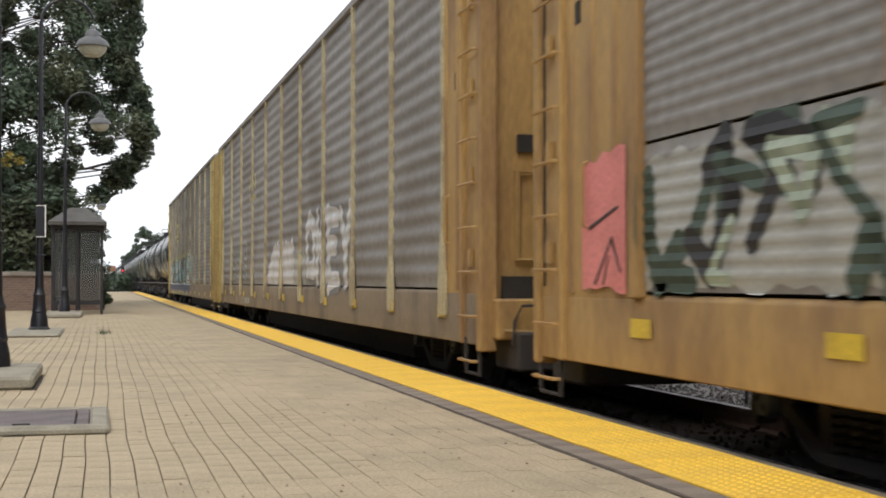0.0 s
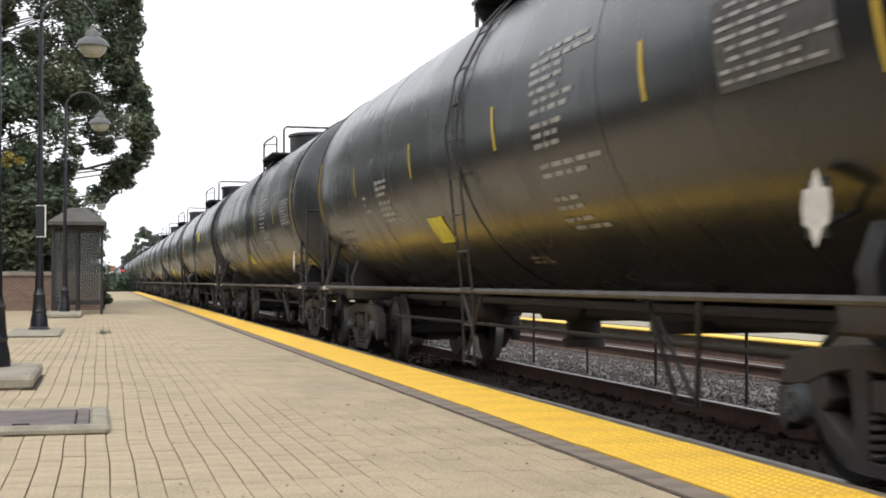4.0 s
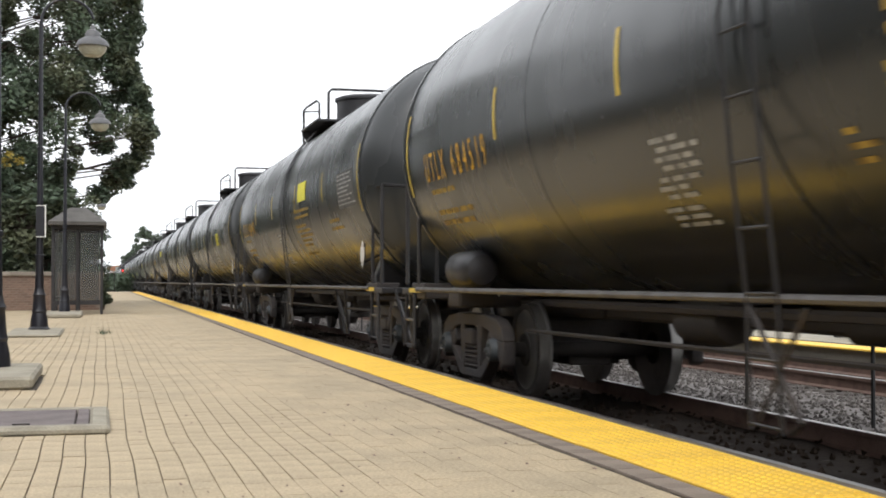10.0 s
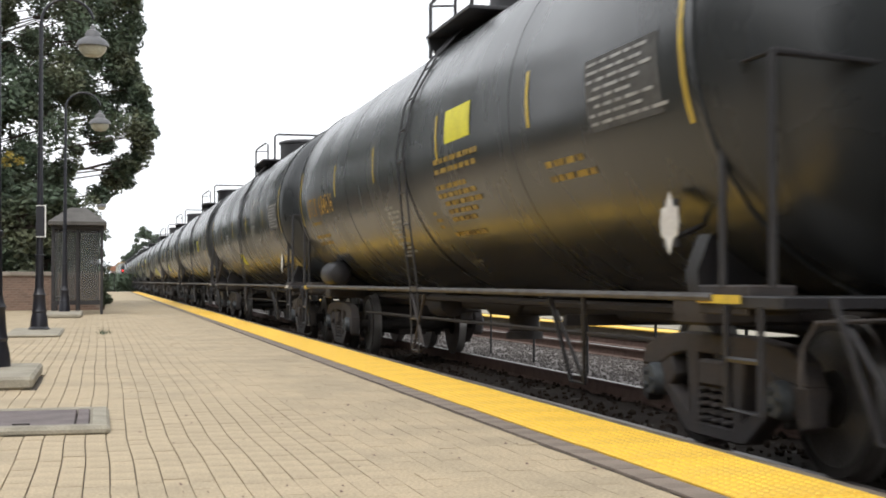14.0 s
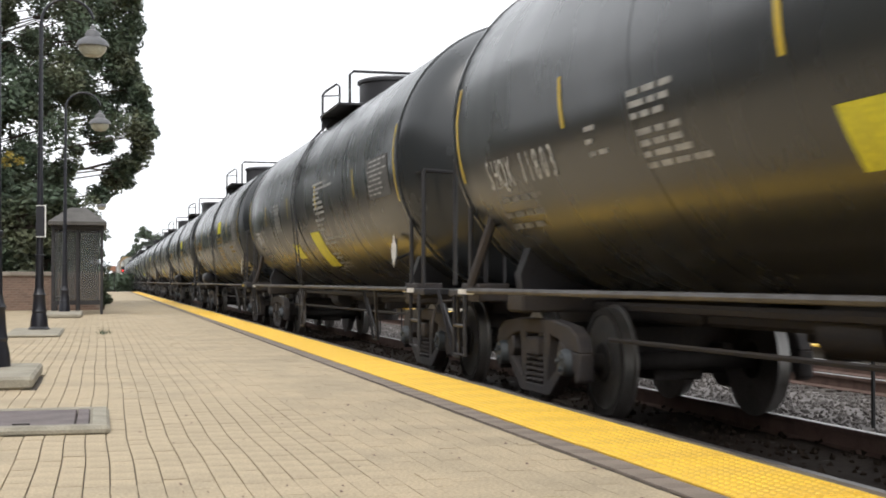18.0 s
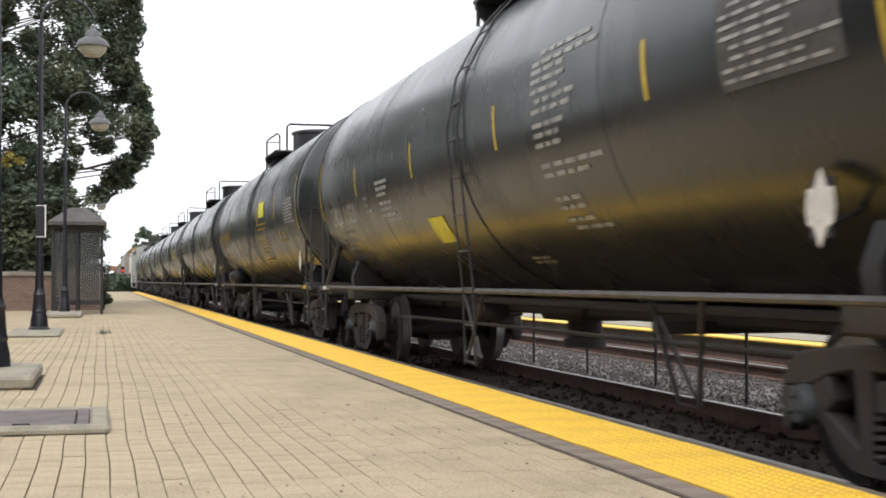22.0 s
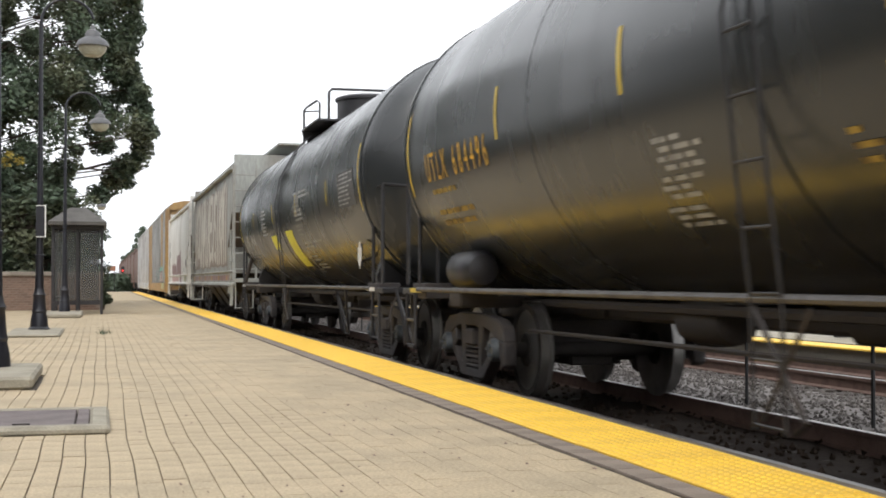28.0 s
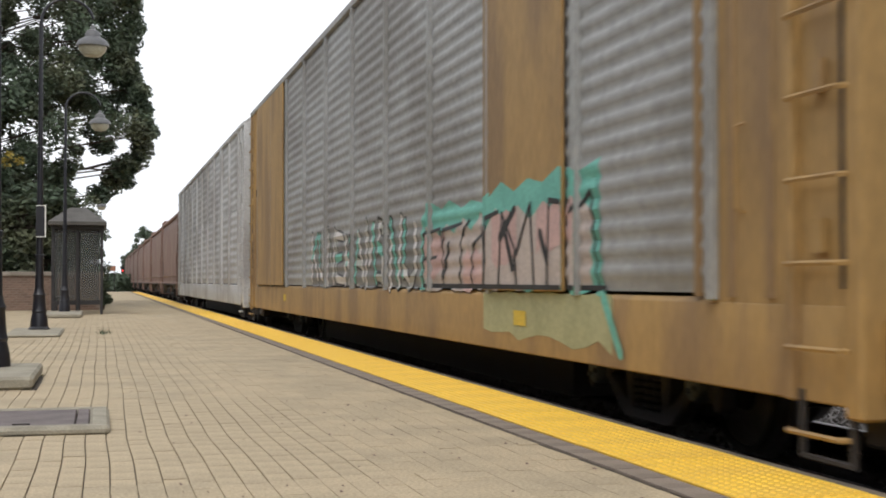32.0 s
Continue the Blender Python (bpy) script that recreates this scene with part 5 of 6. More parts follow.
    for sy in (-1, 1):
        for s in (-1, 1):
            for q in range(3):
                x = s * (0.25 + q * 0.5)
                part("end_door", Shape().box((x, sy * (half - 0.16 - 0.05 * (q % 2)), (0.95 + top) / 2), (0.49, 0.07, top - 0.9)), end_mat, c, "folding end door leaf", bevel=0.02)
            part("door_frame", Shape().tube([(s * 0.90, sy * (half - 0.085), 1.33), (s * 0.90, sy * (half - 0.085), 2.12), (s * 1.24, sy * (half - 0.085), 2.12), (s * 1.24, sy * (half - 0.085), 1.33)], 0.028, 4, closed=True), end_mat, c)
            part("slot", Shape().box((s * 1.07, sy * (half - 0.10), 2.38), (0.32, 0.03, 0.16)), "shade", c, "dark slot in the door")
            part("rust_recess", Shape().box((s * 0.77, sy * (half - 0.085), 2.6), (0.17, 0.03, 3.2)), "rust_brown", c, "rusty channel between the door leaves", bevel=0.008)
            part("low_opening", Shape().box((s * 1.12, sy * (half - 0.08), 1.08), (0.52, 0.05, 0.20)), "shade", c, "dark opening below the doors")
            for z in (1.35, 1.9, 2.45, 3.0, 3.6, 4.2):
                part("door_hinge", Shape().tube([(s * 0.62, sy * (half - 0.06), z), (s * 0.90, sy * (half - 0.06), z)], 0.016, 5), end_mat, c)
        part("end_sill", Shape().box((0, sy * (half + 0.02), 0.80), (3.0, 0.28, 0.36)), end_mat, c, bevel=0.02)
        part("buffer_beam", Shape().box((0, sy * (half - 0.05), 0.52), (2.7, 0.7, 0.34)), "under", c, bevel=0.02)
        part("cut_lever", Shape().tube([(-1.45, sy * (half + 0.20), 0.70), (-0.6, sy * (half + 0.24), 0.66), (-0.3, sy * (half + 0.28), 0.80)], 0.018, 6), "rack_ochre", c)
        part("end_cap", Shape().prism([(-1.58, top), (1.58, top), (1.25, top + 0.36), (0.7, top + 0.47), (-0.7, top + 0.47), (-1.25, top + 0.36)], sy * (half - 0.02) - 0.03, sy * (half - 0.02) + 0.03), end_mat, c)
        part("stub_sill", Shape().box((0, sy * (half - 0.4), 0.86), (0.44, 2.2, 0.36)), "under", c)
    part("brake_pipe", Shape().tube([(-0.7, -half + 1, 0.56), (-0.7, half - 1, 0.56)], 0.03, 6), "under", c)
    ends(c, L / 2)
    for y in (-(L / 2 - 4.4), L / 2 - 4.4):
        truck(c, y)
    return c


RACK_L = 28.5
rack_a = make_car_carrier("car carrier with grey corrugated panels, yellow frame and dark graffiti", "rack_grey", "rack_yellow", "rack_yellow", "rack_yellow", 4, spacing=2.75, post_w=0.16, L=RACK_L, bay=2.0, depth=0.012, pitch=0.088)
place(rack_a, 67.55 - 2.5 * RACK_L)
rack_b = make_car_carrier("brown-grey corrugated car carrier with yellow ends and white graffiti", "rack_grey", "rack_post", "rack_dirty", "rack_yellow", 1, post_w=0.065, L=RACK_L, rear_mat="rack_cream", feet=True)
place(rack_b, 67.55 - 1.5 * RACK_L)
rack_c = make_car_carrier("grey car carrier with cream posts and large blue-white graffiti", "rack_grey", "rack_post", "rack_dirty", "rack_cream", 4, post_w=0.08, L=RACK_L, depth=0.014, pitch=0.115)
place(rack_c, 67.6 - 0.5 * RACK_L)
REAR = FIRST_TANK + CAR_L * 22.5


# ---- covered hoppers ----
def make_hopper(label, mat, L, near=True, inset=0.55):
    c = thing("covered_hopper", label, "hopper car", "covered hoppers of the train")
    half = L / 2 - inset
    body_end, draw = (half - 0.30, 0.35) if inset > 0.6 else (half - 0.50, 1.0)      # draw: how far the foot of the end lies back
    top, low = 4.42, 1.35
    prof = [(-1.52, low), (-1.55, low + 0.25), (-1.56, 2.05), (-1.56, 2.5), (-1.557, 2.95), (-1.54, 3.6), (-1.48, 4.08), (-1.34, 4.32), (-0.8, top + 0.03), (0, top + 0.08)]
    prof += [(-x, z) for x, z in prof[-2::-1]]
    v, f = [], []
    n = len(prof)
    for y in np.linspace(-body_end, body_end, 17):
        v += [(x, y, z) for x, z in prof]
    for i in range(16):
        for k in range(n - 1):
            f.append((i * n + k, i * n + k + 1, (i + 1) * n + k + 1, (i + 1) * n + k))
        f.append((i * n + n - 1, i * n, (i + 1) * n, (i + 1) * n + n - 1))
    # slope sheets: the lower body draws in towards each end
    body = Shape().add(v, f)
    out = []
    for x, y, z in body.v:
        lim = body_end - float(np.interp(z, (1.35, 2.05, 2.95), (draw, 1.15, 0.0)))
        out.append((x, max(-lim, min(lim, y)), z))
    body.v = out
    part("body", body, mat, c, "painted steel body", smooth=30)
    for s in (-1, 1):
        part("side_sill", Shape().prism([(s * 1.50, 1.02), (s * 1.60, 1.02), (s * 1.60, 1.08), (s * 1.54, 1.10), (s * 1.54, 1.36), (s * 1.60, 1.38), (s * 1.60, 1.42), (s * 1.50, 1.42)], -half, half), mat, c, bevel=0.006)
        part("eave", Shape().prism([(s * 1.48, 4.06), (s * 1.60, 4.06), (s * 1.60, 4.14), (s * 1.46, 4.28), (s * 1.40, 4.24)], -half + 0.55, half - 0.55), mat, c)
        for sy in (-1, 1):
            y, yl = sy * (half - 0.10), sy * (half - 0.72)
            part("corner_post", Shape().box((s * 1.545, y, 2.64), (0.07, 0.15, 3.0)), mat, c, bevel=0.01)
            part("ladder_rail", Shape().tube([(s * 1.57, yl, 1.05), (s * 1.57, yl, 2.47)], 0.026, 6), mat, c)
            part("ladder_rail", Shape().tube([(s * 0.98, y + sy * 0.06, 1.2), (s * 0.98, y + sy * 0.06, 4.15)], 0.030, 6), mat, c)
            lad = Shape()
            rungs = [[(s * 1.57, yl, 1.25 + k * 0.405), (s * 1.57, y, 1.25 + k * 0.405)] for k in range(4)] + [[(s * 1.54, y + sy * 0.06, 1.45 + k * 0.405), (s * 0.98, y + sy * 0.06, 1.45 + k * 0.405)] for k in range(7)]
            for rung in rungs:
                if near:
                    part("ladder_rung", Shape().tube(rung, 0.016, 6), mat, c)
                else:
                    lad.tube(rung, 0.016, 6)
            if not near:
                part("ladder_rungs", lad, mat, c, kind="stuff")
            part("step", Shape().tube([(s * 1.56, y - sy * 0.02, 1.06), (s * 1.58, y - sy * 0.02, 0.52), (s * 1.58, y - sy * 0.46, 0.52), (s * 1.56, y - sy * 0.46, 1.06)], 0.024, 6), mat, c)
            part("step", Shape().tube([(s * 1.50, y + sy * 0.04, 1.1), (s * 1.50, y + sy * 0.04, 0.45), (s * 1.05, y + sy * 0.04, 0.45), (s * 1.05, y + sy * 0.04, 1.1)], 0.022, 6), mat, c)
            pad = part("jack_pad", Shape().box((s * 1.57, sy * (half - 1.15), 0.93), (0.05, 0.22, 0.24)), mat, c, bevel=0.01)
            part("jack_hole", Shape().box((s * 1.597, sy * (half - 1.15), 0.93), (0.006, 0.08, 0.09)), "shade", pad)
        part("running_rail", Shape().box((s * 1.62, 0, 0.985), (0.03, 2 * half - 1.6, 0.03)), "truck", c)
    for sy in (-1, 1):
        part("end_platform", Shape().box((0, sy * (half - 0.35), 1.16), (3.0, 0.8, 0.10)), mat, c, bevel=0.01)
        # both end sheets carry the shade of the overhang in their colour
        for name, ya, za, yb, zb, sheet, note in (("slope_sheet", body_end + 0.01, 2.95, body_end - 1.14, 2.05, "end_rust", "rusty overhanging slope sheet, its shade darkened into the colour"), ("lower_end_sheet", body_end - 1.14, 2.05, body_end - draw + 0.01, 1.36, "slope_grey", "grey lower end sheet in a shade-darkened tone")):
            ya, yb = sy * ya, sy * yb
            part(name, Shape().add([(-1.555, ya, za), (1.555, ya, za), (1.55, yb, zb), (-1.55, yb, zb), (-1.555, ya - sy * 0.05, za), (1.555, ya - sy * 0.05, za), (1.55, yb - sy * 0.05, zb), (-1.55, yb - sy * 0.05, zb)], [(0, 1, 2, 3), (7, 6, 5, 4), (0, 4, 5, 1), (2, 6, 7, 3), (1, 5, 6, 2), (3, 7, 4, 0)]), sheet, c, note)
        part("end_panel", Shape().prism([(-1.555, 2.93), (1.555, 2.93), (1.54, 3.6), (1.48, 4.08), (1.34, 4.32), (0.8, 4.45), (-0.8, 4.45), (-1.34, 4.32), (-1.48, 4.08), (-1.54, 3.6)], sy * body_end - 0.02, sy * body_end + 0.02), mat, c)
        for x in (-0.75, 0.75):
            part("end_strut", Shape().tube([(x, sy * (half - 0.1), 1.2), (x, sy * (body_end - 0.25), 2.72)], 0.05, 6), "slope_grey", c)
        part("brake_wheel", Shape().lathe([(0.27, -0.02), (0.30, 0.0), (0.27, 0.02), (0.25, 0.0), (0.27, -0.02)], 18, "y", (-0.6, sy * (half - 0.5), 1.9)), "truck", c) if sy < 0 else None
        part("roof_end", Shape().box((0, sy * (half - 0.55), 4.30), (3.0, 0.06, 0.30)), mat, c)
        part("stub_sill", Shape().box((0, sy * (half - 1.0), 0.88), (0.44, 2.2, 0.34)), "under", c)
    part("centre_sill", Shape().box((0, 0, 0.95), (0.5, 2 * half - 2, 0.3)), "under", c)
    k3 = (half - 3.0) * 2 / 4
    for k in range(4):
        y = (k - 1.5) * k3
        part("discharge_bay", Shape().add([(-1.48, y - k3 * 0.49, 1.36), (1.48, y - k3 * 0.49, 1.36), (1.48, y + k3 * 0.49, 1.36), (-1.48, y + k3 * 0.49, 1.36), (-0.75, y - 0.6, 0.30), (0.75, y - 0.6, 0.30), (0.75, y + 0.6, 0.30), (-0.75, y + 0.6, 0.30)], [(0, 1, 2, 3), (7, 6, 5, 4), (0, 4, 5, 1), (1, 5, 6, 2), (2, 6, 7, 3), (3, 7, 4, 0)]), ("under", "truck")[k % 2], c, "grimy discharge hopper")
        part("discharge_gate", Shape().box((0, y, 0.27), (1.7, 0.9, 0.10)).tube([(-1.2, y, 0.30), (1.2, y, 0.30)], 0.03, 6), "under", c)
    part("running_board", Shape().box((0, 0, 4.72), (0.75, 2 * half - 0.4, 0.05)), mat, c)
    for k in range(9):
        part("hatch", Shape().lathe([(0.30, 4.46), (0.30, 4.60), (0.2, 4.66), (0.02, 4.68)], 14, at=(-0.72 if k % 2 else 0.72, -half + 2 + k * (2 * half - 4) / 8, 0)), mat, c)
    ends(c, L / 2)
    for y in (-(L / 2 - 2.3), L / 2 - 2.3):
        truck(c, y)
    return c


HOP_1, HOP_2, RACK_D = 17.0, 18.1, 26.2
hopper_a = place(make_hopper("grey covered hopper with large brown painted letters on its side", "hopper_grey", HOP_1), REAR + HOP_1 / 2)
hopper_b = place(make_hopper("off-white covered hopper with dull pink paint along its lower side", "hopper_white", HOP_2, inset=1.05), REAR + HOP_1 + HOP_2 / 2)
R2 = REAR + HOP_1 + HOP_2
rack_d = place(make_car_carrier("silver car carrier with ochre ends and teal-pink graffiti", "rack_silver", "rack_silver", "rack_ochre", "rack_ochre", 1, spacing=2.2, post_w=0.09, L=RACK_D, bay=1.5, covers=((-8.45, -6.4), (6.9, 11.0)), depth=0.022, pitch=0.145), R2 + RACK_D / 2)
rack_e = place(make_car_carrier("pale silver car carrier with whitish posts", "rack_pale", "rack_pale", "rack_pale", "rack_pale", 2, wide_posts=(2, 9), L=RACK_L), R2 + RACK_D + RACK_L * 0.5)
far_car = place(make_hopper("brown covered hopper far down the train", "brown_car", 16.5, False), R2 + RACK_D + RACK_L + 8.25)
for k in range(1, 8):
    place(copy_thing(far_car, Matrix()), R2 + RACK_D + RACK_L + 8.25 + 16.5 * k)

# ---- graffiti on the cars, laid on the real relief of the panels ----
def paint(name, rgb, second=None):
    M[name] = surface(name, rgb, 0.6, second=second, amount=0.5, scale=2.5, grain=30, bump=0.03)


for name, rgb in (("g_white", (0.60, 0.58, 0.57)), ("g_grey", (0.20, 0.20, 0.20)), ("g_black", (0.022, 0.022, 0.026)), ("g_cyan", (0.24, 0.52, 0.58)), ("g_ice", (0.62, 0.72, 0.74)),
                  ("g_navy", (0.065, 0.068, 0.14)), ("g_lime", (0.43, 0.42, 0.11)), ("g_teal", (0.16, 0.48, 0.41)), ("g_pink", (0.55, 0.37, 0.35)), ("g_rose", (0.72, 0.24, 0.22)),
                  ("g_purple", (0.26, 0.18, 0.36)), ("g_brown", (0.25, 0.20, 0.165)), ("g_cream", (0.56, 0.53, 0.46)), ("g_mauve", (0.33, 0.215, 0.215)), ("g_green", (0.055, 0.085, 0.065)),
                  ("g_pale", (0.40, 0.40, 0.37)), ("g_plum", (0.26, 0.17, 0.17)), ("g_blush", (0.50, 0.43, 0.40)), ("g_steel", (0.16, 0.21, 0.24)), ("g_frost", (0.66, 0.71, 0.72)), ("g_ochre", (0.50, 0.36, 0.07)), ("g_moss_pale", (0.36, 0.42, 0.33)), ("g_moss", (0.40, 0.40, 0.23))):
    paint(name, rgb, tuple(c * 0.72 for c in rgb))


def clip(poly, k, lim, keep_above):
    out = []
    for i, p in enumerate(poly):
        q = poly[(i + 1) % len(poly)]
        a, b = (p[k] - lim, q[k] - lim) if keep_above else (lim - p[k], lim - q[k])
        if a >= 0:
            out.append(p)
        if (a > 0 > b) or (a < 0 < b):
            t = a / (a - b)
            out.append((p[0] + (q[0] - p[0]) * t, p[1] + (q[1] - p[1]) * t))
    return out


def lay(s, poly, relief, off, slot):
    """Cuts an outline along the relief of the side, posts included, and lays each piece on it."""
    bands, at, proud = relief
    ulo, uhi = min(p[0] for p in poly), max(p[0] for p in poly)
    cuts = sorted({ulo, uhi} | {e for p in proud for e in p[:2] if ulo < e < uhi})
    for c0, c1 in zip(cuts, cuts[1:]):
        strip_poly = clip(clip(poly, 0, c0, True), 0, c1, False) if len(cuts) > 2 else poly
        if len(strip_poly) < 3:
            continue
        m = (c0 + c1) / 2
        out = max([p[2] for p in proud if p[0] <= m <= p[1]], default=0.0)
        lo, hi = min(p[1] for p in strip_poly), max(p[1] for p in strip_poly)
        for a, b in zip(bands, bands[1:]):
            if b <= lo or a >= hi:
                continue
            q = clip(clip(strip_poly, 1, a, True), 1, b, False)
            if len(q) >= 3:
                pts = [at(u, w, off) for u, w in q]
                s.add([(min(x, -(out + off)), y, z) for x, y, z in pts], [tuple(range(len(q)))], slot)


def rib_relief(car, rows, ribs_from=1.06, top=4.82, x=1.56, depth=0.020, pitch=0.205):
    """The heights at which a ribbed side bends, the map onto it, and what stands out of it."""
    knots = [(0.5, 0.02), (ribs_from - 0.001, 0.02)]
    for k in range(rows):
        knots += rib_knots(ribs_from + k * (top - ribs_from) / rows + 0.012, ribs_from + (k + 1) * (top - ribs_from) / rows - 0.012, pitch, depth)
    zs, ds = [k[0] for k in knots], [k[1] for k in knots]

    def at(u, w, off):
        return (-(x + float(np.interp(w, zs, ds)) + off), -u, w)
    return zs, at, sorted(PROUD[car.name])


FLAT = [0.0, 10.0]
STROKES = {
    "n": [[(0, 0), (0.1, 1)], [(0.05, 1), (0.85, 0)], [(0.85, 0), (1, 1)]],
    "u": [[(0.05, 1), (0.05, 0.2)], [(0.05, 0.2), (0.5, 0.02)], [(0.5, 0.02), (0.95, 0.25)], [(0.95, 0.25), (0.9, 1)]],
    "a": [[(0, 0), (0.45, 1)], [(0.45, 1), (1, 0)], [(0.2, 0.4), (0.8, 0.4)]],
    "k": [[(0.05, 0), (0.1, 1)], [(0.1, 0.5), (0.95, 1)], [(0.3, 0.55), (1, 0)]],
    "e": [[(0.1, 0), (0.05, 1)], [(0.05, 1), (0.95, 0.95)], [(0.1, 0.52), (0.8, 0.55)], [(0.1, 0.03), (1, 0.08)]],
    "s": [[(0.95, 0.9), (0.2, 1)], [(0.2, 1), (0.1, 0.6)], [(0.1, 0.6), (0.9, 0.42)], [(0.9, 0.42), (0.8, 0.02)], [(0.8, 0.02), (0.05, 0.08)]],
    "m": [[(0, 0), (0.15, 1)], [(0.15, 1), (0.5, 0.35)], [(0.5, 0.35), (0.85, 1)], [(0.85, 1), (1, 0)]],
    "o": [[(0.15, 0.15), (0.1, 0.85)], [(0.1, 0.85), (0.5, 1.0)], [(0.5, 1), (0.92, 0.8)], [(0.92, 0.8), (0.88, 0.15)], [(0.88, 0.15), (0.15, 0.12)]],
    "i": [[(0.5, 0), (0.45, 1)]],
    "t": [[(0.5, 0), (0.48, 1)], [(0.02, 0.95), (0.98, 1)]],
    "y": [[(0.5, 0), (0.5, 0.45)], [(0.5, 0.45), (0.05, 1)], [(0.5, 0.45), (0.95, 1)]],
}


def stroke_poly(p, q, r0, r1):
    d = math.atan2(q[1] - p[1], q[0] - p[0])
    out = []
    for k in range(5):
        a = d + math.pi / 2 + k * math.pi / 4
        out.append((p[0] + r0 * math.cos(a), p[1] + r0 * math.sin(a)))
    for k in range(5):
        a = d - math.pi / 2 + k * math.pi / 4
        out.append((q[0] + r1 * math.cos(a), q[1] + r1 * math.sin(a)))
    return out


def graffiti(car, letters, u0, u1, w_lo, w_hi, fills, outline, relief, seed, fat=0.13, line=0.05, shine=None, rise=0.0, name="graffiti_letter", wild=False, lift=0.0):
    """A row of fat hand-sprayed letters, each one a part of the car's side."""
    r = random.Random(seed)
    step = (u1 - u0) / len(letters)
    for k, ch in enumerate(letters):
        s = Shape()
        base = u0 + k * step
        top = w_hi + rise * (k / max(1, len(letters) - 1)) + r.uniform(-0.08, 0.08)
        low = w_lo + r.uniform(-0.05, 0.05)
        pts = []
        for a, b in STROKES[ch]:
            pts.append([(base + step * (0.08 + 0.84 * p[0]) + r.uniform(-0.05, 0.05), low + (top - low) * p[1] + r.uniform(-0.04, 0.04)) for p in (a, b)])
        for j, (a, b) in enumerate(pts):
            lay(s, stroke_poly(a, b, fat + line, fat * r.uniform(0.7, 1.1) + line), relief, lift + 0.004 + j * 0.0002, 0)
        for j, (a, b) in enumerate(pts):
            w0, w1 = fat * r.uniform(0.8, 1.1), fat * r.uniform(0.6, 1.1)
            lay(s, stroke_poly(a, b, w0, w1), relief, lift + 0.007 + j * 0.0002, 1 + (j + k) % len(fills))
            if wild:
                for e, f in ((a, b), (b, a)):
                    d = math.atan2(e[1] - f[1], e[0] - f[0]) + r.uniform(-0.9, 0.9)
                    tip = (e[0] + 0.34 * math.cos(d), min(top + 0.25, max(1.08, e[1] + 0.26 * math.sin(d))))
                    lay(s, stroke_poly(e, tip, fat * 0.95 + line, 0.03), relief, lift + 0.0036, 0)
                    lay(s, stroke_poly(e, tip, fat * 0.85, 0.01), relief, lift + 0.0062, 1 + (j + k + 1) % len(fills))
                for q, wd in ((-0.45, 0.022), (0.5, 0.016)):
                    n = (-(b[1] - a[1]), b[0] - a[0])
                    ln = math.hypot(*n) or 1
                    o = (n[0] / ln * fat * q, n[1] / ln * fat * q)
                    t0, t1 = r.uniform(0.0, 0.25), r.uniform(0.6, 1.0)
                    lay(s, stroke_poly((a[0] + (b[0] - a[0]) * t0 + o[0], a[1] + (b[1] - a[1]) * t0 + o[1]), (a[0] + (b[0] - a[0]) * t1 + o[0], a[1] + (b[1] - a[1]) * t1 + o[1]), wd, wd * 0.6), relief, lift + 0.0092, 0)
            if shine:
                mid = [(a[0] + (b[0] - a[0]) * t + fat * 0.25, a[1] + (b[1] - a[1]) * t + fat * 0.2) for t in (0.2, 0.75)]
                lay(s, stroke_poly(mid[0], mid[1], fat * 0.22, fat * 0.1), relief, lift + 0.010, 1 + len(fills))
        part(name, s, [outline] + list(fills) + ([shine] if shine else []), car)


def cloud(car, u0, u1, w_lo, w_hi, mat, relief, seed, jag=0.12, n=26, off=0.002, label="", low_jag=0.04, rise=0.0, name="graffiti_background"):
    """A sprayed field with a ragged edge."""
    r = random.Random(seed)
    poly = [(u0 + (u1 - u0) * k / n, w_lo + r.uniform(-low_jag, low_jag)) for k in range(n + 1)]
    poly += [(u0 + (u1 - u0) * k / n, w_hi + rise * k / n + (jag if k % 2 else -jag) * r.uniform(0.2, 1)) for k in range(n, -1, -1)]
    s = Shape()
    for k in range(n):       # narrow columns keep the pieces convex
        a, b = poly[k], poly[k + 1]
        c, d = poly[2 * n + 1 - k - 1], poly[2 * n + 1 - k]
        lay(s, [a, b, c, d], relief, off, 0)
    s.weld()
    part(name, s, mat, car, label)


RA, RB, RC, RD = rib_relief(rack_a, 4, depth=0.012, pitch=0.088), rib_relief(rack_b, 1), rib_relief(rack_c, 4, depth=0.014, pitch=0.115), rib_relief(rack_d, 1, depth=0.022, pitch=0.145)
SIDE = (FLAT, flat_map(-1.582), ())
END = (FLAT, flat_map(-1.594), ())


def lines(car, mat, relief, strokes, width, off=0.012, name="graffiti_line"):
    """Thin sprayed lines through the given points."""
    s = Shape()
    for k, path in enumerate(strokes):
        for a, b in zip(path, path[1:]):
            lay(s, stroke_poly(a, b, width, width * 0.8), relief, off + 0.0002 * (k % 7), 0)
    part(name, s, mat, car)


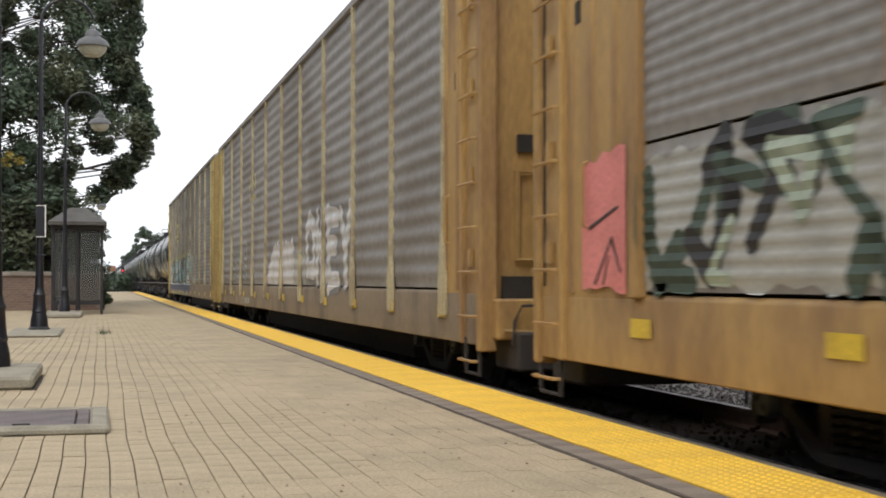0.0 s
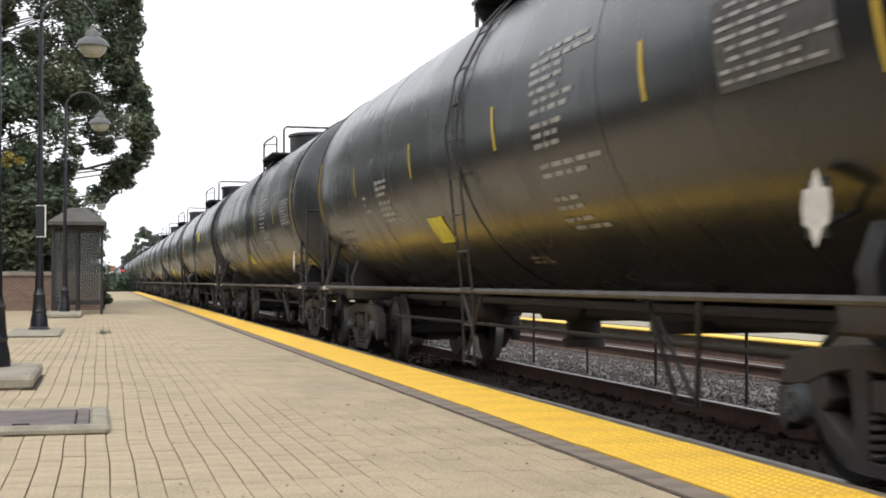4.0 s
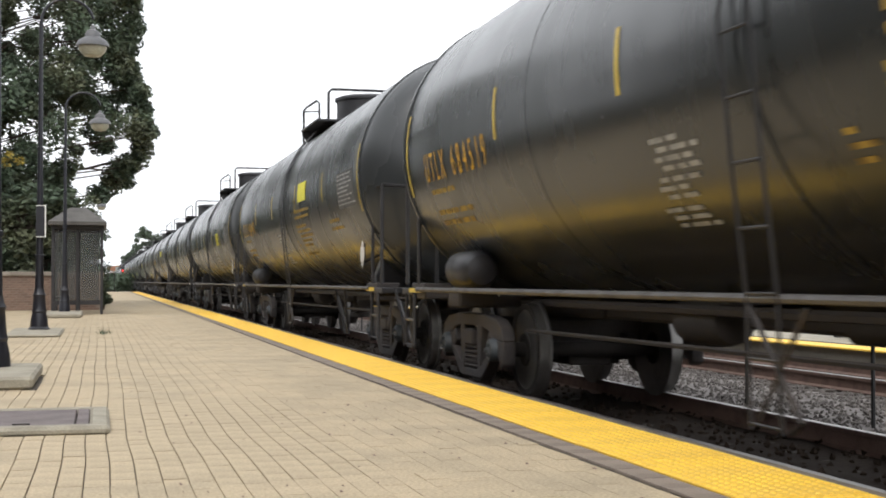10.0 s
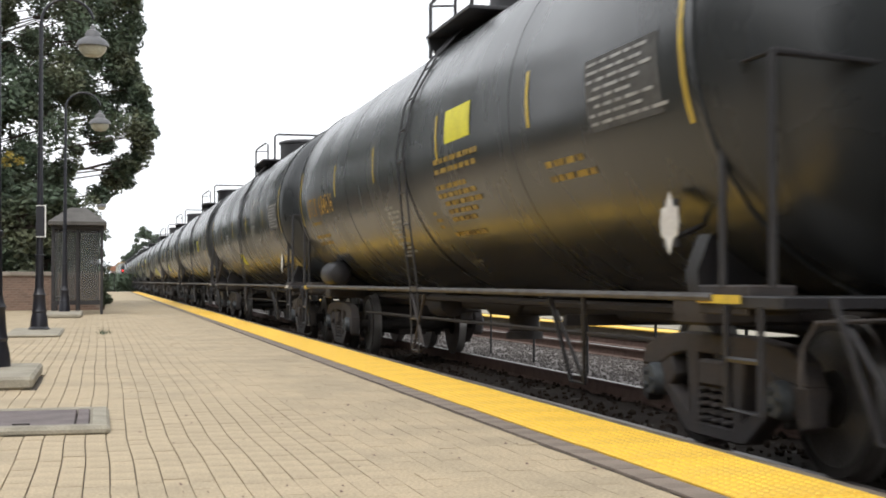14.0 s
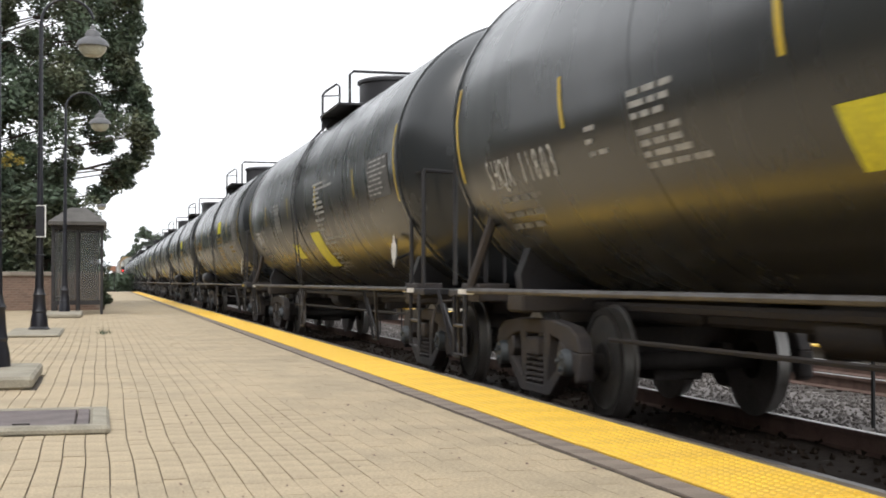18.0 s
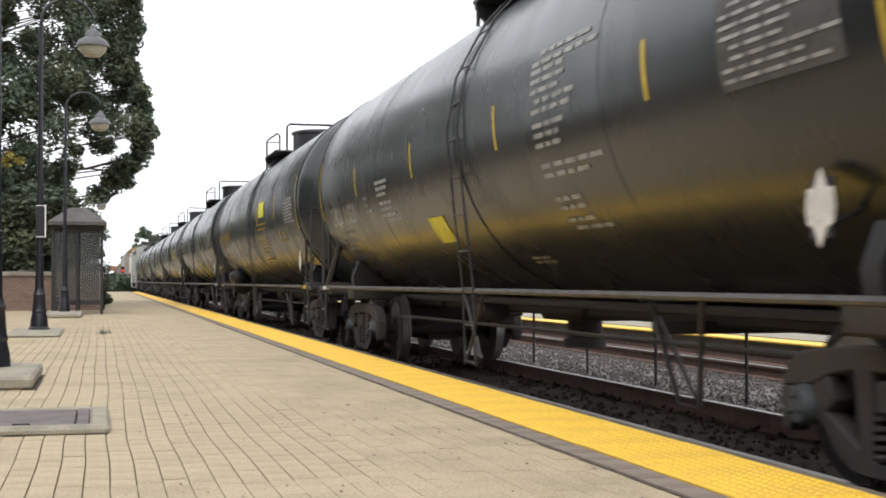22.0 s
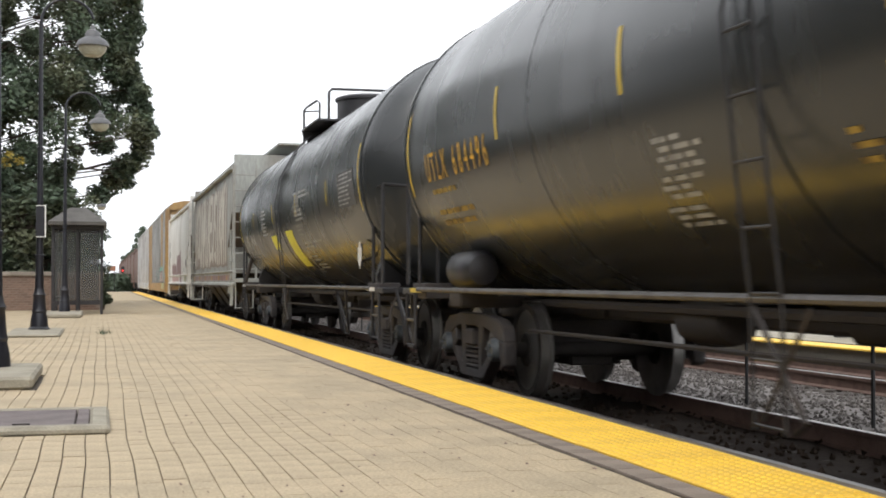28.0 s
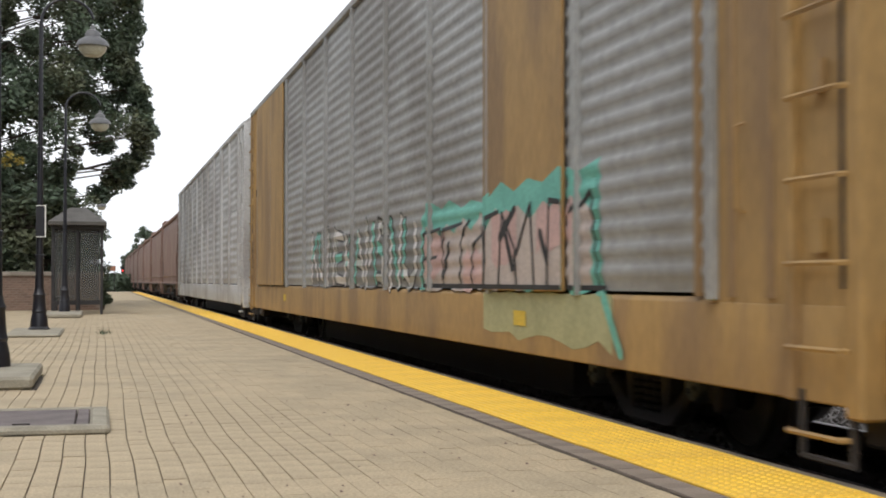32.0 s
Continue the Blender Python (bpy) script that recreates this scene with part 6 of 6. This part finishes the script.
# first carrier: dark green scrawl on a pale field, rose patch on the end panel
cloud(rack_a, -11.4, -6.4, 1.10, 1.90, "g_pale", RA, 1, 0.05, 30, label="pale greenish sprayed field")
ra = random.Random(52)
for k in range(16):
    u, w = -11.2 + k * 0.31 + ra.uniform(-0.1, 0.1), ra.uniform(1.2, 1.8)
    path = [(u, w)]
    for _ in range(ra.randint(2, 5)):
        path.append((min(-6.4, max(-11.35, path[-1][0] + ra.uniform(-0.45, 0.5))), min(1.92, max(1.14, path[-1][1] + ra.uniform(-0.5, 0.5)))))
    lines(rack_a, ("g_green", "g_green", "g_black", "g_moss_pale")[k % 4], RA, [path], ra.uniform(0.04, 0.115), 0.006 + 0.0006 * k, "sprayed_scrawl")
cloud(rack_a, -12.46, -11.66, 1.09, 1.92, "g_rose", END, 3, 0.03, 6, label="rose-pink sprayed patch", rise=0.12)
lines(rack_a, "g_black", END, [[(-12.2, 1.12), (-11.9, 1.42), (-11.75, 1.2)], [(-12.3, 1.5), (-11.8, 1.62)], [(-12.05, 1.12), (-11.95, 1.3)]], 0.014, 0.006)
# second carrier
cloud(rack_b, -2.6, -1.2, 1.08, 1.12, "g_white", RB, 5, 0.03, 8, label="pale pinkish-white sprayed field", low_jag=0.01, rise=0.72)
cloud(rack_b, -1.2, 1.5, 1.08, 1.86, "g_white", RB, 51, 0.08, 14, label="pale pinkish-white sprayed field", low_jag=0.02)
cloud(rack_b, 1.5, 2.9, 1.08, 1.62, "g_pale", RB, 52, 0.10, 8, low_jag=0.02)
graffiti(rack_b, "okey", 2.95, 7.2, 1.16, 2.08, ["g_white"], "g_grey", RB, 6, fat=0.165, line=0.04, shine="g_frost")
graffiti(rack_b, "nanuso", -10.0, -6.1, 1.62, 2.08, ["g_pale"], "g_pale", RB, 71, fat=0.024, line=0.008, name="sprayed_tag")
graffiti(rack_b, "ueoanms", -9.9, -6.2, 1.12, 1.52, ["g_pale"], "g_pale", RB, 72, fat=0.022, line=0.006, name="sprayed_tag")
part("reporting_mark", mark_text(flat_map(-1.582), "ETTX", 0.24, -7.25, 0.60, 0.006, stretch=0.9), "mid_white", rack_b, "white stencilled letters")
part("stencil_lettering", bars(flat_map(-1.582), -6.5, 0.76, 1, 1.2, 0.13, 0.14, random.Random(8), 0.006), "mid_white", rack_b, kind="stuff")
# third carrier
cloud(rack_c, -12.0, 2.25, 0.59, 1.045, "g_navy", SIDE, 8, 0.003, 30, label="navy and lime base of the graffiti", low_jag=0.01)
rc = random.Random(61)
for k in range(19):      # lime humps along the sill
    u, h = -11.6 + k * 0.74 + rc.uniform(-0.12, 0.12), rc.uniform(0.12, 0.24)
    s = Shape()
    lay(s, [(u + 0.27 * math.cos(q * math.pi / 7) + 0.07 * math.sin(q * math.pi / 7), 0.60 + h * (1 - abs(math.cos(q * math.pi / 7)) ** 1.1)) for q in range(8)], SIDE, 0.005, 0)
    part("graffiti_hump", s, "g_lime" if k % 3 else "g_ochre", rack_c)
cloud(rack_c, -12.0, 2.25, 1.07, 2.10, "g_lime", RC, 10, 0.15, 84, rise=0.16)
cloud(rack_c, -12.0, 2.25, 1.07, 2.00, "g_navy", RC, 11, 0.05, 64, off=0.0030, rise=0.16)
cloud(rack_c, -12.0, 2.25, 1.07, 1.22, "g_black", RC, 19, 0.04, 40, off=0.0034)
cloud(rack_c, -11.9, 2.2, 1.10, 1.92, "g_black", RC, 191, 0.07, 60, off=0.0038, rise=0.16)
graffiti(rack_c, "otekams", -11.75, 2.2, 1.24, 1.74, ["g_black"], "g_frost", RC, 112, fat=0.205, line=0.030, rise=0.24, lift=0.002)
graffiti(rack_c, "otekams", -11.75, 2.2, 1.24, 1.74, ["g_cyan", "g_ice", "g_cyan"], "g_steel", RC, 112, fat=0.140, line=0.030, rise=0.24, shine="g_frost", lift=0.010)
cloud(rack_c, -11.9, 2.2, 1.00, 1.04, "g_frost", SIDE, 193, 0.03, 40, off=0.004, low_jag=0.02, label="white contour under the letters")
for k in range(78):      # quick sprayed strokes that tie the letters together
    path = [(rc.uniform(-11.6, 1.8), rc.uniform(1.15, 1.95))]
    a = rc.uniform(0, 6.28)
    for _ in range(4):
        a += rc.uniform(-1.0, 1.0)
        d = rc.uniform(0.12, 0.28)
        path.append((min(2.1, max(-11.8, path[-1][0] + d * math.cos(a))), min(2.05, max(1.1, path[-1][1] + d * math.sin(a)))))
    lines(rack_c, ("g_black", "g_frost", "g_steel", "g_black", "g_cyan", "g_ice")[k % 6], RC, [path], rc.uniform(0.016, 0.045), 0.0215 + 0.0002 * (k % 9))
graffiti(rack_c, "kasmnaseukasmenus", -11.7, 2.2, 0.88, 1.0, ["g_steel"], "g_black", SIDE, 13, fat=0.014, line=0.012)
cloud(rack_c, 2.35, 5.6, 1.1, 2.05, "g_pale", RC, 14, 0.14, 16)
graffiti(rack_c, "ensoum", 2.5, 5.4, 1.15, 1.95, ["g_purple", "g_pale", "g_teal", "g_mauve"], "g_pale", RC, 15, fat=0.10, line=0.03)
graffiti(rack_c, "saouesko", 6.0, 11.6, 1.15, 1.75, ["g_pale"], "g_mauve", RC, 16, fat=0.028, line=0.010, name="sprayed_tag")
graffiti(rack_c, "nakosemu", 6.2, 11.7, 1.12, 1.62, ["g_pale"], "g_pale", RC, 17, fat=0.015, line=0.006, name="sprayed_tag")
cloud(rack_c, 12.15, 12.62, 1.10, 1.62, "rust_brown", END, 18, 0.22, 9, label="brown rust stain", low_jag=0.12, name="rust_stain")
# company squares: plain yellow shapes with dark blocks
for car, u, relief in ((rack_b, -5.9, RB), (rack_c, -7.1, RC)):
    s = Shape()
    wide = 2.34 if car is rack_c else 1.9
    lay(s, [(u, 2.86), (u + wide, 2.86), (u + wide, 3.64), (u, 3.64)], relief, 0.004, 0)
    sq = part("emblem_panel", s, "faded_yellow" if car is rack_c else "rack_grey", car, "faded yellow emblem panel" if car is rack_c else "faint emblem panel")
    for k in range(3):
        b = Shape()
        a = u + 0.25 + k * 0.5
        lay(b, [(a, 3.18), (a + 0.24, 3.18), (a + 0.30, 3.5), (a + 0.14, 3.5)], relief, 0.008, 0)
        part("emblem_block", b, "g_black" if car is rack_c else "faded_yellow", sq)
    b = Shape()
    lay(b, [(u + 0.3, 2.95), (u + 1.6, 2.95), (u + 1.6, 3.04), (u + 0.3, 3.04)], relief, 0.008, 0)
    part("emblem_block", b, "g_black" if car is rack_c else "faded_yellow", sq)
# reflectors on the sills
for car in (rack_a, rack_b, rack_c, rack_d):
    for k in range(11):
        if car is rack_d and k not in (2, 8):
            continue
        u = -11.6 + k * 2.35
        w0, x = (0.66, -1.582) if car is rack_c else (0.78, -1.582)
        s = Shape()
        lay(s, [(u, w0), (u + 0.32, w0), (u + 0.32, w0 + 0.12), (u, w0 + 0.12)], (FLAT, flat_map(x), ()), 0.009, 0)
        part("reflector", s, "yellow", car, "yellow reflector on the sill")
# rear carrier: pale pink block letters with a teal crown, a dense white scrawl before them
cloud(rack_d, 6.3, 9.35, 0.68, 1.045, "g_moss", SIDE, 20, 0.01, 12, low_jag=0.05)
cloud(rack_d, 4.0, 6.6, 1.07, 1.88, "g_teal", RD, 21, 0.08, 7, label="teal crown of the graffiti", off=0.003, rise=-0.02)
cloud(rack_d, 6.6, 9.1, 1.07, 1.90, "g_teal", RD, 25, 0.07, 7, off=0.003, rise=0.06)
cloud(rack_d, 4.05, 8.95, 1.07, 1.66, "g_blush", RD, 22, 0.10, 16, off=0.006)
for k, (a, b, w0, w1) in enumerate(((4.1, 4.9, 1.2, 1.6), (5.6, 6.3, 1.07, 1.4), (6.7, 7.4, 1.3, 1.7), (7.9, 8.7, 1.4, 1.72))):
    cloud(rack_d, a, b, w0, w1, "g_pink", RD, 40 + k, 0.05, 5, off=0.0085, low_jag=0.06)
lines(rack_d, "g_black", RD, [
    [(4.0, 1.08), (4.05, 1.62), (4.75, 1.66), (4.8, 1.52)], [(4.1, 1.36), (4.6, 1.38)], [(4.85, 1.08), (4.86, 1.66)], [(4.9, 1.64), (5.55, 1.68)], [(5.5, 1.08), (5.55, 1.55), (5.8, 1.70)],
    [(5.9, 1.1), (5.95, 1.45), (6.4, 1.62), (6.5, 1.3)], [(6.45, 1.08), (6.5, 1.68), (6.9, 1.72)], [(6.9, 1.1), (7.0, 1.7), (7.4, 1.36), (7.75, 1.74), (7.85, 1.08)], [(7.35, 1.36), (7.4, 1.1)],
    [(8.15, 1.08), (8.2, 1.74), (8.6, 1.70)], [(8.55, 1.08), (8.6, 1.62), (8.95, 1.76), (9.1, 1.08)], [(4.0, 1.09), (9.2, 1.09)]], 0.022)
lines(rack_d, "g_black", RD, [[(6.95, 1.5), (7.35, 1.72)], [(7.3, 1.25), (7.05, 1.6)], [(8.0, 1.5), (8.15, 1.3)], [(4.9, 1.2), (5.1, 1.5)]], 0.045)
lines(rack_d, "g_teal", RD, [[(9.12, 1.08), (9.0, 1.86)], [(3.95, 1.08), (4.0, 1.8)]], 0.05, 0.010)
lines(rack_d, "g_teal", SIDE, [[(9.2, 1.03), (9.5, 0.66)]], 0.05, 0.008)
cloud(rack_d, -3.6, 3.75, 1.07, 1.72, "g_grey", RD, 26, 0.14, 30, off=0.003)
graffiti(rack_d, "kunekamsnu", -3.6, 3.75, 1.10, 1.80, ["g_white", "g_teal", "g_white", "g_pale"], "g_black", RD, 24, fat=0.062, line=0.022)


# ---- hopper paint ----
def hopper_side(u, w, off):
    x = float(np.interp(w, [1.35, 1.6, 2.2, 2.6, 3.6, 4.08], [1.52, 1.55, 1.56, 1.56, 1.54, 1.48]))
    return (-(x + off), -u, w)


HOP = ([1.35, 1.6, 2.1, 2.6, 3.1, 3.6, 3.85, 4.08], hopper_side, ())
HOP_SILL = (FLAT, flat_map(-1.545), ())
cloud(hopper_a, -6.3, 6.0, 1.55, 3.75, "g_brown", HOP, 30, 0.14, 40, label="faded brown sprayed field", off=0.004)
graffiti(hopper_a, "ikounmiaeusikmi", -6.4, 6.1, 1.75, 3.65, ["g_cream"], "g_brown", HOP, 31, fat=0.165, line=0.05, wild=False)
for k in range(44):
    u = -8.0 + k * 0.362
    s = Shape()
    lay(s, [(u, 1.16), (u + 0.36, 1.16), (u + 0.36, 1.30), (u, 1.30)], HOP_SILL, 0.004, 0)
    part("sill_patch", s, ("rack_yellow" if k % 7 == 3 else ("g_plum", "g_mauve", "g_brown")[(k * 7 + k // 3) % 3]), hopper_a, kind="stuff")
cloud(hopper_b, -4.7, -1.0, 1.43, 1.86, "g_mauve", HOP, 34, 0.09, 20, label="dull pink sprayed paint", off=0.003)
cloud(hopper_b, -0.7, 2.5, 1.43, 2.02, "g_mauve", HOP, 35, 0.16, 16, label="dull pink sprayed paint", off=0.003, rise=0.1)
graffiti(hopper_b, "nmkm", -0.7, 2.4, 1.5, 2.15, ["g_plum", "g_mauve"], "g_mauve", HOP, 33, fat=0.10, line=0.03, rise=0.15)
graffiti(hopper_b, "nmkuam", -4.6, -1.0, 1.47, 1.84, ["g_plum", "g_mauve"], "g_mauve", HOP, 36, fat=0.07, line=0.03)
cloud(hopper_b, -4.6, 0.6, 1.12, 1.32, "g_pink", HOP_SILL, 37, 0.03, 20, label="pinkish paint along the sill", off=0.004)
cloud(hopper_b, 1.4, 2.6, 1.12, 1.34, "g_mauve", HOP_SILL, 38, 0.01, 5, off=0.004)
graffiti(hopper_b, "kanse", 4.6, 5.8, 1.17, 1.33, ["g_moss"], "g_moss", HOP_SILL, 39, fat=0.03, line=0.008)
lines(hopper_b, "yellow", HOP, [[(6.36, 2.36), (6.62, 1.95), (6.88, 1.52)]], 0.028, 0.006, "yellow_stripe")
lines(hopper_b, "orange", HOP, [[(3.47, 1.93), (3.70, 1.50)]], 0.02, 0.006, "rust_streak")
part("data_plate", Shape().box((-1.555, -6.95, 1.25), (0.03, 0.22, 0.10)), "truck", hopper_b, "small dark plate on the sill")
part("stencil_lettering", bars(hopper_side, 4.2, 1.72, 4, 0.5, 0.03, 0.06, random.Random(4), 0.006), "dim_white", hopper_b, kind="stuff")
part("car_number", mark_text(hopper_side, "SOO", 0.40, -6.58, 2.72, 0.012), "shade", hopper_b, "dark painted lettering")
part("car_number", mark_text(hopper_side, "116508", 0.38, -6.66, 2.30, 0.012), "shade", hopper_b, "dark painted lettering")
s = Shape()
lay(s, [(5.62, 1.69), (6.08, 1.69), (6.08, 2.0), (5.62, 2.0)], HOP, 0.01, 0)
part("dark_square", s, "truck", hopper_b, "dark grey painted square")

# ---- paving of the near platform ----
PITCH_X, PITCH_Y = 0.1145, 0.206


def sway(x, y):
    """How far the settled rows of pavers wander sideways."""
    drift = float(np.interp(y, (4.0, 5.6, 7.9, 9.6, 11.5, 15.0, 19.0, 24.0, 30.0), (0.010, 0.006, -0.010, 0.004, 0.024, 0.017, 0.03, 0.01, 0.0)))
    return drift + 0.012 * noise.noise((y * 0.8, x * 0.25, 3.0))


def paver_shape(w, l):
    a, b, e = w / 2, l / 2, 0.0015
    return ([(-a, -b, -0.012), (a, -b, -0.012), (a, b, -0.012), (-a, b, -0.012), (-a + e, -b, 0), (a - e, -b, 0), (a - e, b, 0), (-a + e, b, 0)],
            [(4, 5, 6, 7), (0, 1, 5, 4), (1, 2, 6, 5), (2, 3, 7, 6), (3, 0, 4, 7)])


pv, pf = paver_shape(PITCH_X - 0.0044, PITCH_Y + 0.0022)
fine_pv, _ = paver_shape(PITCH_X - 0.0028, PITCH_Y + 0.0022)
paver_mesh = Shape().add(pv, pf).mesh("paver", "paver", smooth=1)
tight, _ = paver_shape(PITCH_X + 0.0005, PITCH_Y + 0.0022)
pr = random.Random(77)
loose, singles = Shape(), 0
for i in range(-62, 23):
    x0 = 0.103 + i * PITCH_X
    column = fine_pv if i % 3 == 1 or i % 7 == 2 else pv
    if not -6.6 < x0 < 2.345:
        continue
    y = -4.0 + pr.random() * PITCH_Y
    while y < 64:
        inside = (-1.22 < x0 < 0.02 and 8.06 < y < 9.31) or any(a < x0 < b and c < y < d for a, b, c, d in ((-1.2, -0.58, 11.5, 13.3), ))
        if x0 < -2.6 and y > 30:
            inside = pr.random() < 0 or x0 < -4.5
        if not inside:
            x = x0 + sway(x0, y) * max(0.0, min(1.0, (2.2 - x0) / 0.8))
            lean = math.degrees(math.atan2(sway(x0, y + 0.1) - sway(x0, y - 0.1), 0.2))
            z = pr.gauss(0, 0.0007)
            if singles < 300 and -0.45 < x0 < 1.3 and 6.0 < y < 10.1:
                part("paver", paver_mesh, None, platform, at=pose(x, y, z, pr.gauss(0, 0.10), pr.gauss(0, 0.4), -lean))
                singles += 1
            else:
                ca, sa = math.cos(radians(-lean)), math.sin(radians(-lean))
                tx, ty = pr.gauss(0, 0.006), pr.gauss(0, 0.002)
                loose.add([(x + a * ca - b * sa, y + a * sa + b * ca, z + c + a * tx + b * ty) for a, b, c in (column if pr.random() > (x0 + 0.1) * 0.75 else tight)], pf)
        y += PITCH_Y
me = bpy.data.meshes.new("paver")
me.from_pydata(loose.v, [], loose.f)
me.materials.append(M["paver"])
part("paver", me, None, platform, kind="stuff")
far_bed = Shape().box((-3.3, 91.0, -0.007), (11.3, 54.0, 0.012))
part("far_paving", far_bed, "paver", platform)
side_bed = Shape().box((-7.9, 25.0, -0.007), (2.4, 78.0, 0.012))
part("side_paving", side_bed, "paver", platform)
part("near_paving", Shape().box((-2.15, -9.0, -0.007), (9.0, 9.9, 0.012)), "paver", platform)
part("side_paving", Shape().box((-5.6, 47.0, -0.007), (2.1, 33.9, 0.012)), "paver", platform)

# dark chips and debris in the joints
chips = Shape()
for _ in range(170):
    x, y, d = pr.uniform(0.2, 2.4), 5.0 + 22 * pr.random() ** 1.6, pr.uniform(0.004, 0.014)
    a = pr.uniform(0, 3.1)
    p = [(x + d * math.cos(a + k * 1.57) * (1.0 if k % 2 else 0.45), y + d * 2.2 * math.sin(a + k * 1.57), 0.003) for k in range(4)]
    chips.add(p + [(x, y, 0.008)], [(0, 1, 4), (1, 2, 4), (2, 3, 4), (3, 0, 4)])
tagged(part("paving_debris", chips, "rail_side", kind="stuff"), "small dark chips and dead leaves on the paving", "debris")

# dark edging bricks
ev, ef = paver_shape(0.152, 0.30)
edging = Shape().add(ev, ef).mesh("edging_brick", "border", smooth=1)
for k in range(150):
    part("edging_brick", edging, None, edge, at=pose(2.470 + pr.gauss(0, 0.0015), 3.7 + k * 0.305, pr.gauss(-0.006, 0.001)))
part("edging", Shape().box((2.470, -5.2, -0.016), (0.152, 17.5, 0.02)), "border", edge)
part("edging", Shape().box((2.470, 83.7, -0.016), (0.152, 68.0, 0.02)), "border", edge)

# yellow tactile panels with rows of domes
def tactile_panel(domes):
    s = Shape().box((0, 0, -0.012), (0.606, 0.604, 0.024))
    if domes:
        for a in range(10):
            for b in range(10):
                c = (-0.27 + a * 0.06, -0.27 + b * 0.06)
                ring6 = [(math.cos(q * math.tau / 8), math.sin(q * math.tau / 8)) for q in range(8)]
                s.add([(c[0] + p * 0.017, c[1] + q * 0.017, 0) for p, q in ring6] + [(c[0] + p * 0.010, c[1] + q * 0.010, 0.0055) for p, q in ring6],
                      [(k, (k + 1) % 8, 8 + (k + 1) % 8, 8 + k) for k in range(8)] + [tuple(range(8, 16))])
    return s.mesh("tactile_panel", "tactile", smooth=30)


domed, plain = tactile_panel(True), tactile_panel(False)
warning = thing("tactile_strip", "yellow tactile warning strip along the platform edge", "tactile strip", kind="structure")
for k in range(-28, 186):
    y = 3.5 + k * 0.610
    part("tactile_panel", domed if y < 40 else plain, None, warning, at=(2.856, y, pr.gauss(-0.001, 0.001)))
part("edge_nosing", Shape().box((3.196, 52, -0.022), (0.066, 132, 0.036)), "nosing", warning, "worn brown-grey nosing")



# ---- what moves ----
def motions():
    for c, s in CARS:
        walk(c, [(t, pose(TRACK, s - SPEED * t, RAIL)) for t in (0.0, 8.0, 16.0, 24.0, 32.0)])
    turning = {}
    for w in scene.objects:
        if w.data == TRUCK["wheel_set"]:
            side = -1 if w.matrix_basis.translation.y < 0 else 1
            if side not in turning:
                step = SPEED / FPS / 0.455
                walk(w, [(k / FPS, Matrix.Translation((0, side * AXLE, 0.455)) @ Matrix.Rotation(k * step, 4, "X")) for k in range(32 * FPS + 1)])
                turning[side] = w.animation_data
            else:
                w.rotation_mode = "QUATERNION"
                w.animation_data_create()
                w.animation_data.action = turning[side].action
                w.animation_data.action_slot = turning[side].action_slot


motions()
